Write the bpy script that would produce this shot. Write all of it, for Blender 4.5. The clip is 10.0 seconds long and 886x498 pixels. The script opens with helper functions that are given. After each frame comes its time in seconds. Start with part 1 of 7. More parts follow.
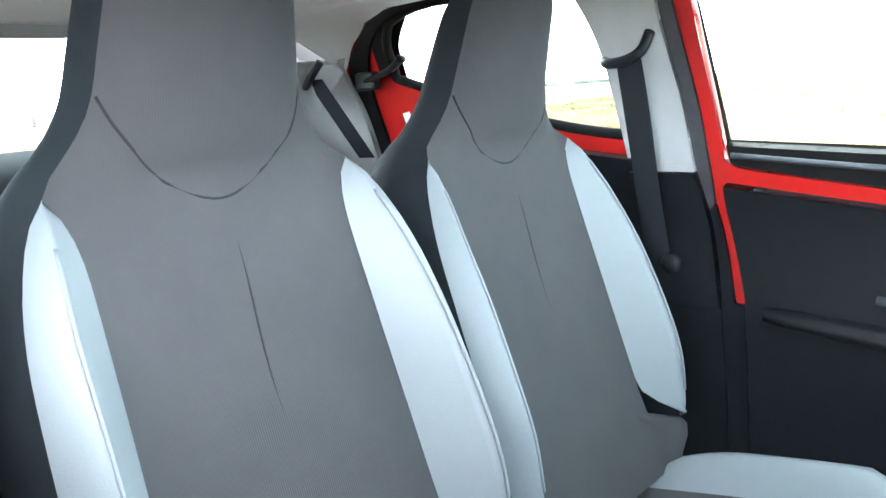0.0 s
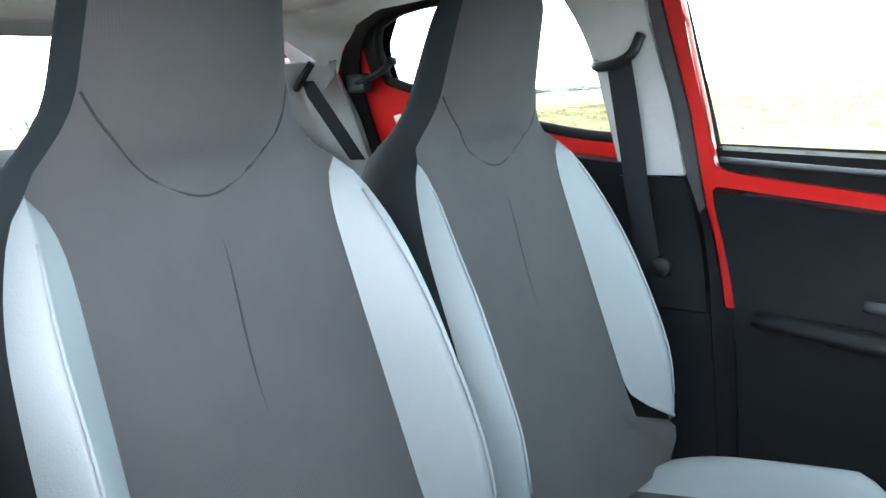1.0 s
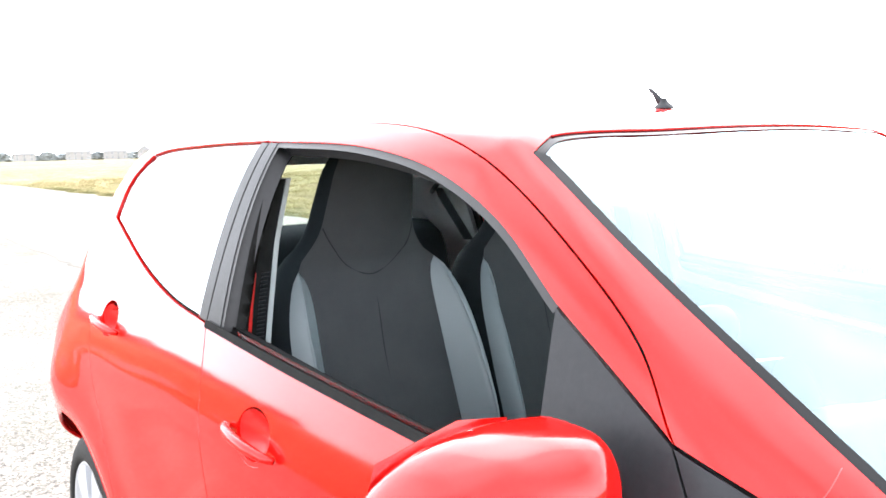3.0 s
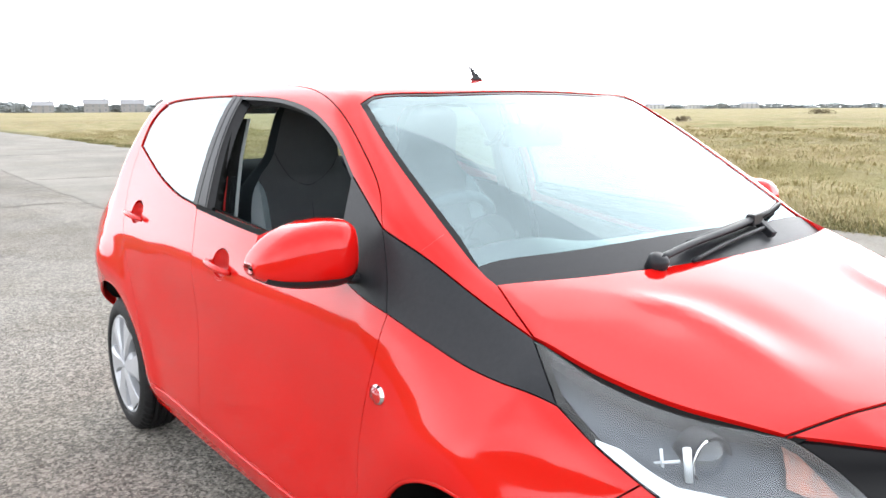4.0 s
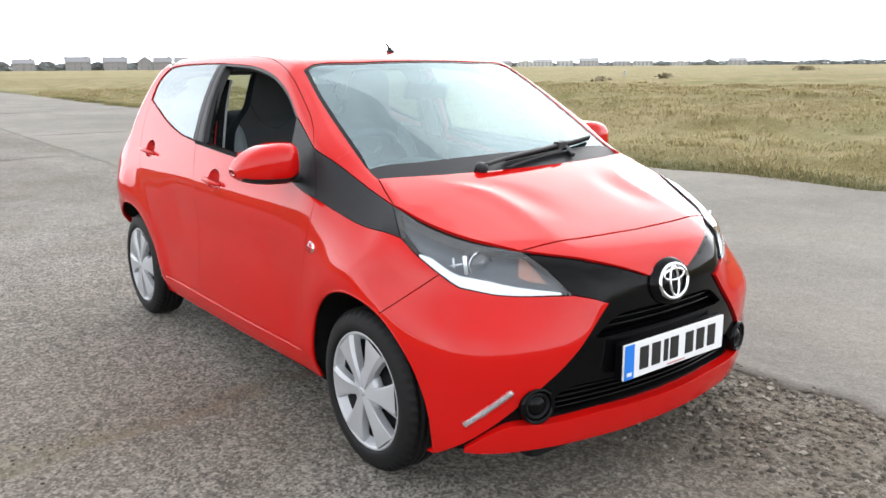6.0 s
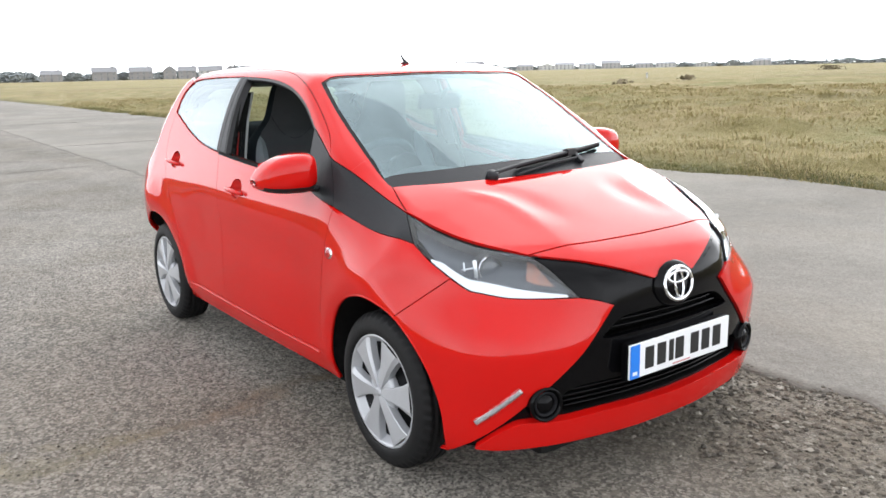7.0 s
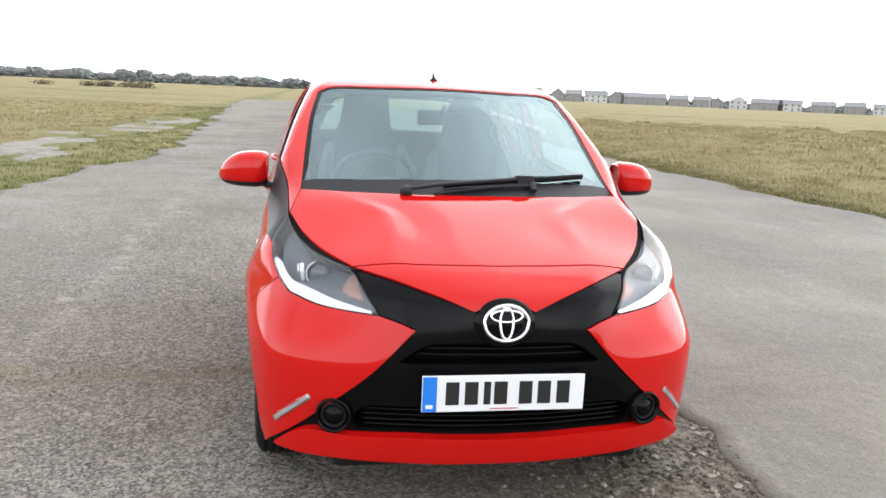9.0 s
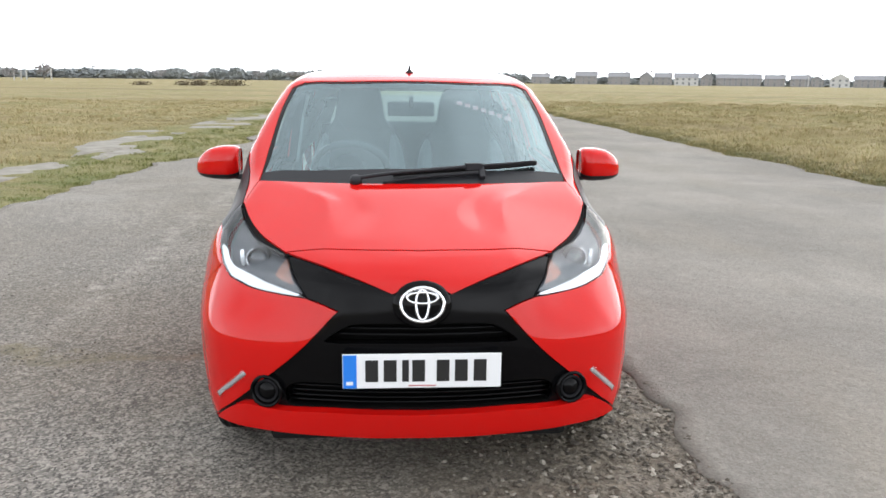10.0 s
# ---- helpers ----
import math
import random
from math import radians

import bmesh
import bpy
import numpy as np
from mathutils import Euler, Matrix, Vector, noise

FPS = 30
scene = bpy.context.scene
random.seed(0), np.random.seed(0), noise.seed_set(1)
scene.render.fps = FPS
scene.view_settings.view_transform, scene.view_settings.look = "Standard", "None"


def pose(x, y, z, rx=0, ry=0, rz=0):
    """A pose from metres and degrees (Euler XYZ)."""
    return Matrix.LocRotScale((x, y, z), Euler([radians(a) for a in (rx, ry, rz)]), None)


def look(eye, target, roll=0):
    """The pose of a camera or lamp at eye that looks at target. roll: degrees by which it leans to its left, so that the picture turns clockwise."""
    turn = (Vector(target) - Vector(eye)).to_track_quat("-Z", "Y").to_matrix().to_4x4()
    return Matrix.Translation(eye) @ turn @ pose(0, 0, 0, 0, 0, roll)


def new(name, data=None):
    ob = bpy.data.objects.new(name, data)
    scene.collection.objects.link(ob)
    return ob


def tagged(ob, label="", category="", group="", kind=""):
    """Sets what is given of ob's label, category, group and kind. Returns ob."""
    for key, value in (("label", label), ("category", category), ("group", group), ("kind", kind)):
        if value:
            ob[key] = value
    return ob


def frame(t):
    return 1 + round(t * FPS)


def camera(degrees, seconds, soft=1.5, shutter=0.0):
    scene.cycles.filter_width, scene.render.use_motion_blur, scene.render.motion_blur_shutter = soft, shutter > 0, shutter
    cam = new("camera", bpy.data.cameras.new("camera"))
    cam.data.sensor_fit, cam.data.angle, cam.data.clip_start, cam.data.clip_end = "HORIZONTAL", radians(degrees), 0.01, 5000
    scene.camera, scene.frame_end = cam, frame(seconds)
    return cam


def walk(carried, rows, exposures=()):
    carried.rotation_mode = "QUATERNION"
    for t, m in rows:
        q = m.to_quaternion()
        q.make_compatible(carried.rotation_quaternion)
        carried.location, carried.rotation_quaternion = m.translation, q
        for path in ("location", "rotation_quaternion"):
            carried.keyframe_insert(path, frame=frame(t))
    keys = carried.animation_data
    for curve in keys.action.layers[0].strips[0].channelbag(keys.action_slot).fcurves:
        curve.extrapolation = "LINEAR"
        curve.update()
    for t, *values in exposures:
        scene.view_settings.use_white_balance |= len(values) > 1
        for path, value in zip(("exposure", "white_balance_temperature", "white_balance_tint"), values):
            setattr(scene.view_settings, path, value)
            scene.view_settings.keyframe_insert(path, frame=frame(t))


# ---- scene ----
from mathutils.geometry import delaunay_2d_cdt

cam = camera(57.3, 10.0, soft=1.6)
PATH = [
    (0, (-0.79, 0.801, 1.161), (0.67, 2.116, 0.786), -4.5),
    (0.5, (-0.788, 0.799, 1.155), (0.692, 2.1, 0.813), -4.7),
    (1, (-0.784, 0.798, 1.153), (0.69, 2.101, 0.79), -4.0),
    (1.5, (-0.798, 0.767, 1.19), (0.713, 2.047, 0.911), -4.0),
    (1.65, (-0.804, 0.688, 1.233), (0.612, 2.03, 0.863), -3.5),
    (1.8, (-0.839, 0.618, 1.246), (0.538, 2.004, 0.845), -4.5),
    (2, (-0.907, 0.552, 1.271), (0.46, 1.965, 0.906), -5.3),
    (2.2, (-0.986, 0.478, 1.298), (0.352, 1.928, 0.969), -5.4),
    (3.3, (-1.458, -0.349, 1.367), (-0.267, 1.237, 1.109), -0.6),
    (3.5, (-1.534, -0.57, 1.362), (-0.359, 1.015, 1.037), -1.1),
    (4, (-1.67, -1.11, 1.34), (-0.492, 0.469, 0.999), -0.3),
    (4.5, (-1.825, -1.518, 1.376), (-0.616, 0.048, 1.085), 0.1),
    (5, (-1.96, -1.894, 1.35), (-0.778, -0.333, 0.941), -0.7),
    (5.5, (-2.047, -2.15, 1.383), (-0.918, -0.562, 0.931), 0.1),
    (5.7, (-2.103, -2.191, 1.363), (-0.913, -0.645, 0.922), -0.4),
    (7, (-2.175, -2.334, 1.392), (-1.03, -0.751, 0.963), -1.3),
    (7.5, (-2.0, -2.48, 1.376), (-0.958, -0.814, 1.001), -1.0),
    (8, (-1.568, -2.683, 1.355), (-0.68, -0.94, 0.936), 1.4),
    (8.5, (-1.127, -2.84, 1.367), (-0.464, -0.991, 0.987), 1.6),
    (9, (-0.639, -3.013, 1.37), (-0.286, -1.08, 0.994), 2.6),
    (9.5, (-0.331, -3.098, 1.378), (-0.125, -1.143, 1.01), -0.1),
    (10, (-0.116, -3.206, 1.395), (0.023, -1.253, 0.988), 0.7),
]
walk(cam, [(t, look(eye, target, roll)) for t, eye, target, roll in PATH], [(0, 3.65, 6200, 10), (0.5, 3.55, 6200, 10), (1.0, 3.25, 6200, 10), (1.5, 3.25, 6200, 10), (2.2, 3.4, 6200, 14), (2.8, 2.2, 6350, 12), (3.3, 1.3, 6450, 10), (3.5, 1.17, 6450, 10), (4.0, 0.74, 6450, 10), (4.5, 0.55, 6450, 10), (5.0, 0.38, 6500, 10), (5.5, 0.3, 6500, 10), (7.0, 0.34, 6500, 10), (7.5, 0.4, 6500, 10), (8.5, 0.4, 6500, 10), (9.2, 0.27, 6500, 10), (10, 0.2, 6500, 10)])

# ---- world and light ----
world = bpy.data.worlds.new("overcast_sky")
scene.world = world
world.use_nodes = True
wn, wl = world.node_tree.nodes, world.node_tree.links
background = wn["Background"]
sky = wn.new("ShaderNodeTexSky")
sky.sky_type = "NISHITA"
sky.sun_disc = False
sky.sun_elevation = radians(24)
sky.sun_rotation = radians(48)
sky.air_density, sky.dust_density, sky.ozone_density = 1.0, 6.0, 1.0
# cloud, thinner and brighter towards the horizon, over a thin blue sky
spot = wn.new("ShaderNodeTexCoord")
split = wn.new("ShaderNodeSeparateXYZ")
rise = wn.new("ShaderNodeMapRange")
rise.inputs["From Min"].default_value, rise.inputs["From Max"].default_value = 0.0, 0.65
rise.inputs["To Min"].default_value, rise.inputs["To Max"].default_value = 27.0, 13.0
tint = wn.new("ShaderNodeMix")
tint.data_type, tint.blend_type = "RGBA", "MULTIPLY"
tint.inputs[0].default_value = 1.0
tint.inputs[7].default_value = (0.97, 1.0, 1.05, 1)
cloud = wn.new("ShaderNodeMix")
cloud.data_type = "RGBA"
cloud.inputs[0].default_value = 0.9
wl.new(spot.outputs["Generated"], split.inputs[0])
wl.new(split.outputs["Z"], rise.inputs["Value"])
# the veiled sun brightens the cloud round it
toward = wn.new("ShaderNodeVectorMath")
toward.operation = "DOT_PRODUCT"
toward.inputs[1].default_value = Vector((16, 14.5, 9.6)).normalized()
clip = wn.new("ShaderNodeMath")
clip.operation = "MAXIMUM"
clip.inputs[1].default_value = 0.0
fall = wn.new("ShaderNodeMath")
fall.operation = "POWER"
fall.inputs[1].default_value = 3.0
glow = wn.new("ShaderNodeMath")
glow.operation = "MULTIPLY_ADD"
glow.inputs[1].default_value = 19.0
wl.new(spot.outputs["Generated"], toward.inputs[0])
wl.new(toward.outputs["Value"], clip.inputs[0])
wl.new(clip.outputs[0], fall.inputs[0])
wl.new(fall.outputs[0], glow.inputs[0])
wl.new(rise.outputs[0], glow.inputs[2])
# soft lumps in the cloud cover
lumpy = wn.new("ShaderNodeTexNoise")
lumpy.inputs["Scale"].default_value, lumpy.inputs["Detail"].default_value = 2.6, 5.0
lumpy.inputs["Roughness"].default_value = 0.55
uneven = wn.new("ShaderNodeMapRange")
uneven.inputs["From Min"].default_value, uneven.inputs["From Max"].default_value = 0.32, 0.68
uneven.inputs["To Min"].default_value, uneven.inputs["To Max"].default_value = 0.68, 1.32
layered = wn.new("ShaderNodeMath")
layered.operation = "MULTIPLY"
wl.new(spot.outputs["Generated"], lumpy.inputs["Vector"])
wl.new(lumpy.outputs["Fac"], uneven.inputs["Value"])
wl.new(glow.outputs[0], layered.inputs[0])
wl.new(uneven.outputs[0], layered.inputs[1])
wl.new(layered.outputs[0], tint.inputs[6])
wl.new(sky.outputs[0], cloud.inputs[6])
wl.new(tint.outputs[2], cloud.inputs[7])
wl.new(cloud.outputs[2], background.inputs[0])
background.inputs[1].default_value = 0.1

sun = new("sun", bpy.data.lights.new("sun", "SUN"))
sun.data.energy, sun.data.angle, sun.data.color = 0.6, radians(70), (1.0, 0.96, 0.9)
sun.matrix_world = look((16, 14.5, 9.6), (0, 0, 0))


# ---- materials ----
def material(name, colour, rough=0.5, metal=0.0, coat=0.0):
    m = bpy.data.materials.new(name)
    m.use_nodes = True
    b = m.node_tree.nodes["Principled BSDF"]
    b.inputs["Base Color"].default_value = (*colour, 1)
    b.inputs["Roughness"].default_value = rough
    b.inputs["Metallic"].default_value = metal
    b.inputs["Coat Weight"].default_value = coat
    b.inputs["Coat Roughness"].default_value = 0.06
    return m


def node(m, kind, **inputs):
    n = m.node_tree.nodes.new(kind)
    for key, value in inputs.items():
        n.inputs[key.replace("_", " ")].default_value = value
    return n


def vary(m, scale, amount, dark, light, detail=6.0, stretch=(1, 1, 1), rough=None, bump=0.0, bump_scale=None):
    """Colour between dark and light by noise at one scale, a second noise for the relief."""
    t = m.node_tree
    b = t.nodes["Principled BSDF"]
    co = t.nodes.new("ShaderNodeTexCoord")
    mp = t.nodes.new("ShaderNodeMapping")
    mp.inputs["Scale"].default_value = stretch
    t.links.new(co.outputs["Object"], mp.inputs["Vector"])
    n1 = node(m, "ShaderNodeTexNoise", Scale=scale, Detail=detail, Roughness=0.65)
    t.links.new(mp.outputs[0], n1.inputs["Vector"])
    ramp = t.nodes.new("ShaderNodeValToRGB")
    ramp.color_ramp.elements[0].position = 0.5 - amount
    ramp.color_ramp.elements[1].position = 0.5 + amount
    ramp.color_ramp.elements[0].color = (*dark, 1)
    ramp.color_ramp.elements[1].color = (*light, 1)
    t.links.new(n1.outputs["Fac"], ramp.inputs[0])
    t.links.new(ramp.outputs[0], b.inputs["Base Color"])
    if rough:
        r = t.nodes.new("ShaderNodeMapRange")
        r.inputs["To Min"].default_value, r.inputs["To Max"].default_value = rough
        t.links.new(n1.outputs["Fac"], r.inputs["Value"])
        t.links.new(r.outputs[0], b.inputs["Roughness"])
    if bump:
        n2 = node(m, "ShaderNodeTexNoise", Scale=bump_scale or scale * 8, Detail=3.0)
        t.links.new(mp.outputs[0], n2.inputs["Vector"])
        bp = node(m, "ShaderNodeBump", Strength=bump, Distance=0.01)
        t.links.new(n2.outputs["Fac"], bp.inputs["Height"])
        t.links.new(bp.outputs[0], b.inputs["Normal"])
    return m


def glass(name, tint, ior=1.5, gloss_rough=0.0, dirt=0.0, sheen=(1, 1, 1)):
    """Thin pane: tinted clear, with mirror gloss by Fresnel, and a faint film of dust."""
    m = bpy.data.materials.new(name)
    m.use_nodes = True
    t = m.node_tree
    t.nodes.remove(t.nodes["Principled BSDF"])
    out = t.nodes["Material Output"]
    clear = t.nodes.new("ShaderNodeBsdfTransparent")
    clear.inputs[0].default_value = (*tint, 1)
    shine = t.nodes.new("ShaderNodeBsdfGlossy")
    shine.inputs["Roughness"].default_value = gloss_rough
    shine.inputs["Color"].default_value = (*sheen, 1)
    face = t.nodes.new("ShaderNodeLayerWeight")
    face.inputs["Blend"].default_value = 0.5
    power = t.nodes.new("ShaderNodeMath")
    power.operation = "POWER"
    power.inputs[1].default_value = 5.0
    fres = t.nodes.new("ShaderNodeMath")
    fres.operation = "MULTIPLY_ADD"
    base_gloss = ((ior - 1) / (ior + 1)) ** 2
    fres.inputs[1].default_value, fres.inputs[2].default_value = 1 - base_gloss, base_gloss
    t.links.new(face.outputs["Facing"], power.inputs[0])
    t.links.new(power.outputs[0], fres.inputs[0])
    mix = t.nodes.new("ShaderNodeMixShader")
    t.links.new(fres.outputs[0], mix.inputs[0])
    t.links.new(clear.outputs[0], mix.inputs[1])
    t.links.new(shine.outputs[0], mix.inputs[2])
    last = mix
    if dirt:
        dust = t.nodes.new("ShaderNodeBsdfDiffuse")
        dust.inputs[0].default_value = (0.55, 0.6, 0.6, 1)
        n = t.nodes.new("ShaderNodeTexNoise")
        n.inputs["Scale"].default_value = 3.0
        r = t.nodes.new("ShaderNodeMapRange")
        r.inputs["From Min"].default_value, r.inputs["From Max"].default_value = 0.3, 0.75
        r.inputs["To Min"].default_value, r.inputs["To Max"].default_value = dirt * 0.4, dirt * 1.5
        t.links.new(n.outputs["Fac"], r.inputs["Value"])
        last = t.nodes.new("ShaderNodeMixShader")
        t.links.new(r.outputs[0], last.inputs[0])
        t.links.new(mix.outputs[0], last.inputs[1])
        t.links.new(dust.outputs[0], last.inputs[2])
    t.links.new(last.outputs[0], out.inputs["Surface"])
    return m


RED = material("red_paint", (0.5, 0.005, 0.004), 0.3, 0.0, 0.9)
RED.node_tree.nodes["Principled BSDF"].inputs["Specular IOR Level"].default_value = 0.0
RED.node_tree.nodes["Principled BSDF"].inputs["Coat IOR"].default_value = 1.45
vary(RED, 1.5, 0.3, (0.49, 0.0045, 0.0032), (0.54, 0.006, 0.0045), rough=(0.28, 0.36))
RED_INNER = material("red_inner_paint", (0.5, 0.012, 0.01), 0.35, 0.0, 0.4)
GLOSS_BLACK = material("gloss_black_plastic", (0.003, 0.003, 0.0035), 0.11)
GLOSS_BLACK.node_tree.nodes["Principled BSDF"].inputs["Specular IOR Level"].default_value = 0.3
SATIN_BLACK = material("satin_black_plastic", (0.022, 0.023, 0.026), 0.42)
vary(SATIN_BLACK, 90, 0.3, (0.014, 0.0148, 0.017), (0.021, 0.022, 0.025), bump=0.06, bump_scale=900)
RUBBER = material("black_rubber", (0.012, 0.012, 0.013), 0.75)
vary(RUBBER, 25, 0.25, (0.008, 0.008, 0.0085), (0.017, 0.0165, 0.016), rough=(0.6, 0.85), bump=0.1, bump_scale=220)
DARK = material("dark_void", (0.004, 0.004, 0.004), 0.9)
CHROME = material("chrome", (0.82, 0.83, 0.85), 0.08, 1.0)
FRAME_TRIM = vary(material("satin_black_frame_trim", (0.016, 0.016, 0.018), 0.45), 60, 0.25, (0.012, 0.012, 0.0135), (0.019, 0.019, 0.021))
FRAME_TRIM.node_tree.nodes["Principled BSDF"].inputs["Specular IOR Level"].default_value = 0.35
WHEEL_LEATHER = vary(material("dark_wheel_leather", (0.05, 0.053, 0.058), 0.42), 60, 0.25, (0.042, 0.045, 0.05), (0.06, 0.063, 0.068), bump=0.1, bump_scale=700)
TYRE = vary(material("black_tyre_rubber", (0.007, 0.007, 0.008), 0.6), 25, 0.25, (0.0045, 0.0045, 0.005), (0.009, 0.009, 0.0095), rough=(0.55, 0.75), bump=0.1, bump_scale=220)
TYRE.node_tree.nodes["Principled BSDF"].inputs["Specular IOR Level"].default_value = 0.25
# seal lightened in colour for the daylight that falls on it
SEAL_DAYLIT = vary(material("daylit_grey_door_seal", (0.05, 0.05, 0.055), 0.6), 40, 0.25, (0.04, 0.04, 0.045), (0.065, 0.064, 0.07))
SILVER = material("silver_paint", (0.42, 0.43, 0.45), 0.35, 0.35)
vary(SILVER, 12, 0.3, (0.40, 0.41, 0.43), (0.46, 0.47, 0.49), rough=(0.3, 0.45))
STEEL = material("black_steel", (0.012, 0.012, 0.014), 0.5, 0.3)
LAMP_WHITE = material("lamp_white_guide", (0.8, 0.83, 0.86), 0.2, 0.3)
LAMP_DARK = material("lamp_dark_housing", (0.065, 0.072, 0.082), 0.4, 0.3)
PALE_REFLECTOR = vary(material("pale_reflector", (0.45, 0.43, 0.41), 0.3, 0.3), 320, 0.12, (0.22, 0.2, 0.19), (0.66, 0.64, 0.62), 2.0)
AMBER = vary(material("amber_reflector", (0.42, 0.22, 0.16), 0.4, 0.2), 45, 0.2, (0.16, 0.13, 0.12), (0.42, 0.17, 0.11))
LENS = glass("projector_lens", (0.75, 0.8, 0.85), 1.9)
CLEAR = glass("clear_cover", (0.93, 0.96, 0.98), 1.68)
SCREEN = glass("windscreen_glass", (0.52, 0.70, 0.73), 2.38, 0.0, 0.015, (0.76, 0.95, 1.0))
PANE = glass("window_glass", (0.74, 0.84, 0.81), 1.75, 0.0, 0.02)
REAR_PANE = glass("tinted_rear_glass", (0.4, 0.48, 0.48), 2.5, 0.0, 0.02, (0.86, 0.95, 1.0))
FABRIC = material("grey_seat_fabric", (0.1, 0.1, 0.105), 0.9)
vary(FABRIC, 6, 0.3, (0.052, 0.052, 0.055), (0.068, 0.067, 0.069), bump=0.0)
FABRIC_SIDE = material("dark_side_fabric", (0.026, 0.031, 0.037), 0.85)
vary(FABRIC_SIDE, 8, 0.3, (0.014, 0.017, 0.020), (0.021, 0.025, 0.029), bump=0.15, bump_scale=700)
LEATHER = material("pale_grey_leatherette", (0.28, 0.31, 0.335), 0.5)
vary(LEATHER, 5, 0.35, (0.185, 0.205, 0.222), (0.215, 0.237, 0.252), rough=(0.42, 0.58), bump=0.08, bump_scale=420)
# dark line for seams, also painted in for the shade of folds
SEAM_FOLD = material("dark_seam_and_fold_line", (0.03, 0.03, 0.032), 0.9)
TRIM_DARK = material("dark_interior_plastic", (0.011, 0.0125, 0.015), 0.5)
vary(TRIM_DARK, 30, 0.3, (0.0075, 0.0085, 0.010), (0.0125, 0.014, 0.0165), rough=(0.36, 0.5), bump=0.08, bump_scale=600)
TRIM_PALE = material("pale_interior_plastic", (0.62, 0.63, 0.64), 0.6)
vary(TRIM_PALE, 14, 0.3, (0.38, 0.385, 0.39), (0.45, 0.455, 0.46), bump=0.05, bump_scale=500)
LINING = material("pale_roof_lining", (0.62, 0.62, 0.62), 0.95)
vary(LINING, 20, 0.3, (0.70, 0.705, 0.71), (0.76, 0.765, 0.77), bump=0.1, bump_scale=900)
BELT = material("black_belt_webbing", (0.02, 0.022, 0.026), 0.7)
PLATE_WHITE = material("plate_white", (0.78, 0.79, 0.8), 0.35)
PLATE_BLUE = material("plate_blue", (0.015, 0.19, 0.7), 0.35)
BAR_BLACK = material("bar_black", (0.01, 0.01, 0.01), 0.5)
BAR_PALE = material("bar_pale", (0.7, 0.75, 0.8), 0.5)
STICKER = material("sticker_white", (0.7, 0.7, 0.68), 0.6)
FADED_RED = material("faded_red_print", (0.5, 0.2, 0.2), 0.6)

# fine rib of the seat cloth
_t = FABRIC.node_tree
_co = _t.nodes.new("ShaderNodeTexCoord")
_w = node(FABRIC, "ShaderNodeTexWave", Scale=110.0, Distortion=0.6, Detail=1.0)
_w.bands_direction = "X"
_t.links.new(_co.outputs["Object"], _w.inputs["Vector"])
_b = node(FABRIC, "ShaderNodeBump", Strength=0.12, Distance=0.002)
_t.links.new(_w.outputs["Fac"], _b.inputs["Height"])
_t.links.new(_b.outputs[0], _t.nodes["Principled BSDF"].inputs["Normal"])


def dull(level, *mats):
    """Lower the mirror gloss of coarse black surfaces."""
    for m in mats:
        m.node_tree.nodes["Principled BSDF"].inputs["Specular IOR Level"].default_value = level


dull(0.06, RUBBER, DARK, BELT, FABRIC, FABRIC_SIDE, SEAM_FOLD, LINING)
dull(0.18, TRIM_DARK, STEEL)
dull(0.2, SATIN_BLACK)
dull(0.13, GLOSS_BLACK)



# ---- mesh helpers ----
def mesh_object(name, verts, faces, mat, parent=None, label="", smooth=True, normals=None):
    me = bpy.data.meshes.new(name)
    me.from_pydata([tuple(v) for v in verts], [], faces)
    me.materials.append(mat)
    me.polygons.foreach_set("use_smooth", [smooth] * len(me.polygons))
    if normals is not None:
        me.normals_split_custom_set_from_vertices([tuple(n) for n in normals])
    me.update()
    ob = new(name, me)
    ob.parent = parent
    if label:
        ob["label"] = label
    return ob


def part(name, bm, mat, parent=None, label="", smooth=True):
    bmesh.ops.recalc_face_normals(bm, faces=bm.faces)
    me = bpy.data.meshes.new(name)
    bm.to_mesh(me)
    bm.free()
    me.materials.append(mat)
    me.polygons.foreach_set("use_smooth", [smooth] * len(me.polygons))
    ob = new(name, me)
    ob.parent = parent
    if label:
        ob["label"] = label
    return ob


def holder(name, parent=None, label=""):
    ob = new(name)
    ob.parent = parent
    if label:
        ob["label"] = label
    return ob


def add_box(bm, x0, x1, y0, y1, z0, z1, bevel=0.0, m=None):
    r = bmesh.ops.create_cube(bm, size=1)
    vs = r["verts"]
    for v in vs:
        v.co = Vector(((x0 + x1) / 2 + v.co.x * (x1 - x0), (y0 + y1) / 2 + v.co.y * (y1 - y0), (z0 + z1) / 2 + v.co.z * (z1 - z0)))
    if bevel:
        es = list({e for v in vs for e in v.link_edges})
        r = bmesh.ops.bevel(bm, geom=es, offset=bevel, segments=2, profile=0.6, affect="EDGES")
        vs = list({v for f in r["faces"] for v in f.verts} | {v for v in vs if v.is_valid})
    if m is not None:
        for v in vs:
            v.co = m @ v.co
    return vs


def box(name, x0, x1, y0, y1, z0, z1, mat, parent=None, bevel=0.004, label="", m=None):
    bm = bmesh.new()
    add_box(bm, x0, x1, y0, y1, z0, z1, bevel, m)
    return part(name, bm, mat, parent, label, smooth=False)


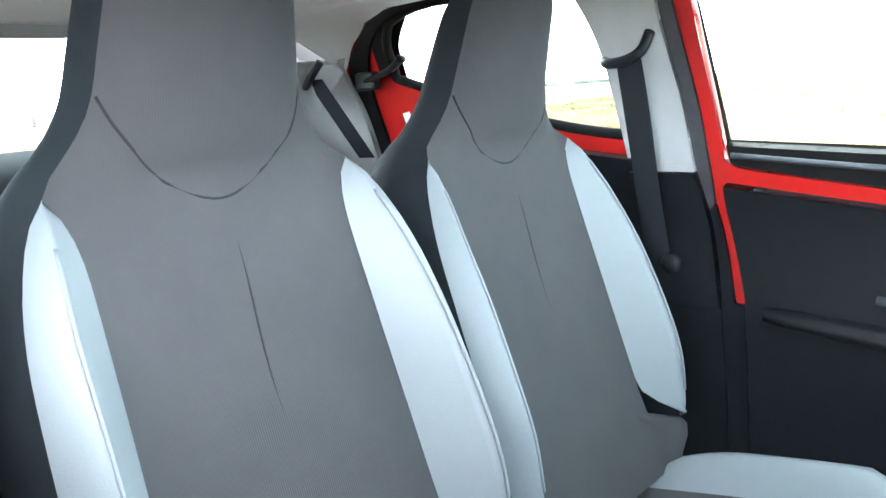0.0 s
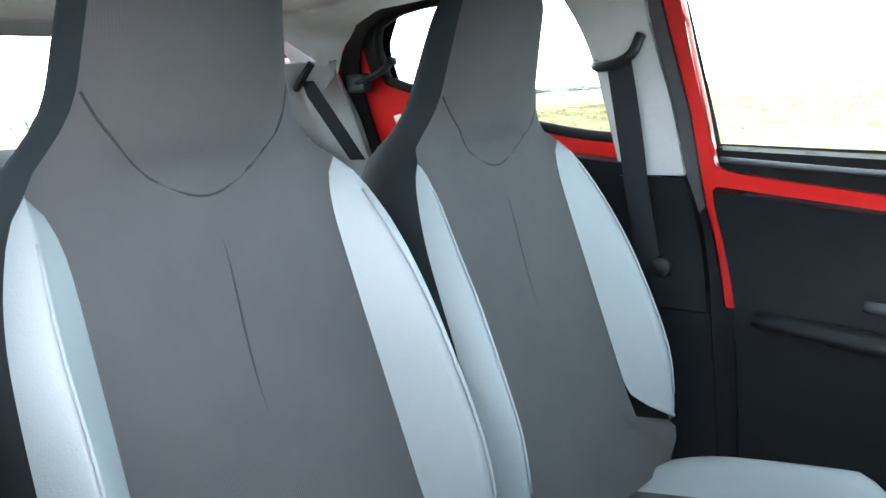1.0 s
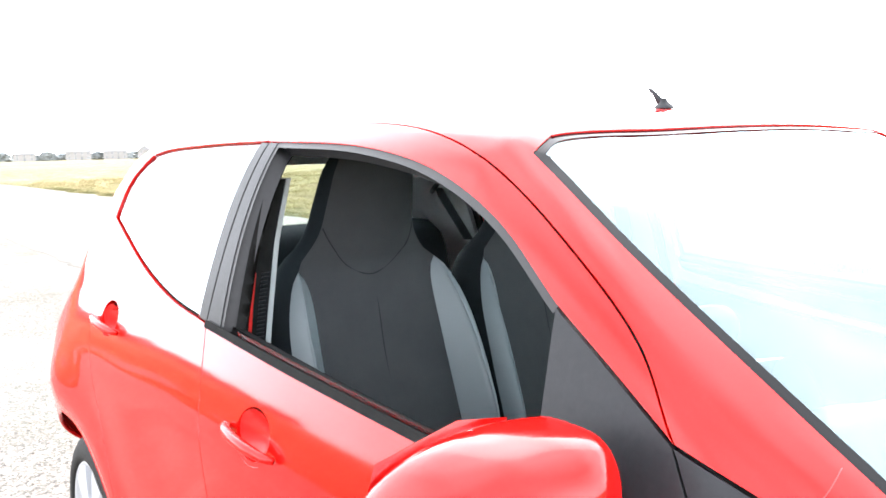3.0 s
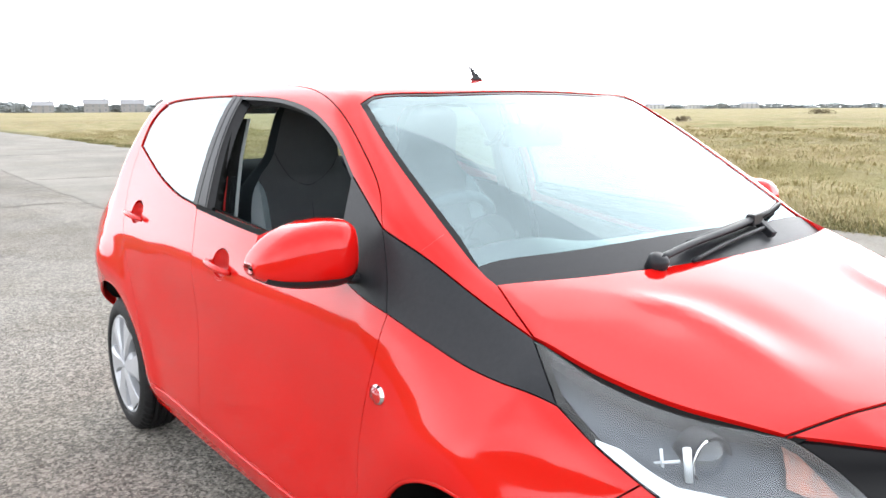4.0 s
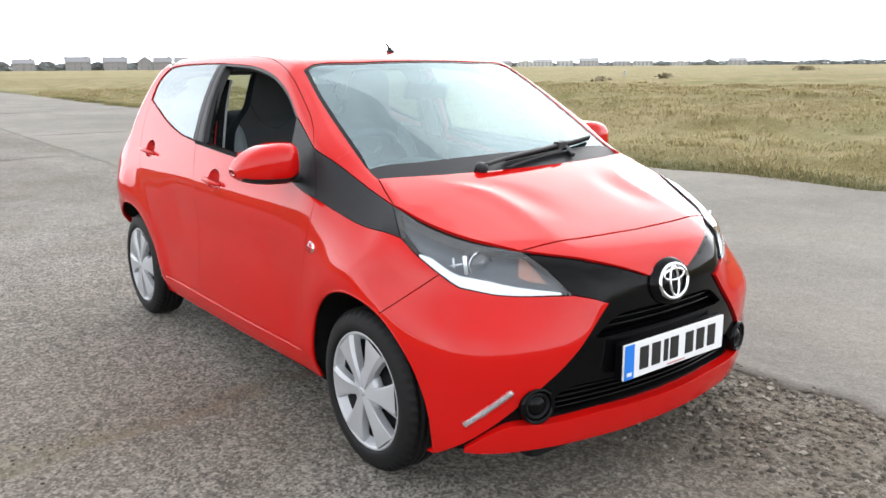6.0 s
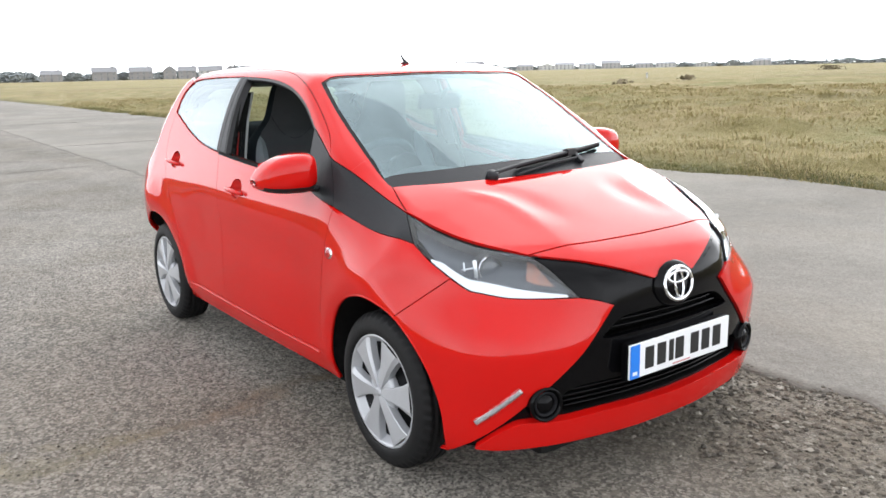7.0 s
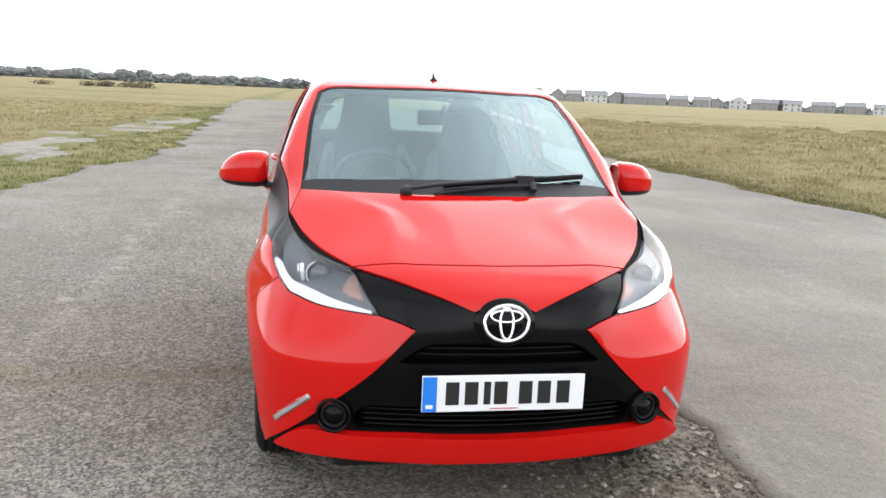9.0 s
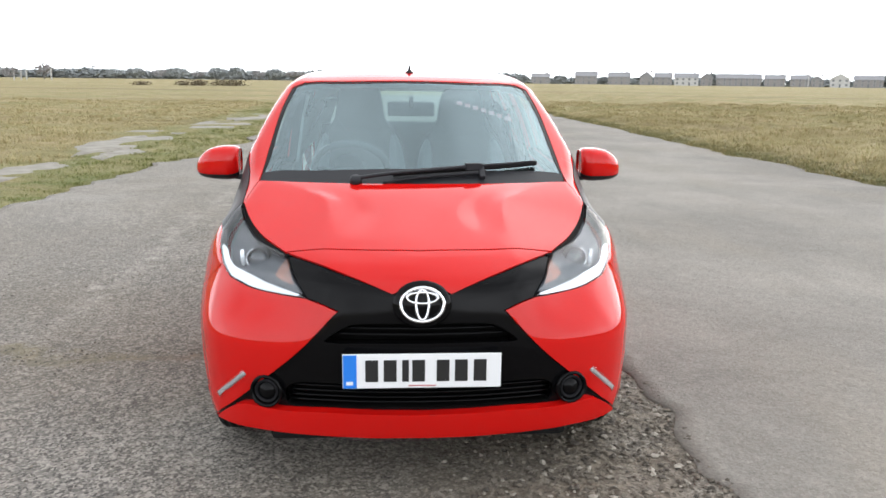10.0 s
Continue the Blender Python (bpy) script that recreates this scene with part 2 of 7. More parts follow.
def lathe(profile, n, axis="x", closed=False):
    """Verts and faces of a turned shape; profile of (along, radius)."""
    verts, faces = [], []
    k = len(profile)
    for i in range(n):
        a = 2 * math.pi * i / n
        for u, r in profile:
            verts.append((u, r * math.cos(a), r * math.sin(a)))
    for i in range(n):
        j = (i + 1) % n
        for q in range(k if closed else k - 1):
            w = (q + 1) % k
            faces.append((i * k + q, i * k + w, j * k + w, j * k + q))
    return verts, faces


def tube(points, radius, sides=6, closed=False, taper=None, flat=1.0, up=(0, 0, 1)):
    """Verts and faces of a pipe along points."""
    pts = [Vector(p) for p in points]
    verts, faces = [], []
    n = len(pts)
    for i, p in enumerate(pts):
        a = pts[i - 1] if (i or closed) else p
        b = pts[(i + 1) % n] if (i < n - 1 or closed) else p
        d = (b - a).normalized()
        u = d.cross(Vector(up))
        if u.length < 1e-4:
            u = d.cross(Vector((0, 1, 0)))
        u.normalize()
        w = u.cross(d)
        r = radius * (taper[i] if taper else 1)
        for s in range(sides):
            t = 2 * math.pi * s / sides
            verts.append(p + u * (r * math.cos(t)) + w * (r * flat * math.sin(t)))
    for i in range(n if closed else n - 1):
        j = (i + 1) % n
        for s in range(sides):
            q = (s + 1) % sides
            faces.append((i * sides + s, i * sides + q, j * sides + q, j * sides + s))
    if not closed:
        faces.append(tuple(range(sides))[::-1])
        faces.append(tuple((n - 1) * sides + s for s in range(sides)))
    return verts, faces


def pipe(name, points, radius, mat, parent=None, sides=6, closed=False, label="", taper=None, flat=1.0, up=(0, 0, 1)):
    v, f = tube(points, radius, sides, closed, taper, flat, up)
    return mesh_object(name, v, f, mat, parent, label)


def spline(points, step=0.012, closed=False):
    """Catmull-Rom through 3D or 2D points, at even steps."""
    p = np.array(points, float)
    if len(p) == 2 and not closed:
        n = max(2, int(np.linalg.norm(p[1] - p[0]) / step) + 1)
        return p[0] + (p[1] - p[0]) * np.linspace(0, 1, n)[:, None]
    if closed:
        ext = np.vstack([p[-1], p, p[0], p[1]])
    else:
        ext = np.vstack([2 * p[0] - p[1], p, 2 * p[-1] - p[-2]])
    out = []
    for i in range(1, len(ext) - 2):
        a, b, c, d = ext[i - 1 : i + 3]
        n = max(2, int(np.linalg.norm(c - b) / step) + 1)
        t0 = 0.0
        t1 = t0 + max(np.linalg.norm(b - a), 1e-6) ** 0.5
        t2 = t1 + max(np.linalg.norm(c - b), 1e-6) ** 0.5
        t3 = t2 + max(np.linalg.norm(d - c), 1e-6) ** 0.5
        for t in np.linspace(t1, t2, n, endpoint=False):
            a1 = (t1 - t) / (t1 - t0) * a + (t - t0) / (t1 - t0) * b
            a2 = (t2 - t) / (t2 - t1) * b + (t - t1) / (t2 - t1) * c
            a3 = (t3 - t) / (t3 - t2) * c + (t - t2) / (t3 - t2) * d
            b1 = (t2 - t) / (t2 - t0) * a1 + (t - t0) / (t2 - t0) * a2
            b2 = (t3 - t) / (t3 - t1) * a2 + (t - t1) / (t3 - t1) * a3
            out.append((t2 - t) / (t2 - t1) * b1 + (t - t1) / (t2 - t1) * b2)
    if not closed:
        out.append(p[-1])
    return np.array(out)


class Curve:
    """Smooth function of one number through a few knots, straight beyond its ends."""

    def __init__(self, xs, ys):
        self.x, self.y = np.array(xs, float), np.array(ys, float)
        h, d = np.diff(self.x), np.diff(self.y) / np.diff(self.x)
        m = np.empty(len(xs))
        m[0], m[-1] = d[0], d[-1]
        for i in range(1, len(xs) - 1):
            if d[i - 1] * d[i] <= 0:
                m[i] = 0.5 * (d[i - 1] + d[i]) if abs(d[i - 1] * d[i]) < 1e-9 else 0.0
            else:
                w1, w2 = 2 * h[i] + h[i - 1], h[i] + 2 * h[i - 1]
                m[i] = (w1 + w2) / (w1 / d[i - 1] + w2 / d[i])
        self.m = m

    def __call__(self, v):
        v = np.asarray(v, float)
        i = np.clip(np.searchsorted(self.x, v) - 1, 0, len(self.x) - 2)
        h = self.x[i + 1] - self.x[i]
        t = (v - self.x[i]) / h
        c = np.clip(t, 0, 1)
        y = (2 * c**3 - 3 * c**2 + 1) * self.y[i] + (c**3 - 2 * c**2 + c) * h * self.m[i] + (3 * c**2 - 2 * c**3) * self.y[i + 1] + (c**3 - c**2) * h * self.m[i + 1]
        return y + np.where(t < 0, t * h * self.m[0], 0) + np.where(t > 1, (t - 1) * h * self.m[-1], 0)


def step_up(a, b, v):
    t = np.clip((np.asarray(v, float) - a) / (b - a), 0, 1)
    return t * t * (3 - 2 * t)


def smax(a, b, k):
    h = np.maximum(k - np.abs(a - b), 0) / k
    return np.maximum(a, b) + h * h * k * 0.25


# ---- the car's skin: a smooth closed form ----
WIDTH = Curve([-0.6, -0.3, 0.0, 0.45, 1.2, 1.9, 2.34, 2.6, 2.78], [0.770, 0.811, 0.819, 0.789, 0.797, 0.803, 0.808, 0.785, 0.73])
FLANK = Curve([0.1, 0.2, 0.30, 0.45, 0.62, 0.76, 0.85, 0.89, 0.95, 1.0, 1.1, 1.2, 1.3, 1.38, 1.44, 1.5], [-0.10, -0.055, -0.022, -0.012, 0.0, 0.0, -0.009, -0.019, -0.038, -0.055, -0.085, -0.12, -0.165, -0.215, -0.275, -0.36])
WING = Curve([0.40, 0.52, 0.58, 0.64, 0.70, 0.78, 0.85, 0.95, 1.05], [0.0, 0.0, -0.0003, -0.002, -0.008, -0.03, -0.062, -0.11, -0.15])
HOOD = Curve([-0.72, -0.66, -0.60, -0.50, -0.30, -0.10, 0.05, 0.3, 0.6, 1.0], [0.66, 0.74, 0.785, 0.828, 0.898, 0.962, 1.004, 1.065, 1.10, 1.10])
ROOF = Curve([-0.1, 0.0, 0.35, 0.62, 0.72, 0.82, 1.0, 1.3, 1.6, 2.0, 2.3, 2.6], [0.925, 0.982, 1.187, 1.345, 1.397, 1.417, 1.434, 1.446, 1.446, 1.432, 1.408, 1.355])
NOSE = Curve([0.1, 0.17, 0.21, 0.25, 0.30, 0.36, 0.41, 0.52, 0.62, 0.68, 0.74, 0.80, 0.86], [-0.56, -0.605, -0.622, -0.634, -0.644, -0.654, -0.664, -0.672, -0.667, -0.66, -0.645, -0.60, -0.52])
PLAN_LOW = Curve([0, 0.15, 0.3, 0.45, 0.55, 0.625, 0.69, 0.733, 0.776, 0.808, 0.84], [0, 0.006, 0.025, 0.055, 0.09, 0.125, 0.17, 0.22, 0.31, 0.42, 0.58])
PLAN_HIGH = Curve([0, 0.15, 0.3, 0.4, 0.5, 0.6, 0.67, 0.72, 0.76, 0.8], [0, 0.01, 0.035, 0.085, 0.15, 0.215, 0.275, 0.34, 0.43, 0.55])
TAIL = Curve([0.2, 0.4, 0.6, 0.85, 1.0, 1.06, 1.2, 1.3, 1.38, 1.45], [2.68, 2.76, 2.775, 2.77, 2.72, 2.685, 2.57, 2.48, 2.41, 2.35])


CREST = Curve([-0.75, -0.38, -0.25, -0.15, -0.06, 0.03, 0.12, 0.3], [0.345, 0.325, 0.322, 0.337, 0.40, 0.50, 0.60, 0.72])


def hood_height(x, y):
    a = np.abs(x)
    ridge = CREST(y)
    slope = 0.16 - 0.10 * step_up(-0.35, 0.1, y)
    over = a - ridge
    bend = 0.5 * (over + np.sqrt(over**2 + 0.0003))
    # the valley inside each crest fades out before the nose
    valley = np.exp(-(((over + 0.10) / 0.06) ** 2)) * step_up(-0.44, -0.2, y) * (1 - step_up(-0.26, 0.02, y)) * 0.008
    crown = np.exp(-((over / 0.035) ** 2)) * step_up(-0.42, -0.25, y) * (1 - step_up(-0.12, 0.0, y)) * 0.004
    return HOOD(y - 0.10 * x * x) - 0.035 * x * x - slope * bend - valley + crown


def cabin_height(x, y):
    sweep = 0.27 * x * x * (1 - step_up(0.75, 1.1, y))
    return ROOF(y - sweep) - 0.03 * x * x * step_up(0.5, 1.0, y) - 0.02 * x * x


def flare(y, z, at, r):
    """Bulge of the wing round a wheel."""
    d = np.hypot(y - at, z - 0.28)
    return np.exp(-(((d - r) / 0.075) ** 2)) * step_up(0.20, 0.34, z)


def skin(p, top="both"):
    x, y, z = p[..., 0], p[..., 1], p[..., 2]
    a = np.abs(x)
    w = WIDTH(y) + FLANK(z) + WING(z) * (1 - step_up(-0.05, 0.42, y))
    w = w + 0.010 * flare(y, z, 0.0, 0.40) + 0.014 * flare(y, z, 2.34, 0.41)
    # rounded haunch over the rear wheel
    w = w + 0.026 * np.exp(-(((y - 2.42) / 0.17) ** 2)) * np.exp(-(((z - 0.75) / 0.085) ** 2))
    # hollow of the doors under the shoulder
    w = w - 0.014 * np.exp(-(((z - (0.60 + 0.05 * y)) / 0.13) ** 2)) * step_up(0.35, 0.7, y) * (1 - step_up(1.6, 1.95, y))
    side = (a - w) * 0.96
    hood = z - hood_height(x, y)
    cabin = z - cabin_height(x, y)
    if top == "hood":
        lid = hood * 0.95
    elif top == "cabin":
        lid = cabin * 0.88
    else:
        lid = -smax(-hood, -cabin, 0.015) * 0.9
    k = step_up(0.52, 0.74, z)
    front = (NOSE(z) + PLAN_LOW(a) * (1 - k) + PLAN_HIGH(a) * k - y) * 0.9
    back = (y - TAIL(z) + (0.10 + 0.09 * step_up(0.85, 1.05, z)) * (a / 0.7) ** 2.5) * 0.85
    f = smax(side, lid, 0.05)
    f = smax(f, front, 0.05)
    return smax(f, back, 0.07)


def gradient(p, top="both"):
    e = 5e-4
    g = np.stack([(skin(p + e * d, top) - skin(p - e * d, top)) / (2 * e) for d in np.eye(3)], -1)
    return g / np.maximum(np.linalg.norm(g, axis=-1, keepdims=True), 1e-9)


def snap(p, depth=0.0, top="both"):
    p = np.array(p, float)
    for _ in range(12):
        g = gradient(p, top)
        p = p - g * (skin(p, top) + depth)[..., None] * 0.9
    return p


AXIS_Y = 0.55


def flat_y(p):
    return np.stack([p[:, 1], p[:, 2]], -1)


def flat_s(p):
    th = np.arctan2(AXIS_Y - p[:, 1], p[:, 0])
    return np.stack([np.where(p[:, 1] >= AXIS_Y, p[:, 1] - AXIS_Y, -th * 1.1), p[:, 2]], -1)


def flat_t(p):
    return np.stack([p[:, 0], p[:, 1]], -1)


def flat_b(p):
    return np.stack([p[:, 0], p[:, 2]], -1)


def rays(kind, q):
    n = len(q)
    o, d = np.zeros((n, 3)), np.zeros((n, 3))
    if kind == "y":
        o[:, 1], o[:, 2], d[:, 0] = q[:, 0], q[:, 1], 1
    elif kind == "s":
        th = np.maximum(-q[:, 0], 0) / 1.1
        o[:, 1], o[:, 2] = AXIS_Y + np.maximum(q[:, 0], 0), q[:, 1]
        d[:, 0], d[:, 1] = np.cos(th), -np.sin(th)
    elif kind == "b":
        o[:, 0], o[:, 1], o[:, 2], d[:, 1] = q[:, 0], 1.6, q[:, 1], 1
    else:
        o[:, 0], o[:, 1], o[:, 2], d[:, 2] = q[:, 0], q[:, 1], 0.55, 1
    return o, d


FLAT = {"y": flat_y, "s": flat_s, "t": flat_t, "b": flat_b}


def project(kind, q, depth=0.0, top="both"):
    o, d = rays(kind, q)
    lo, hi = np.zeros(len(q)), np.full(len(q), 1.5)
    for _ in range(34):
        mid = (lo + hi) / 2
        out = skin(o + d * mid[:, None], top) + depth > 0
        hi, lo = np.where(out, mid, hi), np.where(out, lo, mid)
    return o + d * ((lo + hi) / 2)[:, None]


def edge(points, step=0.012):
    """A line drawn on the skin through a few places."""
    return snap(spline(snap(points), step))


def arc_edge(cy, cz, r, a0, a1, x=0.78, step=0.012):
    """Part of a wheel arch, from angle a0 to a1, drawn on the skin."""
    n = max(3, int(abs(a1 - a0) * math.pi / 180 * r / step))
    a = np.radians(np.linspace(a0, a1, n))
    return project("y", np.stack([cy + r * np.cos(a), cz + r * np.sin(a)], -1))


def inside(poly, pts):
    x, y = pts[:, 0], pts[:, 1]
    r = np.zeros(len(pts), bool)
    for (x0, y0), (x1, y1) in zip(poly, np.roll(poly, -1, 0)):
        c = (y0 > y) != (y1 > y)
        r ^= c & (x < (x1 - x0) * (y - y0) / (y1 - y0 + 1e-15) + x0)
    return r


def near_line(poly, pts):
    best = np.full(len(pts), 1e9)
    for a, b in zip(poly, np.roll(poly, -1, 0)):
        d = b - a
        t = np.clip(((pts - a) @ d) / (d @ d + 1e-15), 0, 1)
        best = np.minimum(best, np.linalg.norm(pts - (a + t[:, None] * d), axis=1))
    return best


def shrink(q, by):
    d = np.roll(q, -1, 0) - np.roll(q, 1, 0)
    d /= np.maximum(np.linalg.norm(d, axis=1, keepdims=True), 1e-9)
    nrm = np.stack([-d[:, 1], d[:, 0]], -1)
    area = 0.5 * np.sum(q[:, 0] * np.roll(q[:, 1], -1) - np.roll(q[:, 0], -1) * q[:, 1])
    return q + nrm * by * (1 if area > 0 else -1)


def clean_loop(q, least=0.004):
    keep = [q[0]]
    for v in q[1:]:
        if np.linalg.norm(v - keep[-1]) > least:
            keep.append(v)
    while np.linalg.norm(keep[-1] - keep[0]) < least:
        keep.pop()
    return np.array(keep)


def panel_shape(edges, kind, depth=0.0, top="both", spacing=0.024, gap=0.0016, thick=0.014, both=False, holes=(), cut=None):
    """A sheet of the skin within closed edges: verts, faces, normals. both: the outline is half of one across the middle."""
    line = np.vstack(edges)
    if both:
        m = line[::-1] * (-1, 1, 1)
        line = np.vstack([line, m])
    q = clean_loop(FLAT[kind](line))
    if gap:
        q = shrink(q, gap)
    loops = [q] + [clean_loop(FLAT[kind](h))[::-1] for h in holes]
    lo, hi = q.min(0), q.max(0)
    gx, gy = np.meshgrid(np.arange(lo[0], hi[0], spacing), np.arange(lo[1], hi[1], spacing * 0.87))
    gx[1::2] += spacing / 2
    g = np.stack([gx.ravel(), gy.ravel()], -1)
    ok = inside(q, g)
    for l in loops[1:]:
        ok &= ~inside(l, g)
    g = g[ok]
    for l in loops:
        if len(g):
            g = g[near_line(l, g) > spacing * 0.45]
    pts, segs = [], []
    for l in loops:
        b = len(pts)
        pts += [tuple(v) for v in l]
        segs += [(b + i, b + (i + 1) % len(l)) for i in range(len(l))]
    pts += [tuple(v) for v in g]
    vs, _, fs, *_ = delaunay_2d_cdt([Vector(p) for p in pts], segs, [], 1, 1e-6)
    vs = np.array([tuple(v) for v in vs])
    if len(loops) > 1:
        cen = np.array([vs[list(f)].mean(0) for f in fs])
        bad = np.zeros(len(fs), bool)
        for l in loops[1:]:
            bad |= inside(l, cen)
        fs = [f for f, x in zip(fs, bad) if not x]
    v3 = project(kind, vs, depth, top)
    n3 = gradient(v3, top)
    out = []
    for f in fs:
        a, b, c = (v3[i] for i in f[:3])
        out.append(tuple(f) if np.cross(b - a, c - a) @ n3[f[0]] > 0 else tuple(f)[::-1])
    count = {}
    for f in out:
        for i, j in zip(f, f[1:] + f[:1]):
            count[(i, j)] = count.get((i, j), 0) + 1
    rim = [e for e in count if (e[1], e[0]) not in count]
    verts, normals, faces = list(v3), list(n3), list(out)
    if thick:
        ring = {}
        for i, j in rim:
            for v in (i, j):
                if v not in ring:
                    ring[v] = len(verts)
                    verts += [v3[v] - n3[v] * 0.0015, v3[v] - n3[v] * thick]
                    normals += [np.zeros(3), np.zeros(3)]
        for i, j in rim:
            a, b = ring[i], ring[j]
            faces.append((j, i, a, b))
            faces.append((b, a, a + 1, b + 1))
    return np.array(verts), faces, np.array(normals)


def sheet(name, shape, mat, parent, side=1, label=""):
    """The sheet as an object; side -1: on the other flank."""
    v, f, n = shape
    if side < 0:
        v, n, f = v * (-1, 1, 1), n * (-1, 1, 1), [q[::-1] for q in f]
    return mesh_object(name, v, f, mat, parent, label, True, n)


def ribbon(points, width, depth, closed=False):
    """A strip on the skin along a line, sunk by depth."""
    p = snap(points, depth)
    n = gradient(p)
    d = np.gradient(p, axis=0)
    d /= np.maximum(np.linalg.norm(d, axis=1, keepdims=True), 1e-9)
    s = np.cross(n, d)
    v = np.vstack([p - s * width / 2, p + s * width / 2])
    k = len(p)
    return v, [(i, i + 1, k + i + 1, k + i) for i in range(k - 1)]


def seam(points, parent, side=1, width=0.03, depth=0.011, mat=None, name="seal"):
    v, f = ribbon(points, width, depth)
    if side < 0:
        v, f = v * (-1, 1, 1), [q[::-1] for q in f]
    return mesh_object(name, v, f, mat or RUBBER, parent)


# ---- the car ----
car = tagged(new("car"), "bright red five-door hatchback parked on worn tarmac, one window lowered", "car")
car.location = (0, 0, 0)

# places on the skin (on the car's left; the right is their mirror)
LAMP_REAR, LAMP_LOW, LAMP_BEND = (0.675, -0.05, 0.932), (0.72, -0.165, 0.83), (0.672, -0.395, 0.716)
LAMP_SEAM, LAMP_IN, HOOD_SEAM = (0.706, -0.335, 0.752), (0.378, -0.578, 0.68), (0.47, -0.443, 0.815)
SPEAR, NOSE_V, BUMP_TIP = (0.276, -0.635, 0.65), (0.098, -0.66, 0.715), (0.722, -0.41, 0.215)
HOOD_BACK, SWOOSH_DOOR, PILLAR_FOOT = (0.634, 0.10, 1.004), (0.80, 0.305, 0.925), (0.69, 0.40, 1.068)
ARCH = 0.362

e_lamp_low = edge([LAMP_BEND, (0.585, -0.475, 0.697), (0.48, -0.54, 0.688), LAMP_IN])
e_lamp_side = edge([LAMP_LOW, (0.717, -0.25, 0.79), LAMP_SEAM])
e_lamp_corner = edge([LAMP_SEAM, (0.693, -0.372, 0.731), LAMP_BEND])
e_lamp_in = edge([LAMP_IN, HOOD_SEAM])
e_lamp_top = edge([HOOD_SEAM, (0.565, -0.315, 0.862), (0.63, -0.185, 0.90), LAMP_REAR])
e_lamp_back = edge([LAMP_REAR, LAMP_LOW])
e_lens_top = edge([HOOD_SEAM, (0.572, -0.326, 0.846), (0.637, -0.196, 0.886), LAMP_REAR])
e_hood_side = edge([LAMP_REAR, (0.66, 0.02, 0.968), HOOD_BACK])
e_hood_back = edge([HOOD_BACK, (0.45, 0.048, 1.004), (0.22, 0.012, 1.003), (0, 0.0, 1.002)])
e_hood_seam = edge([HOOD_SEAM, (0.25, -0.487, 0.824), (0, -0.503, 0.826)])
e_nose_low = edge([HOOD_SEAM, (0.29, -0.565, 0.766), NOSE_V])
e_badge_top = edge([NOSE_V, (0.055, -0.66, 0.741), (0, -0.655, 0.75)])
e_spear = edge([LAMP_IN, (0.325, -0.61, 0.668), SPEAR])
e_diag = edge([SPEAR, (0.40, -0.615, 0.515), (0.528, -0.585, 0.402), (0.63, -0.53, 0.31), BUMP_TIP])
e_bump_low = edge([BUMP_TIP, (0.73, -0.36, 0.19), (0.74, -0.318, 0.185)])
a_front = math.degrees(math.atan2(0.185 - 0.28, -0.335))
a_seam = math.degrees(math.atan2(0.628 - 0.28, -0.171))
e_arch_bump = arc_edge(0, 0.28, ARCH, 360 + a_front, a_seam)
e_arch_wing = arc_edge(0, 0.28, ARCH, a_seam, -9)
e_seam_bw = project("s", spline(flat_s(np.array([e_arch_bump[-1], e_lamp_side[-1]])), 0.012))
e_swoosh_low = edge([LAMP_LOW, (0.765, 0.03, 0.866), (0.79, 0.17, 0.90), SWOOSH_DOOR])
e_swoosh_top = edge([LAMP_REAR, (0.692, 0.07, 0.978), (0.70, 0.22, 1.03), PILLAR_FOOT])
e_swoosh_back = edge([SWOOSH_DOOR, (0.75, 0.345, 0.995), PILLAR_FOOT])
e_door_front = edge([SWOOSH_DOOR, (0.79, 0.328, 0.795), (0.785, 0.40, 0.56), (0.775, 0.435, 0.31)])
e_wing_foot = edge([(0.775, 0.435, 0.31), (0.765, 0.42, 0.21), (0.765, 0.36, 0.205)])
e_belt_front = edge([(0.735, 0.565, 0.982), (0.737, 0.8, 0.992), (0.73, 1.15, 1.006), (0.717, 1.49, 1.024)])
e_sail_low = edge([SWOOSH_DOOR, (0.79, 0.42, 0.938), (0.765, 0.50, 0.953), (0.735, 0.565, 0.982)])
e_b_seam = edge([(0.717, 1.49, 1.024), (0.795, 1.43, 0.87), (0.80, 1.40, 0.65), (0.785, 1.45, 0.31)])
e_sill_front = edge([(0.775, 0.435, 0.31), (0.785, 0.9, 0.305), (0.785, 1.45, 0.31)])
e_sill_rear = edge([(0.785, 1.45, 0.31), (0.79, 1.93, 0.318)])
e_belt_rear = edge([(0.717, 1.49, 1.024), (0.705, 1.70, 1.045), (0.70, 1.90, 1.092), (0.684, 2.08, 1.150), (0.667, 2.215, 1.195)])
e_rear_seam = edge([(0.667, 2.215, 1.195), (0.74, 2.235, 1.03), (0.79, 2.17, 0.88), (0.80, 2.06, 0.72)])
e_rdoor_arch = edge([(0.80, 2.06, 0.72), (0.80, 2.0, 0.60), (0.795, 1.955, 0.45), (0.79, 1.93, 0.318)])
e_arch_rear = arc_edge(2.34, 0.28, 0.372, 172, -8)
# window opening and its frame
WIN_FRONT, WIN_TOP = (0.665, 0.583, 1.178), (0.585, 1.447, 1.388)
e_win_sail = edge([(0.735, 0.565, 0.982), (0.70, 0.572, 1.08), WIN_FRONT])
e_win_arc = edge([WIN_FRONT, (0.635, 0.72, 1.265), (0.61, 0.90, 1.333), (0.595, 1.13, 1.374), WIN_TOP])
e_win_b = edge([WIN_TOP, (0.655, 1.44, 1.2), (0.722, 1.425, 1.02)])
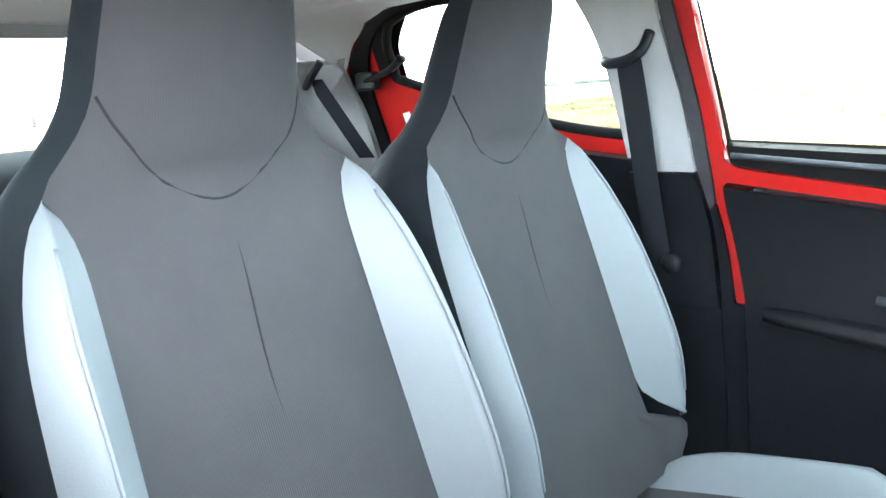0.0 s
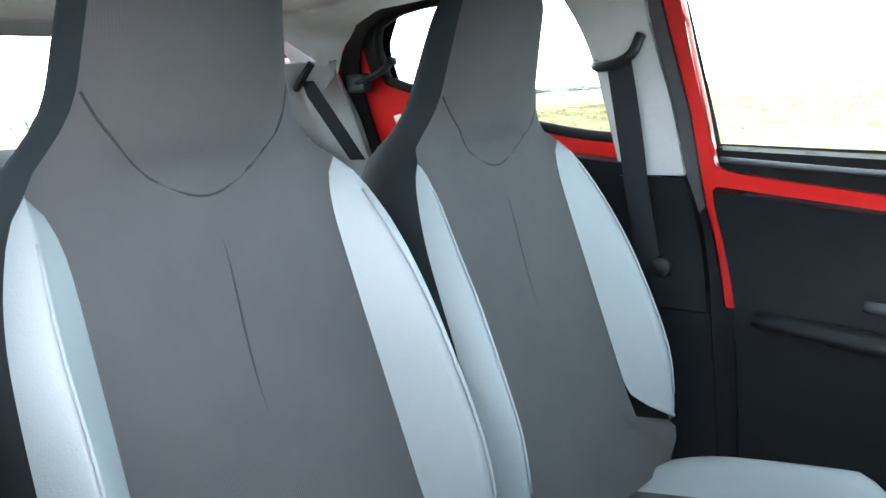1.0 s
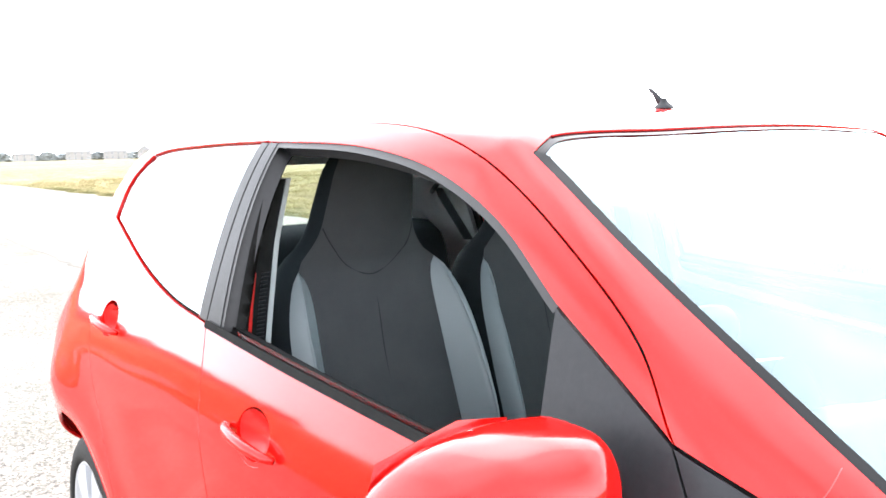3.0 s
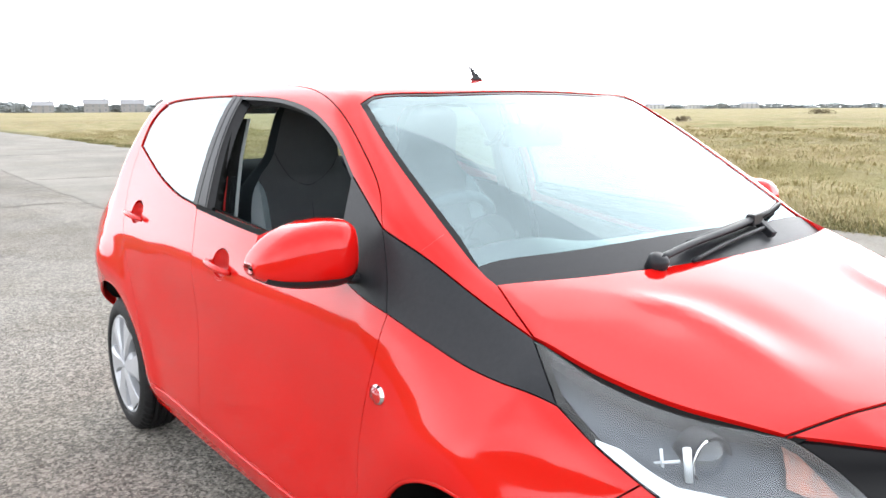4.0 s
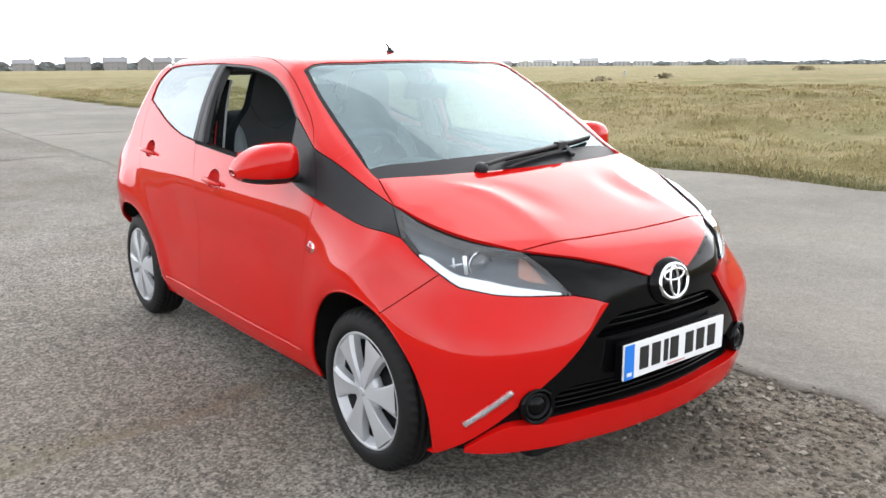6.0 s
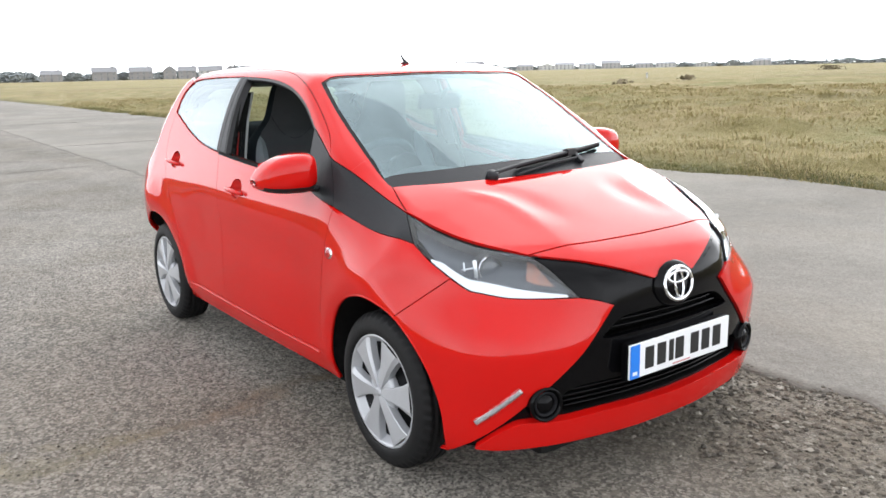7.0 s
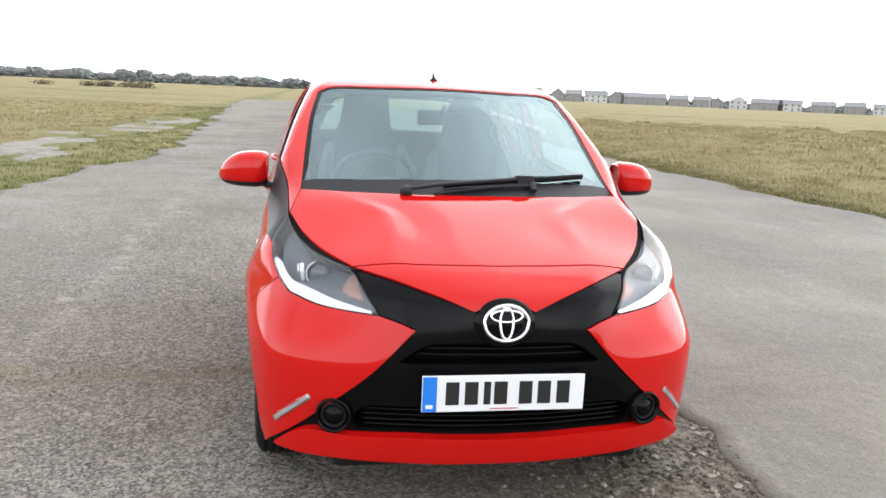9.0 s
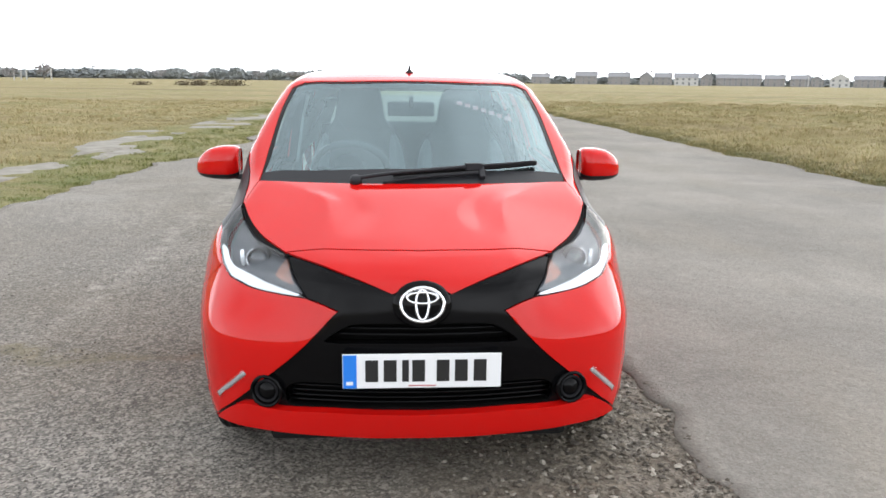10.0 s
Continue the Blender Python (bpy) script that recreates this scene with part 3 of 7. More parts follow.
e_win_low = edge([(0.735, 0.565, 0.982), (0.737, 0.8, 0.992), (0.73, 1.15, 1.006), (0.722, 1.425, 1.02)])
e_sail_top = edge([PILLAR_FOOT, (0.675, 0.49, 1.122), WIN_FRONT])
e_frame_arc = edge([PILLAR_FOOT, (0.655, 0.475, 1.14), (0.625, 0.60, 1.228), (0.58, 0.78, 1.32), (0.552, 1.0, 1.39), (0.54, 1.25, 1.418), (0.538, 1.50, 1.42)])
e_frame_b = edge([(0.538, 1.50, 1.42), (0.565, 1.495, 1.40), (0.584, 1.49, 1.389)])
e_rear_arc = edge([(0.538, 1.50, 1.42), (0.535, 1.85, 1.41), (0.53, 2.12, 1.385)])
e_rwin_top = edge([(0.582, 1.525, 1.389), (0.58, 1.80, 1.383), (0.583, 2.05, 1.368), (0.59, 2.13, 1.354)])
e_rwin_back = edge([(0.59, 2.13, 1.354), (0.625, 2.20, 1.285), (0.667, 2.215, 1.197)])
e_rwin_low = edge([(0.667, 2.215, 1.197), (0.684, 2.08, 1.152), (0.70, 1.90, 1.094), (0.705, 1.70, 1.047), (0.715, 1.535, 1.03)])
e_rwin_b = edge([(0.715, 1.535, 1.03), (0.65, 1.53, 1.21), (0.582, 1.525, 1.389)])
# windscreen
e_ws_side = edge([(0.634, 0.125, 1.012), (0.62, 0.33, 1.145), (0.597, 0.55, 1.272), (0.562, 0.732, 1.37)])
e_ws_top = edge([(0.562, 0.732, 1.37), (0.50, 0.755, 1.388), (0.3, 0.715, 1.396), (0.12, 0.70, 1.40), (0, 0.698, 1.40)])


def both_sides(name, edges, kind, mat, label="", **more):
    s = panel_shape(edges, kind, **more)
    return [sheet(name, s, mat, car, side, label) for side in (-1, 1)]


# bonnet and nose
bonnet = sheet("bonnet", panel_shape([e_lamp_top[::-1][::-1], e_hood_side, e_hood_back[:-1], (e_hood_back[::-1]) * (-1, 1, 1), (e_hood_side[::-1]) * (-1, 1, 1), (e_lamp_top[::-1]) * (-1, 1, 1), (e_hood_seam * (-1, 1, 1)), e_hood_seam[::-1]], "t", top="hood", spacing=0.026, gap=0.0035), RED, car)
bumper = sheet("front_bumper", panel_shape([e_hood_seam[::-1], e_nose_low, e_badge_top[:-1]], "s", both=True, spacing=0.02), RED, car, label="red nose panel of the bumper under the bonnet")
for side in (-1, 1):
    sheet("bumper_corner", panel_shape([e_lamp_corner, e_lamp_low, e_spear, e_diag, e_bump_low, e_arch_bump, e_seam_bw], "s", spacing=0.02), RED, bumper, side)
e_lip_top = edge([(0.70, -0.445, 0.225), (0.655, -0.50, 0.272), (0.60, -0.545, 0.30), (0.54, -0.58, 0.298), (0.47, -0.60, 0.294), (0.3, -0.62, 0.30), (0, -0.635, 0.298)])
e_lip_low = edge([(0, -0.60, 0.213), (0.25, -0.59, 0.211), (0.48, -0.56, 0.209), (0.60, -0.51, 0.21), (0.70, -0.445, 0.217)])
sheet("bumper_lip", panel_shape([e_lip_low, e_lip_top[:-1]], "s", both=True, depth=-0.022, spacing=0.02, gap=0, thick=0.05), RED, bumper, 1)
both_sides("front_wing", [e_seam_bw[::-1], e_arch_wing, e_wing_foot[::-1], e_door_front[::-1], e_swoosh_low[::-1], e_lamp_side], "s", RED, spacing=0.02)
both_sides("wing_trim", [e_lamp_back, e_swoosh_low, e_swoosh_back, e_swoosh_top[::-1]], "s", SATIN_BLACK, "satin black plastic trim sweeping from the headlight to the mirror", depth=-0.002, spacing=0.02)

# doors
doors, rear_doors = [], []
HANDLES = ((1.20, 0.872), (2.06, 0.942))
scoops = [np.array([(0.8, y + 0.062 * math.cos(t), z + 0.016 + 0.044 * math.sin(t)) for t in np.linspace(0, 2 * math.pi, 24, endpoint=False)]) for y, z in HANDLES]
shape_fd = panel_shape([e_sail_low, e_belt_front, e_b_seam, e_sill_front[::-1], e_door_front[::-1]], "y", spacing=0.022, holes=scoops[:1])
shape_rd = panel_shape([e_belt_rear, e_rear_seam, e_rdoor_arch, e_sill_rear[::-1], e_b_seam[::-1]], "y", spacing=0.022, holes=scoops[1:])
shape_frame = panel_shape([e_frame_arc, e_frame_b, edge([(0.584, 1.49, 1.389), WIN_TOP]), e_win_arc[::-1], e_sail_top[::-1]], "y", spacing=0.02, thick=0.03)
shape_sail = panel_shape([e_sail_low, e_win_sail, e_sail_top[::-1], e_swoosh_back[::-1]], "y", spacing=0.02, depth=-0.002)
shape_b = panel_shape([e_win_b, edge([(0.722, 1.425, 1.02), (0.717, 1.492, 1.024)]), edge([(0.717, 1.492, 1.024), (0.65, 1.487, 1.21), (0.584, 1.487, 1.388)]), edge([(0.584, 1.487, 1.388), WIN_TOP])], "y", spacing=0.02, depth=0.002)
shape_b2 = panel_shape([edge([(0.717, 1.494, 1.024), (0.65, 1.49, 1.21), (0.584, 1.49, 1.388)]), edge([(0.584, 1.49, 1.388), (0.582, 1.525, 1.389)]), e_rwin_b[::-1], edge([(0.715, 1.535, 1.03), (0.717, 1.494, 1.024)])], "y", spacing=0.02, depth=0.002)
for side in (-1, 1):
    d = sheet("front_door", shape_fd, RED, car, side)
    sheet("window_frame", shape_frame, RED, d, side)
    sheet("sail_panel", shape_sail, SATIN_BLACK, d, side, "satin black corner panel behind the mirror")
    sheet("pillar_trim", shape_b, SATIN_BLACK, d, side, "black pillar trim")
    v, f = ribbon(e_belt_front[::-1], 0.016, -0.003)
    mesh_object("weatherstrip", v * (side, 1, 1), f if side > 0 else [q[::-1] for q in f], RUBBER, d, "black rubber strip under the window")
    seam(np.vstack([e_win_arc, e_win_b]), d, side, 0.022, 0.004, FRAME_TRIM, "window_seal")
    doors.append(d)
    r = sheet("rear_door", shape_rd, RED, car, side)
    sheet("pillar_trim", shape_b2, SATIN_BLACK, r, side, "black pillar trim")
    rear_doors.append(r)
    for e in (e_door_front, e_b_seam, e_sill_front, e_sill_rear, e_rear_seam, e_rdoor_arch, e_swoosh_top, e_swoosh_back, e_sail_low, e_frame_arc, e_belt_rear, e_swoosh_low, e_hood_side, e_lamp_back, e_lamp_top, e_nose_low):
        seam(e, car, side)
    seam(edge([(0.694, 0.281, 1.038), (0.667, 0.273, 1.057), (0.633, 0.276, 1.072)]), car, side, 0.0012, -0.0008, RED_INNER)
for side in (-1, 1):
    sunk = e_seam_bw - gradient(e_seam_bw) * 0.012
    mesh_object("seal", np.vstack([sunk - (0, 0.006, 0.003), sunk + (0, 0.006, 0.003)]) * (side, 1, 1), [(i, i + 1, len(sunk) + i + 1, len(sunk) + i) for i in range(len(sunk) - 1)], RUBBER, car)
seam(np.vstack([e_hood_seam, e_hood_seam[::-1] * (-1, 1, 1)]), car, 1, 0.03, 0.006)

for side in (-1, 1):
    ridge = np.vstack([e_sill_front, e_sill_rear[1:]])[3:-3]
    pipe("sill_crease", snap(ridge - (0, 0, 0.012), 0.001) * (side, 1, 1), 0.0045, RED, car, 6)

# sides and roof
e_rocker = edge([(0.76, 0.36, 0.207), (0.765, 0.42, 0.207), (0.765, 0.9, 0.20), (0.765, 1.5, 0.20), (0.77, 1.97, 0.205)])
e_rock_back = edge([(0.77, 1.97, 0.205), (0.78, 1.965, 0.25), (0.79, 1.93, 0.318)])
both_sides("sill_panel", [edge([(0.775, 0.435, 0.31), (0.765, 0.42, 0.21)]), e_rocker[4:], e_rock_back, e_sill_rear[::-1], e_sill_front[::-1]], "y", RED, spacing=0.024)
both_sides("rear_wing", [e_rear_seam, e_rdoor_arch, e_rock_back[::-1], edge([(0.77, 1.97, 0.205), e_arch_rear[0]]), e_arch_rear, edge([e_arch_rear[-1], (0.72, 2.66, 0.235)]), edge([(0.72, 2.66, 0.235), (0.73, 2.70, 0.5), (0.715, 2.67, 0.8), (0.67, 2.56, 1.02), (0.60, 2.40, 1.22), (0.53, 2.27, 1.345)]), edge([(0.53, 2.27, 1.345), (0.548, 2.22, 1.356), (0.59, 2.13, 1.356)]), e_rwin_back], "y", RED, spacing=0.024)
pillar_edges = [e_swoosh_top, e_frame_arc, e_rear_arc, edge([(0.53, 2.12, 1.385), (0.50, 2.12, 1.40)]), edge([(0.50, 2.12, 1.40), (0.495, 1.7, 1.425), (0.495, 1.25, 1.43), (0.497, 0.95, 1.412), (0.50, 0.757, 1.388)]), edge([(0.50, 0.757, 1.388), (0.562, 0.732, 1.37)]), e_ws_side[::-1], edge([(0.634, 0.125, 1.012), HOOD_BACK]), e_hood_side[::-1]]
both_sides("a_pillar", pillar_edges, "t", RED, "red windscreen pillar and roof rail", spacing=0.016, gap=0.0008)
both_sides("rear_rail", [e_rear_arc, edge([(0.53, 2.12, 1.385), (0.59, 2.132, 1.356)]), e_rwin_top[::-1], edge([(0.582, 1.525, 1.389), (0.582, 1.49, 1.391)]), edge([(0.582, 1.49, 1.391), (0.538, 1.50, 1.42)])], "y", RED, "red roof rail over the rear window", spacing=0.02)
roof_half = [edge([(0, 2.36, 1.39), (0.25, 2.335, 1.385), (0.42, 2.26, 1.37), (0.478, 2.19, 1.385)]), edge([(0.478, 2.19, 1.385), (0.49, 2.15, 1.39), (0.50, 2.12, 1.40)]), edge([(0.50, 2.12, 1.40), (0.495, 1.7, 1.425), (0.495, 1.25, 1.43), (0.497, 0.95, 1.412), (0.50, 0.757, 1.388)]), e_ws_top[[i for i in range(len(e_ws_top)) if e_ws_top[i][0] < 0.5 and i > 0]]]
roof = sheet("roof", panel_shape([np.vstack(roof_half)], "t", both=True, spacing=0.03, gap=0.0008), RED, car)

# glass
base = edge([(0.634, 0.125, 1.0), (0.652, 0.06, 0.965), (0.60, 0.01, 0.95), (0.45, -0.03, 0.935), (0.22, -0.05, 0.935), (0, -0.055, 0.935)])
base_low = snap(base, 0.0, "cabin")
windscreen = sheet("windscreen", panel_shape([e_ws_top[:-1][::-1], e_ws_side[::-1], base_low[1:-1]], "t", top="cabin", both=True, depth=0.004, spacing=0.03, thick=0.0, gap=0.0), SCREEN, car, 1)
for side in (-1, 1):
    seam(np.vstack([e_rwin_top, e_rwin_back[1:]]), car, side, 0.05, 0.012, RUBBER, "window_seal")
both_sides("rear_window", [e_rwin_top, e_rwin_back, e_rwin_low, e_rwin_b], "y", REAR_PANE, "rear door window", depth=0.006, spacing=0.03, thick=0.0)
sheet("door_window", panel_shape([e_win_sail, e_win_arc, e_win_b, e_win_low[::-1]], "y", depth=0.008, spacing=0.03, thick=0.0, gap=-0.004), PANE, car, 1)

# the lowered driver's pane stands a finger's width over the sill
low = e_win_low[6:-4]
v = np.vstack([snap(low, 0.02) + (0, 0, 0.012), snap(low, 0.02) - (0, 0, 0.02)]) * (-1, 1, 1)
k = len(low)
mesh_object("door_window", v, [(i, i + 1, k + i + 1, k + i) for i in range(k - 1)], PANE, car)


# ---- front of the car ----
black_line = [e_badge_top[:-1][::-1], e_nose_low[::-1], e_lamp_in[::-1], e_spear, e_diag, e_lip_low[::-1][:6], e_lip_top[:-1]]


def front_ring(points):
    """A closed line across the middle from half of its points, on the front skin."""
    half = spline(points, 0.012)
    q = project("s", flat_s(np.array([(x, -0.6, z) for x, z in half])))
    q[0][0] = q[-1][0] = 0
    return np.vstack([q, q[1:-1][::-1] * (-1, 1, 1)])


slot = front_ring([(0.0, 0.612), (0.16, 0.612), (0.235, 0.603), (0.30, 0.562), (0.315, 0.548), (0.29, 0.543), (0.18, 0.545), (0.0, 0.546)])
lower = front_ring([(0.0, 0.402), (0.25, 0.40), (0.43, 0.392), (0.466, 0.36), (0.46, 0.315), (0.42, 0.306), (0.2, 0.312), (0.0, 0.312)])
grille = sheet("grille_panel", panel_shape(black_line, "s", both=True, depth=0.010, spacing=0.018, gap=0.0, thick=0.03, holes=[slot, lower]), GLOSS_BLACK, car, label="gloss black cross-shaped front panel round the grille")
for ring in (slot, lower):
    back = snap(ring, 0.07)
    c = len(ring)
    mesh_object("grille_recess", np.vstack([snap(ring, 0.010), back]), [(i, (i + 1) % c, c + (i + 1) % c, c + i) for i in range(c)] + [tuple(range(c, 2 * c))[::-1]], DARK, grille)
for z, reach in ((0.592, 0.24), (0.572, 0.27), (0.383, 0.44), (0.364, 0.455), (0.345, 0.455), (0.327, 0.45)):
    xs = np.linspace(-reach, reach, 31)
    line = project("s", flat_s(np.array([(x, -0.6, z) for x in xs])), 0.03)
    v, f = tube(line, 0.009, 6, flat=0.45)
    mesh_object("grille_bar", v, f, GLOSS_BLACK, grille)

# badge: plain chrome oval on a black bezel
tilt = Matrix.Translation((0, -0.660, 0.68)) @ Matrix.Rotation(radians(-10), 4, "X")


def oval(a, b, x=0.0, z=0.0, y=0.0, n=48):
    return [tilt @ Vector((x + a * math.cos(t), y, z + b * math.sin(t))) for t in np.linspace(0, 2 * math.pi, n, endpoint=False)]


ring0, ring1 = oval(0.098, 0.078, y=0.012), oval(0.088, 0.069, y=-0.004)
v = ring0 + ring1 + [tilt @ Vector((0, -0.008, 0))]
badge = mesh_object("badge", v, [(i, (i + 1) % 48, 48 + (i + 1) % 48, 48 + i) for i in range(48)] + [(48 + i, 48 + (i + 1) % 48, 96) for i in range(48)], GLOSS_BLACK, car, "chrome oval badge on a black bezel")
pipe("badge_ring", oval(0.070, 0.055, y=-0.008), 0.0065, CHROME, badge, 8, True)
pipe("badge_inner", oval(0.021, 0.049, y=-0.010, n=32), 0.0048, CHROME, badge, 8, True)
pipe("badge_inner", oval(0.050, 0.018, z=0.022, y=-0.010, n=32), 0.0048, CHROME, badge, 8, True)

# number plate with plain bars
plate = box("number_plate", -0.26, 0.26, -0.692, -0.684, 0.405, 0.522, PLATE_WHITE, car, 0.003, "white front number plate with a blue band")
box("blue_band", -0.258, -0.214, -0.6945, -0.69, 0.407, 0.520, PLATE_BLUE, plate, 0.001)
for x, w in ((-0.165, 0.042), (-0.105, 0.042), (-0.055, 0.022), (-0.012, 0.042), (0.068, 0.042), (0.128, 0.042), (0.190, 0.042)):
    box("character_bar", x - w / 2, x + w / 2, -0.6945, -0.69, 0.428, 0.502, BAR_BLACK, plate, 0.001)
box("country_bar", -0.248, -0.226, -0.6955, -0.6935, 0.418, 0.430, BAR_PALE, plate, 0.0005)
box("maker_bar", -0.045, 0.045, -0.6945, -0.69, 0.412, 0.416, FADED_RED, plate, 0.0005)
box("plate_backing", -0.262, 0.262, -0.684, -0.655, 0.403, 0.524, GLOSS_BLACK, plate, 0.004)


def front_frame(x, y, z):
    """Pose whose x axis points out of the skin near a place, at the skin."""
    p = snap(np.array([[x, y, z]]))
    n = Vector(gradient(p)[0])
    q = n.to_track_quat("X", "Z").to_matrix().to_4x4()
    return Matrix.Translation(Vector(p[0])) @ q


def lathe_at(name, profile, m, mat, parent, n=32, label=""):
    v, f = lathe(profile, n)
    flip = m.determinant() < 0
    return mesh_object(name, [m @ Vector(p) for p in v], [q[::-1] for q in f] if flip else f, mat, parent, label)


for side in (-1, 1):
    flip = Matrix.Diagonal((side, 1, 1, 1))
    m = flip @ (Matrix.Translation((0.524, -0.590, 0.36)) @ Vector((0.25, -1, 0)).to_track_quat("X", "Z").to_matrix().to_4x4())
    fog = lathe_at("fog_lamp", [(-0.04, 0.0), (-0.035, 0.036), (-0.004, 0.046), (0.004, 0.05), (0.004, 0.055), (-0.01, 0.058), (-0.05, 0.058)], m, GLOSS_BLACK, car, 36, "round black front fog lamp")
    lathe_at("lens", [(-0.012, 0.034), (-0.004, 0.026), (0.002, 0.014), (0.004, 0.0)], m, GLOSS_BLACK, fog, 28)
    lathe_at("lens_ring", [(-0.012, 0.03), (-0.006, 0.034), (-0.002, 0.038), (-0.006, 0.042)], m, STEEL, fog, 28)
    # daytime lamp strip in the bumper corner
    line = edge([(0.598, -0.55, 0.417), (0.655, -0.51, 0.362), (0.71, -0.46, 0.304)], 0.01) * (side, 1, 1)
    v, f = tube(snap(line, -0.001), 0.0135, 8, flat=0.3, up=(side * 0.6, -0.75, 0.1))
    strip = mesh_object("running_lamp", v, f, CLEAR, car, "slim clear running lamp in the bumper corner")
    v, f = tube(snap(line, 0.002), 0.0115, 6, flat=0.3, up=(side * 0.6, -0.75, 0.1))
    mesh_object("reflector", v, f, PALE_REFLECTOR, strip)
    v, f = tube(snap(line * (1, 1, 1) + np.array([0, 0, -0.012]), 0.004), 0.005, 6)
    mesh_object("strip_shade", v, f, RED, strip)

    # headlight
    outline = [e_lamp_low, e_lamp_in[:-1], e_lens_top, e_lamp_back[1:], e_lamp_side, e_lamp_corner]
    lamp = sheet("headlight", panel_shape(outline, "s", depth=-0.003, spacing=0.018, thick=0.02, gap=0.002), CLEAR, car, side, "swept clear headlight with a white light guide")
    sheet("housing", panel_shape(outline, "s", depth=0.04, spacing=0.02, thick=0.0, gap=0.003), LAMP_DARK, lamp, side)
    rimline = np.vstack([e_lamp_low[::-1], e_lamp_corner[::-1], e_lamp_side[::-1]])
    loop = np.vstack([rimline[::-1], e_lamp_in, e_lens_top, e_lamp_back])
    loop = loop[::2]
    c = len(loop)
    wall = np.vstack([snap(loop, 0.004), snap(loop, 0.04)]) * (side, 1, 1)
    mesh_object("surround", wall, [(i, (i + 1) % c, c + (i + 1) % c, c + i) for i in range(c)], SATIN_BLACK, lamp)
    guide = np.vstack([e_lamp_side[-9:], e_lamp_corner[1:], e_lamp_low[1:-3]])
    inner = snap(guide + np.array([-0.008, 0.016, 0.036]) * np.clip(np.minimum(np.arange(len(guide)) / 8.0 + 0.35, (len(guide) - np.arange(len(guide))) / 26.0 + 0.25), 0.2, 1.0)[:, None], 0.016)
    outer = snap(guide + np.array([0, 0, 0.004]), 0.010)
    k = len(guide)
    mesh_object("light_guide", np.vstack([outer, inner]) * (side, 1, 1), [(i, i + 1, k + i + 1, k + i) for i in range(k - 1)], LAMP_WHITE, lamp, "white light guide along the lower edge")
    m = flip @ (Matrix.Translation((0.570, -0.372, 0.768)) @ Vector((0.25, -1, 0.05)).to_track_quat("X", "Z").to_matrix().to_4x4() @ Matrix.Scale(0.98, 4))
    proj = lathe_at("projector", [(-0.05, 0.046), (-0.008, 0.044), (0.0, 0.042), (0.0, 0.04), (-0.012, 0.037)], m, SATIN_BLACK, lamp, 36)
    lathe_at("projector_lens", [(-0.012, 0.039), (0.0, 0.034), (0.010, 0.022), (0.014, 0.01), (0.015, 0.0)], m, LENS, lamp, 32)
    lathe_at("projector_bowl", [(-0.012, 0.039), (-0.03, 0.03), (-0.045, 0.0)], m, STEEL, lamp, 32)
    arc = [m @ Vector((0.002, 0.041 * math.cos(t), 0.041 * math.sin(t))) for t in np.linspace(-1.9, 1.2, 20)]
    pipe("projector_ring", arc, 0.0025, CHROME, lamp, 6)
    # likely chrome bars beside the lens, their glint painted as white colour
    for ends, wide in ((((0.004, 0.052, -0.024), (0.004, 0.058, 0.034)), 0.0075), (((-0.012, 0.058, 0.006), (-0.045, 0.088, -0.004)), 0.003), (((-0.032, 0.076, -0.02), (-0.034, 0.08, 0.024)), 0.003)):
        pipe("bracket", [m @ Vector(p) for p in ends], wide, LAMP_WHITE, lamp, 6)
    tri = edge([(0.43, -0.53, 0.706), (0.47, -0.458, 0.782)], 0.02)
    low_tri = edge([(0.43, -0.53, 0.706), (0.475, -0.505, 0.714), (0.505, -0.478, 0.728)], 0.02)
    sheet("amber_reflector", panel_shape([low_tri, edge([(0.505, -0.478, 0.728), (0.47, -0.458, 0.782)], 0.02), tri[::-1]], "s", depth=0.03, spacing=0.02, thick=0.0, gap=0), AMBER, lamp, side)

    # side repeater
    m = flip @ front_frame(0.785, 0.30, 0.738)
    rep = lathe_at("side_repeater", [(-0.004, 0.026), (0.003, 0.025), (0.006, 0.021)], m @ Matrix.Diagonal((1, 1.15, 0.85, 1)), CHROME, car, 28, "small oval clear side repeater")
    lathe_at("repeater_lens", [(0.004, 0.021), (0.010, 0.012), (0.012, 0.0)], m @ Matrix.Diagonal((1, 1.15, 0.85, 1)), CLEAR, rep, 24)

    # door handles with their scooped recesses
    for y, z in ((HANDLES[0][0], HANDLES[0][1] + 0.01), (HANDLES[1][0], HANDLES[1][1] + 0.01)):
        m = flip @ front_frame(0.80, y, z)
        pts = [m @ Vector((0.006 + 0.022 * math.sin(t * math.pi) ** 0.6, u * 0.095, -0.008 + 0.014 * t)) for t, u in ((i / 12, -1 + 2 * i / 12) for i in range(13))]
        h = pipe("door_handle", pts, 0.0105, RED, car, 10, taper=[0.55 + 0.45 * math.sin(math.pi * i / 12) ** 0.5 for i in range(13)], label="red pull handle over a scooped recess")
        dish = []
        for i in range(9):
            for j in range(24):
                r, t = i / 8, 2 * math.pi * j / 24
                dish.append(m @ Vector((-0.002 - 0.034 * (1 - r * r), 0.066 * r * math.cos(t), 0.006 + 0.048 * r * math.sin(t))))
        mesh_object("recess", dish, [(i * 24 + j, i * 24 + (j + 1) % 24, (i + 1) * 24 + (j + 1) % 24, (i + 1) * 24 + j) for i in range(8) for j in range(24)], RED_INNER, h)

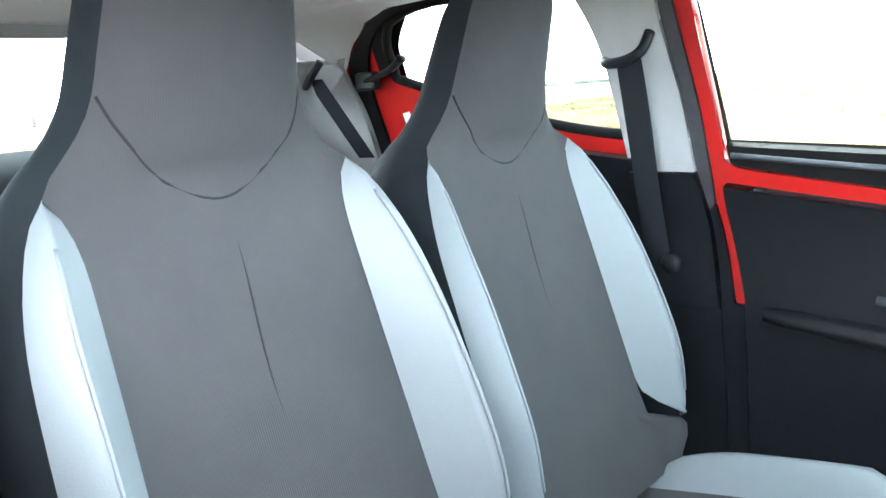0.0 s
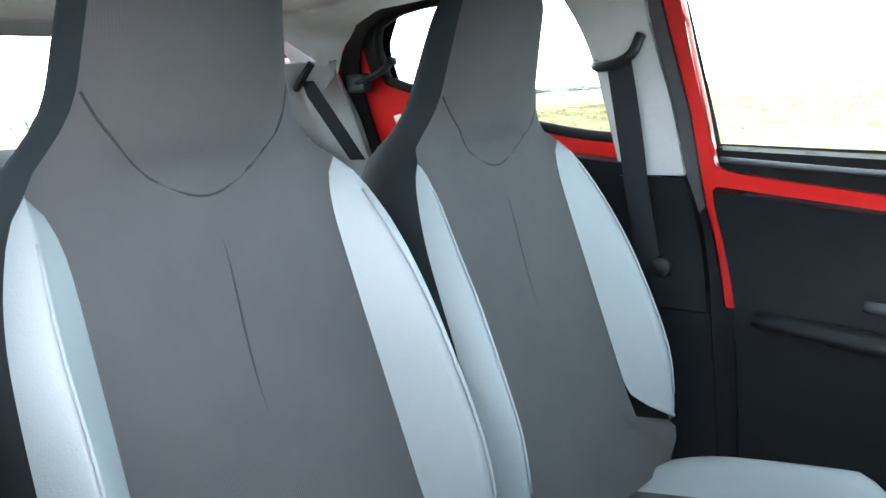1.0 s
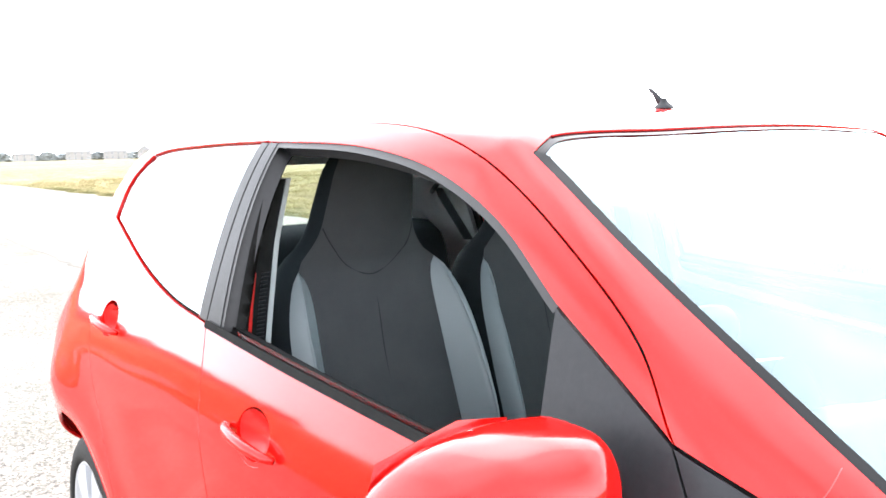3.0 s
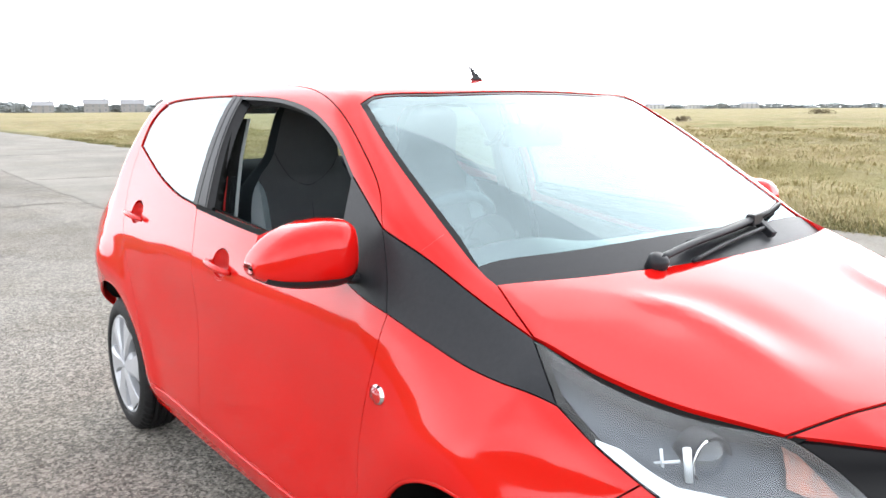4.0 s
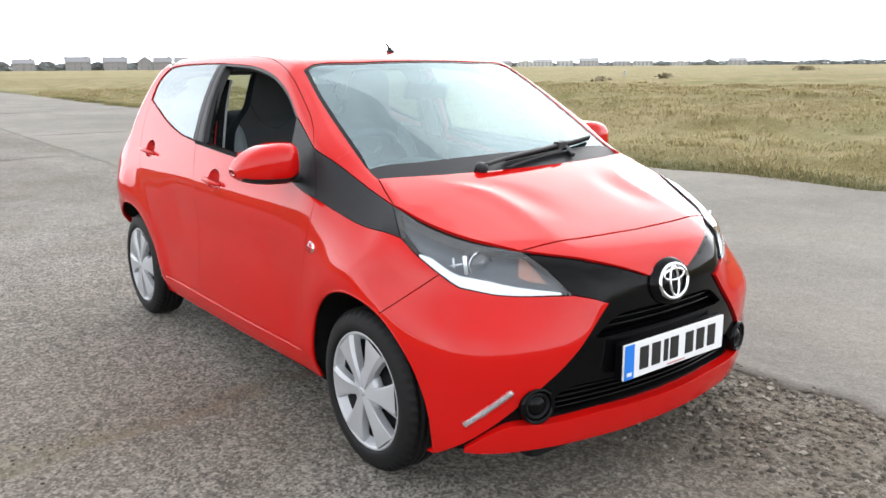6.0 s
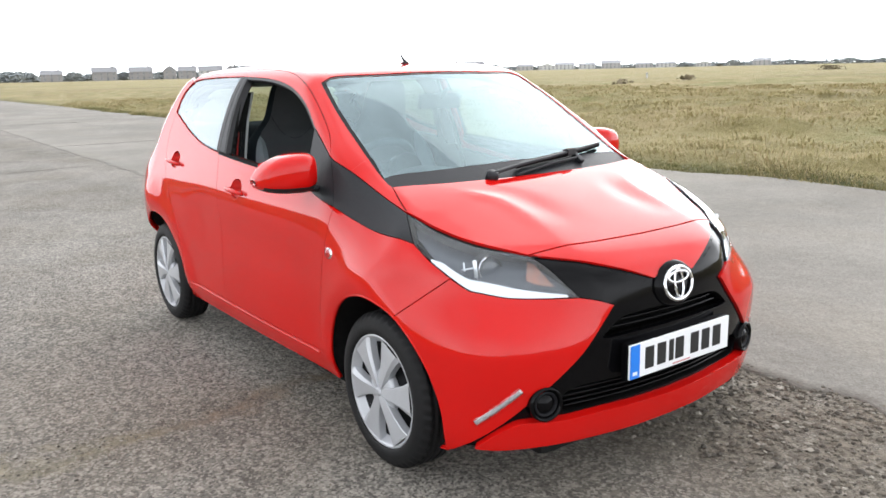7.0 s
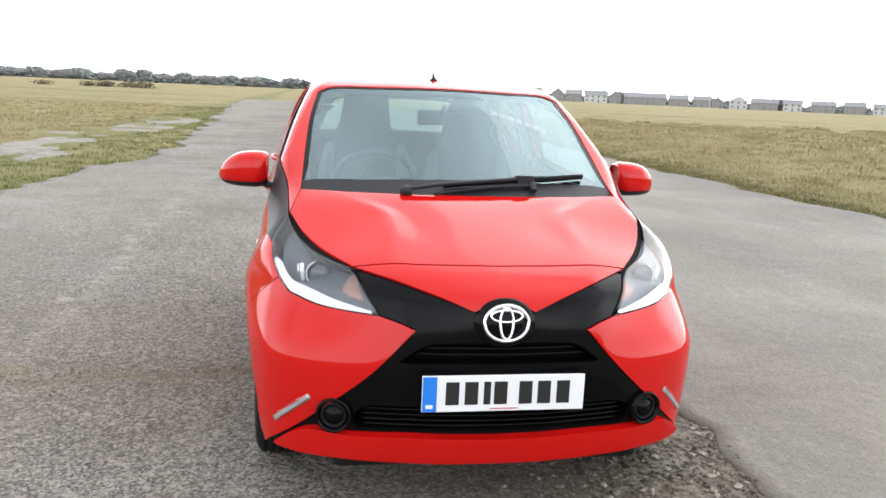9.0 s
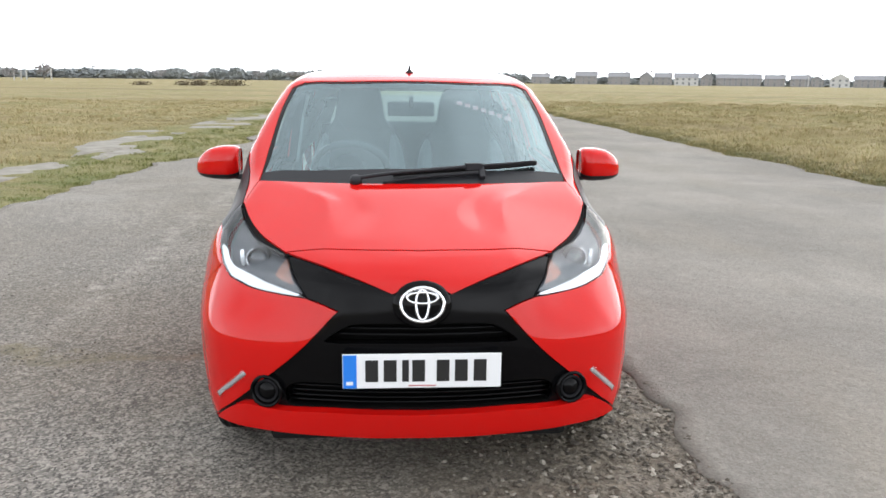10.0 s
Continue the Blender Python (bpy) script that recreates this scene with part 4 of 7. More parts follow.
    # mirror
    rows = [(0.765, 1.090, 0.973, 0.415, 0.525), (0.785, 1.100, 0.960, 0.395, 0.532), (0.83, 1.102, 0.954, 0.375, 0.538), (0.89, 1.095, 0.955, 0.372, 0.54), (0.93, 1.081, 0.958, 0.382, 0.54), (0.96, 1.061, 0.963, 0.398, 0.539), (0.98, 1.040, 0.970, 0.42, 0.536), (0.993, 1.020, 0.978, 0.446, 0.531), (0.9995, 1.006, 0.986, 0.47, 0.52)]
    tops, lows, fronts, backs = (Curve([r[0] for r in rows], [r[i] for r in rows]) for i in (1, 2, 3, 4))
    steps, around = np.r_[np.linspace(0.765, 0.97, 22), np.linspace(0.976, 0.9995, 8)], 40

    def shell(lo, hi, grow=0.0, first=0, last=30):
        v, f = [], []
        run = steps[first:last]
        for x in run:
            t, l, fr, bk = float(tops(x)) + grow, float(lows(x)) - grow, float(fronts(x)) - grow, float(backs(x))
            sweep = 0.05 * (x - 0.765) / 0.23
            x = 0.765 + (x - 0.765) * 0.87
            for j in range(around + 1):
                a = lo + (hi - lo) * j / around
                cy, cz, ry, rz = (fr + bk) / 2, (t + l) / 2, (bk - fr) / 2, (t - l) / 2
                ca, sa = math.cos(a), math.sin(a)
                v.append((x, cy + sweep + ry * math.copysign(abs(ca) ** 0.62, ca), cz + rz * math.copysign(abs(sa) ** 0.75, sa)))
        w = around + 1
        f = [(i * w + j, i * w + j + 1, (i + 1) * w + j + 1, (i + 1) * w + j) for i in range(len(run) - 1) for j in range(around)]
        f.append(tuple(range(w)))
        f.append(tuple((len(run) - 1) * w + j for j in range(w))[::-1])
        return np.array(v), f

    def put(name, vf, mat, parent, label=""):
        v, f = vf
        return mesh_object(name, v * (side, 1, 1), f if side < 0 else [q[::-1] for q in f], mat, parent, label)

    up = math.asin(0.62)
    mirror = put("door_mirror", shell(-0.62, math.pi + 0.62), RED, car, "red door mirror with a black foot")
    put("mirror_foot", shell(math.pi + 0.60, 2 * math.pi - 0.60, 0.0015, 0, 25), SATIN_BLACK, mirror)
    put("mirror_tip", shell(math.pi + 0.60, 2 * math.pi - 0.60, 0.0, 24, 30), RED, mirror)
    v, f = tube([(0.79, 0.46, 0.968), (0.755, 0.465, 0.962), (0.72, 0.475, 0.965)], 0.03, 10, flat=0.45)
    put("mirror_arm", (np.array(v), [q[::-1] for q in f]), SATIN_BLACK, mirror)
    g = np.array([(x, 0.544 + 0.05 * (x - 0.765) / 0.19, z) for x, z in ((0.785, 0.968), (0.91, 0.98), (0.94, 1.01), (0.925, 1.06), (0.84, 1.09), (0.785, 1.085))])
    put("mirror_glass", (g, [tuple(range(6))]), CHROME, mirror)

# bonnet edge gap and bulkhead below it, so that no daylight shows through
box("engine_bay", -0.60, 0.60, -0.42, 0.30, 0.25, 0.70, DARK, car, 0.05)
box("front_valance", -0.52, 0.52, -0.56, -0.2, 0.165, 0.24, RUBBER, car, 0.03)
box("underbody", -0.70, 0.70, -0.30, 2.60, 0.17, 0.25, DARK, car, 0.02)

# cowl under the glass, black frit round its edge
cowl_front = snap(base, 0.0, "cabin")
cowl_back = snap(edge([(0.628, 0.165, 1.04), (0.57, 0.158, 1.05), (0.40, 0.122, 1.05), (0.2, 0.102, 1.05), (0, 0.097, 1.05)]), 0.0, "cabin")
sheet("cowl", panel_shape([cowl_back[::-1][1:], cowl_front[1:-1]], "t", top="cabin", both=True, depth=0.001, spacing=0.03, thick=0.0, gap=0.0), SATIN_BLACK, car, label="black plastic cowl under the windscreen")
for side in (-1, 1):
    line = np.vstack([e_ws_side, e_ws_top[1:]])
    p = snap(line, 0.003, "cabin")
    n = gradient(p, "cabin")
    d = np.gradient(p, axis=0)
    d /= np.linalg.norm(d, axis=1, keepdims=True)
    s = np.cross(n, d)
    wide = np.where(np.arange(len(p)) < len(e_ws_side), np.interp(np.arange(len(p)), [0, len(e_ws_side) / 5], [0.004, 0.018]), 0.014)[:, None]
    v = np.vstack([p - s * 0.01, p + s * wide]) * (side, 1, 1)
    k = len(p)
    f = [(i, i + 1, k + i + 1, k + i) for i in range(k - 1)]
    mesh_object("frit", v, f if side > 0 else [q[::-1] for q in f], GLOSS_BLACK, windscreen)

# wiper
wp = snap([(-0.235, 0.02, 1.0), (-0.10, 0.035, 1.02), (0.08, 0.055, 1.04), (0.24, 0.085, 1.06)], -0.028, "cabin")
arm = pipe("wiper", spline(wp, 0.03), 0.011, SATIN_BLACK, car, 8, taper=None, flat=0.7, label="single black windscreen wiper lying at the base")
lathe_at("pivot", [(-0.03, 0.0), (-0.03, 0.024), (0.0, 0.024), (0.008, 0.016), (0.008, 0.0)], Matrix.Translation(Vector(wp[0])) @ Vector((0, -0.45, 0.9)).to_track_quat("X", "Y").to_matrix().to_4x4(), SATIN_BLACK, arm, 20)
bl = snap(spline([(-0.09, 0.045, 1.03), (0.2, 0.085, 1.05), (0.38, 0.125, 1.07), (0.52, 0.168, 1.09)], 0.03), -0.012, "cabin")
pipe("blade", bl, 0.008, RUBBER, arm, 6, flat=1.3)
pipe("blade_frame", snap(bl, -0.024, "cabin"), 0.006, SATIN_BLACK, arm, 6, taper=[0.5 + 0.7 * math.sin(math.pi * i / (len(bl) - 1)) for i in range(len(bl))])
k0 = Vector(wp[-1])
box("clip", -0.035, 0.035, -0.012, 0.012, -0.018, 0.012, SATIN_BLACK, arm, 0.004, m=Matrix.Translation(k0) @ Matrix.Rotation(radians(15), 4, "Z"))

rod = snap(spline([(-0.13, 0.0, 1.0), (0.06, 0.028, 1.03), (0.275, 0.062, 1.05)], 0.03), -0.014, "cabin")
pipe("link_rod", rod, 0.0055, SATIN_BLACK, arm, 6)
box("bracket", -0.012, 0.012, -0.03, 0.032, -0.012, 0.008, SATIN_BLACK, arm, 0.004, m=Matrix.Translation(Vector(rod[-1])) @ Matrix.Rotation(radians(34), 4, "X"))

# roof aerial
a0 = Vector(snap([(0, 0.945, 1.44)], 0.0, "cabin")[0])
aerial = lathe_at("aerial", [(0.0, 0.022), (0.006, 0.018), (0.012, 0.008), (0.02, 0.006)], Matrix.Translation(a0) @ Matrix.Rotation(radians(-90), 4, "Y"), SATIN_BLACK, car, 20, "short black roof aerial")
pipe("mast", [a0 + Vector((0, 0.0, 0.0)), a0 + Vector((0, 0.02, 0.028)), a0 + Vector((0, 0.035, 0.04))], 0.007, SATIN_BLACK, aerial, 8, taper=[1.2, 0.8, 0.5])

# tail: hatch, rear glass, lamps, bumper
e_hatch = [(0.0, 1.385), (0.30, 1.38), (0.47, 1.355), (0.52, 1.30), (0.60, 1.12), (0.64, 0.95), (0.62, 0.75), (0.50, 0.66), (0.0, 0.65)]


def back_half(points, depth=0.0):
    half = spline(points, 0.02)
    q = project("b", half, depth)
    return q


e_glass = spline([(0.0, 1.34), (0.28, 1.335), (0.44, 1.31), (0.50, 1.17), (0.53, 1.04), (0.48, 1.0), (0.25, 0.985), (0.0, 0.98)], 0.02)
gl = project("b", e_glass)
gl[0][0] = gl[-1][0] = 0
hole = np.vstack([gl, gl[1:-1][::-1] * (-1, 1, 1)])
ht = back_half(e_hatch)
tailgate = sheet("tailgate", panel_shape([ht[1:-1]], "b", both=True, spacing=0.035, holes=[hole]), RED, car)
sheet("rear_screen", panel_shape([gl[1:-1]], "b", both=True, depth=0.004, spacing=0.05, thick=0.0, gap=-0.004), PANE, tailgate)
inner_rim = back_half([(0.0, 1.345), (0.30, 1.342), (0.43, 1.322), (0.50, 1.26), (0.58, 1.10), (0.62, 0.95), (0.60, 0.78), (0.48, 0.70), (0.0, 0.69)], 0.035)
inner_glass = back_half([(0.0, 1.322), (0.28, 1.317), (0.41, 1.295), (0.48, 1.16), (0.51, 1.05), (0.46, 1.01), (0.25, 0.995), (0.0, 0.99)], 0.035)
inner_glass[0][0] = inner_glass[-1][0] = 0
lined = panel_shape([inner_rim[1:-1]], "b", both=True, depth=0.035, spacing=0.05, thick=0.0, holes=[np.vstack([inner_glass, inner_glass[1:-1][::-1] * (-1, 1, 1)])])
sheet("tailgate_lining", (lined[0], [q[::-1] for q in lined[1]], -lined[2]), TRIM_PALE, tailgate, label="pale plastic inner lining")
pipe("screen_seal", project("b", flat_b(hole), 0.016)[::2], 0.015, RUBBER, tailgate, 6, True)
bt = back_half([(0.0, 0.64), (0.50, 0.65), (0.64, 0.72), (0.69, 0.80), (0.70, 0.5), (0.66, 0.26), (0.4, 0.22), (0.0, 0.21)])
sheet("rear_bumper", panel_shape([bt[1:-1]], "b", both=True, spacing=0.05), RED, car)
for side in (-1, 1):
    tl = back_half([(0.645, 0.95), (0.605, 1.12), (0.525, 1.305), (0.575, 1.29), (0.66, 1.05), (0.70, 0.90), (0.69, 0.81), (0.65, 0.75)])
    sheet("tail_lamp", panel_shape([tl], "b", spacing=0.04, depth=-0.003), CLEAR, car, side, "clear and red tail lamp beside the tailgate")
    sheet("tail_reflector", panel_shape([tl], "b", spacing=0.04, depth=0.012), RED_INNER, bpy.data.objects["tail_lamp"], side)

# ---- wheels ----
hub_r, tyre_r = 0.192, 0.286


def wheel(x, y, side, turn):
    w = holder("wheel", car, "black tyre on a wheel with a silver six-blade cover")
    w.matrix_basis = Matrix.Translation((x * side, y, 0.2835)) @ Matrix.Rotation(radians(turn), 4, "Z")
    s = side
    prof = [(-0.085, 0.185), (-0.088, 0.215), (-0.082, 0.255), (-0.068, 0.276), (-0.058, 0.2825)]
    for g in (-0.042, -0.014, 0.014, 0.042):
        prof += [(g - 0.005, 0.2855), (g - 0.004, 0.278), (g + 0.004, 0.278), (g + 0.005, 0.2855)]
    prof += [(0.058, 0.2825), (0.068, 0.276), (0.078, 0.262), (0.0795, 0.255), (0.085, 0.243), (0.0865, 0.228), (0.0855, 0.216), (0.082, 0.21), (0.072, 0.205), (0.0, 0.18)]
    v, f = lathe(prof, 144)
    v = np.array(v)
    # cross grooves of the tread
    ang = np.arctan2(v[:, 2], v[:, 1])
    r = np.hypot(v[:, 1], v[:, 2])
    shoulder = (np.abs(v[:, 0]) > 0.05) & (r > 0.27)
    cut = np.where(shoulder & (np.floor(ang / (2 * math.pi) * 144 + 0.5).astype(int) % 3 == 0), 0.010, 0.0)
    v[:, 1:] *= (1 - cut / np.maximum(r, 0.1))[:, None]
    v[:, 2] = np.where(v[:, 2] < -0.2785, -0.2785 + (v[:, 2] + 0.2785) * 0.1, v[:, 2])
    mesh_object("tyre", v * (s, 1, 1), f if s > 0 else [q[::-1] for q in f], TYRE, w)
    pv, pf = lathe([(0.045, 0.0), (0.045, 0.07), (0.03, 0.12), (0.035, 0.16), (0.05, 0.182)], 40)
    mesh_object("steel_disc", np.array(pv) * (s, 1, 1), pf, STEEL, w)
    rv, rf = lathe([(0.05, 0.176), (0.058, 0.186), (0.072, 0.193), (0.079, 0.199), (0.0795, 0.205), (0.074, 0.209), (0.06, 0.208)], 72)
    mesh_object("cover_rim", np.array(rv) * (s, 1, 1), rf, SILVER, w)
    dv, df = lathe([(0.084, 0.0), (0.084, 0.03), (0.081, 0.05), (0.075, 0.066), (0.070, 0.076), (0.06, 0.08), (0.045, 0.08)], 60)
    mesh_object("cover_dish", np.array(dv) * (s, 1, 1), df, SILVER, w)
    # six broad blades, each a flat face with a narrower folded flank
    for i in range(6):
        a0 = math.radians(60 * i + 8)
        lines = []
        for rad, lead, trail, lift in ((0.012, -34, 30, 0.087), (0.04, -22, 24, 0.0895), (0.08, -15, 16, 0.0895), (0.12, -13, 15, 0.0885), (0.165, -13.5, 16, 0.0865), (0.197, -14.5, 17.5, 0.083)):
            row = []
            for t, sink in ((lead - 5 * min(1, rad / 0.1), 0.034), (lead - 4.5 * min(1, rad / 0.1), 0.009), (lead, 0.002), (lead + 1.2, 0.0), (trail - 1.2, 0.006), (trail, 0.008), (trail + 0.6, 0.034)):
                a = a0 + math.radians(t)
                row.append(((lift - sink) * s, rad * math.cos(a) * s, rad * math.sin(a)))
            lines.append(row)
        k = 7
        v = [p for row in lines for p in row]
        f = [(q * k + j, q * k + j + 1, (q + 1) * k + j + 1, (q + 1) * k + j) for q in range(len(lines) - 1) for j in range(k - 1)]
        mesh_object("blade", v, f, SILVER, w, smooth=False)
    cv, cf = lathe([(0.084, 0.017), (0.090, 0.015), (0.0915, 0.010), (0.0915, 0.0)], 32)
    mesh_object("hub_badge", np.array(cv) * (s, 1, 1), cf, SILVER, w)
    return w


for side in (-1, 1):
    wheel(0.697, 0.0, side, 0)
    wheel(0.697, 2.34, side, 0)
    for y, r in ((0.0, ARCH), (2.34, 0.372)):
        # dark liner of the arch
        v, f = [], []
        for i in range(25):
            a = math.radians(-14 + 208 * i / 24)
            ry, rz = y + (r + 0.012) * math.cos(a), 0.28 + (r + 0.012) * math.sin(a)
            reach = float(project("s", flat_s(np.array([(0.75, ry, rz)])))[0][0]) if ry < AXIS_Y else float(project("y", np.array([(ry, rz)]))[0][0])
            for x in (0.42, min(0.775, reach - 0.02)):
                v.append((x * side, ry, rz))
        f = [(2 * i, 2 * i + 1, 2 * i + 3, 2 * i + 2) for i in range(24)]
        liner = mesh_object("arch_liner", v, f, RUBBER, car)
        c = len(v)
        inner = [v[2 * i] for i in range(25)]
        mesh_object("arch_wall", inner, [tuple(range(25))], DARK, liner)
        # rolled lip of the arch
        a = (a_front + 360, -9) if y == 0 else (172, -8)
        lip = arc_edge(y, 0.28, r - 0.002, *a) * (side, 1, 1)
        pipe("arch_lip", lip - np.array([side * 0.006, 0, 0]), 0.007, RED, car, 6)


# ---- inside the car ----
SEAT_X = 0.287
PLANE_Z, PLANE_Y, LEAN = 1.05, 1.597, 0.30


def seat_plane(z):
    """The backrest leans back up to the shoulders and stands upright at the head."""
    upright = max(0.0, z - 1.07)
    return PLANE_Y + LEAN * (z - PLANE_Z) - 0.58 * upright * min(1.0, upright / 0.06)


HALF = Curve([0.46, 0.55, 0.65, 0.75, 0.85, 0.94, 0.99, 1.04, 1.065, 1.09, 1.13, 1.165, 1.19, 1.23, 1.275, 1.31, 1.345, 1.37, 1.383], [0.235, 0.255, 0.270, 0.272, 0.268, 0.260, 0.250, 0.232, 0.219, 0.196, 0.160, 0.138, 0.130, 0.124, 0.117, 0.112, 0.100, 0.075, 0.040])
INNER = Curve([0.53, 0.62, 0.78, 0.91, 1.01, 1.055, 1.09], [0.20, 0.184, 0.178, 0.174, 0.172, 0.177, 0.194])
BOLSTER = Curve([0.46, 0.58, 0.72, 0.86, 1.0, 1.09], [0.03, 0.06, 0.085, 0.075, 0.045, 0.012])
DEEP = Curve([0.46, 0.6, 0.9, 1.08, 1.17, 1.31, 1.36, 1.383], [0.14, 0.15, 0.15, 0.14, 0.130, 0.112, 0.085, 0.05])
CREASE = 0.58


def front_y(x, z):
    """Front face of the backrest at x from its middle: flat centre, bolsters folded along a crease, domed headrest."""
    w, x = float(HALF(z)), abs(x)
    s = min(1.0, x / max(w, 1e-3))
    head = min(1.0, max(0.0, (z - 1.07) / 0.06))
    a = float(INNER(min(z, 1.09)))
    t = min(1.0, max(0.0, (x - a) / max(w - a, 1e-3))) * (1 - head)
    rise = t / CREASE if t < CREASE else 1.0 - 0.5 * ((t - CREASE) / (1 - CREASE)) ** 1.4
    crest = 0.05 * max(0.0, (z - 1.33) / 0.053) ** 2
    return float(seat_plane(z)) - rise * float(BOLSTER(min(z, 1.09))) + head * 0.035 * s**3 + crest


def loft(name, rows, mat, parent, label=""):
    k = len(rows[0])
    v = [p for r in rows for p in r]
    f = [(i * k + j, i * k + j + 1, (i + 1) * k + j + 1, (i + 1) * k + j) for i in range(len(rows) - 1) for j in range(k - 1)]
    return mesh_object(name, v, f, mat, parent, label)


BOLSTER_STEPS = np.r_[np.linspace(0, CREASE, 7), np.linspace(CREASE + 0.06, 1, 7)]


def front_seat(cx):
    seat = holder("front_seat", car, "grey cloth seat with pale bolsters and a built-in headrest")
    zs_low, zs_bol, zs_top = np.linspace(0.46, 0.55, 5), np.linspace(0.55, 1.09, 26), np.r_[np.linspace(1.09, 1.34, 14), np.linspace(1.346, 1.383, 8)]
    zs = np.r_[zs_low[:-1], zs_bol, zs_top[1:]]
    rows = []
    for z in zs:
        w = float(INNER(z)) if 0.55 < z < 1.09 else float(HALF(z))
        rows.append([(cx + w * u, front_y(w * u, z), z) for u in np.linspace(-1, 1, 25)])
    loft("backrest", [r[::-1] for r in rows], FABRIC, seat, "grey ribbed cloth centre panel")
    for s in (-1, 1):
        rows = []
        for z in zs_bol:
            a, b = float(INNER(z)), float(HALF(z))
            if z < 0.63:
                a = a + (b - a) * (1 - ((z - 0.55) / 0.08)) ** 2
            rows.append([(cx + s * x, front_y(x, z) - 0.001, z) for x in a + (b - a) * BOLSTER_STEPS])
        bol = loft("side_bolster", rows if s < 0 else rows, LEATHER, seat, "pale grey leatherette bolster")
        ridge = [(float(INNER(z)) * (1 - CREASE) + float(HALF(z)) * CREASE, z) for z in zs_bol[3:-2]]
        pipe("piping", [(cx + s * x, front_y(x, z) - 0.001, z) for x, z in ridge], 0.0026, LEATHER, seat, 5)
        # dark side of the backrest
        rows = []
        for z in zs:
            w, d = float(HALF(z)), float(DEEP(z))
            y0 = front_y(w, z)
            yb = float(seat_plane(z)) + d
            n = 8
            rows.append([(cx + s * (w + 0.016 * math.sin(math.pi * i / n) - 0.03 * (i / n) ** 3), y0 + (yb - y0) * i / n, z) for i in range(n + 1)])
        loft("side_panel", rows, FABRIC_SIDE, seat, "darker side panel")
    rows = []
    for z in zs:
        w, d = float(HALF(z)) - 0.03, float(DEEP(z))
        rows.append([(cx + w * u, float(seat_plane(z)) + d + 0.015 * (1 - u * u), z) for u in np.linspace(-1, 1, 13)])
    loft("back_shell", rows, FABRIC_SIDE, seat)
    # vee seam and centre fold of the cover, their shaded valleys painted as dark lines
    vee = spline([(-0.128, 1.185), (-0.116, 1.155), (-0.095, 1.122), (-0.055, 1.084), (0, 1.064), (0.055, 1.084), (0.095, 1.122), (0.116, 1.155), (0.128, 1.185)], 0.012)
    pipe("seam", [(cx + x, front_y(x, z) + 0.0005, z) for x, z in vee], 0.0018, SEAM_FOLD, seat, 5)
    pipe("seam", [(cx + 0.004 * math.sin(z * 20), front_y(0, z) + 0.0012, z) for z in np.linspace(1.035, 0.80, 20)], 0.0022, SEAM_FOLD, seat, 5, taper=[0.3 + 0.7 * math.sin(math.pi * (i + 1) / 21) for i in range(20)])
    # cushion
    rows, n = [], 21
    CW = Curve([1.0, 1.1, 1.25, 1.42], [0.21, 0.235, 0.24, 0.225])
    ys = np.linspace(0.98, 1.50, 22)
    for y in ys:
        front = max(0.0, (1.08 - y) / 0.10)
        zt = 0.452 + 0.035 * (1.25 - y) / 0.25 - 0.07 * front**2
        w = float(CW(y)) * 0.72
        rows.append([(cx + w * u, y, zt + 0.012 * u * u) for u in np.linspace(-1, 1, n)])
    cushion = loft("cushion", rows, FABRIC, seat, "grey cloth cushion")
    for s in (-1, 1):
        rows = []
        for y in ys:
            front = max(0.0, (1.08 - y) / 0.10)
            zt = 0.452 + 0.035 * (1.25 - y) / 0.25 - 0.07 * front**2
            w = float(CW(y))
            a = w * 0.72
            hgt = 0.055 * (1 - max(0.0, (y - 1.30) / 0.2) ** 2) * (1 - 0.5 * front)
            row = []
            for i in range(13):
                t = i / 12
                x = a + (w + 0.02 - a) * t
                z = zt + 0.012 + hgt * math.sin(min(1.0, t * 1.5) * math.pi / 2) - 0.10 * max(0.0, (t - 0.75) / 0.25) ** 2
                row.append((cx + s * x, y, z))
            rows.append(row)
        loft("cushion_bolster", rows, LEATHER, seat, "pale grey cushion bolster")
        rows = [[(cx + s * (float(CW(y)) + 0.02), y, 0.455 - 0.02 * max(0, (1.08 - y) / 0.1)), (cx + s * (float(CW(y)) - 0.01), y, 0.33)] for y in ys]
        loft("cushion_side", rows, FABRIC_SIDE, seat)
    bm = bmesh.new()
    add_box(bm, cx - 0.2, cx + 0.2, 1.0, 1.45, 0.26, 0.42, 0.03)
    part("seat_base", bm, TRIM_DARK, seat)
    return seat


front_seat(-0.270)
# the passenger's seat stands a little lower and further back
front_seat(0.325).location = (0, 0.04, -0.028)

# linings of doors, pillars and roof
D = 0.045


def lining(name, pts, mat, depth=D, label="", parent=None, sides=(-1, 1), holes=(), spacing=0.035, thick=0.02):
    loop = [project("y", spline(p, 0.02), depth) for p in pts]
    s = panel_shape(loop, "y", depth=depth, spacing=spacing, thick=-thick, gap=0.0, holes=holes)
    out = []
    for side in sides:
        ob = sheet(name, (s[0], [q[::-1] for q in s[1]], -s[2]), mat, parent or car, side, label)
        out.append(ob)
    return out


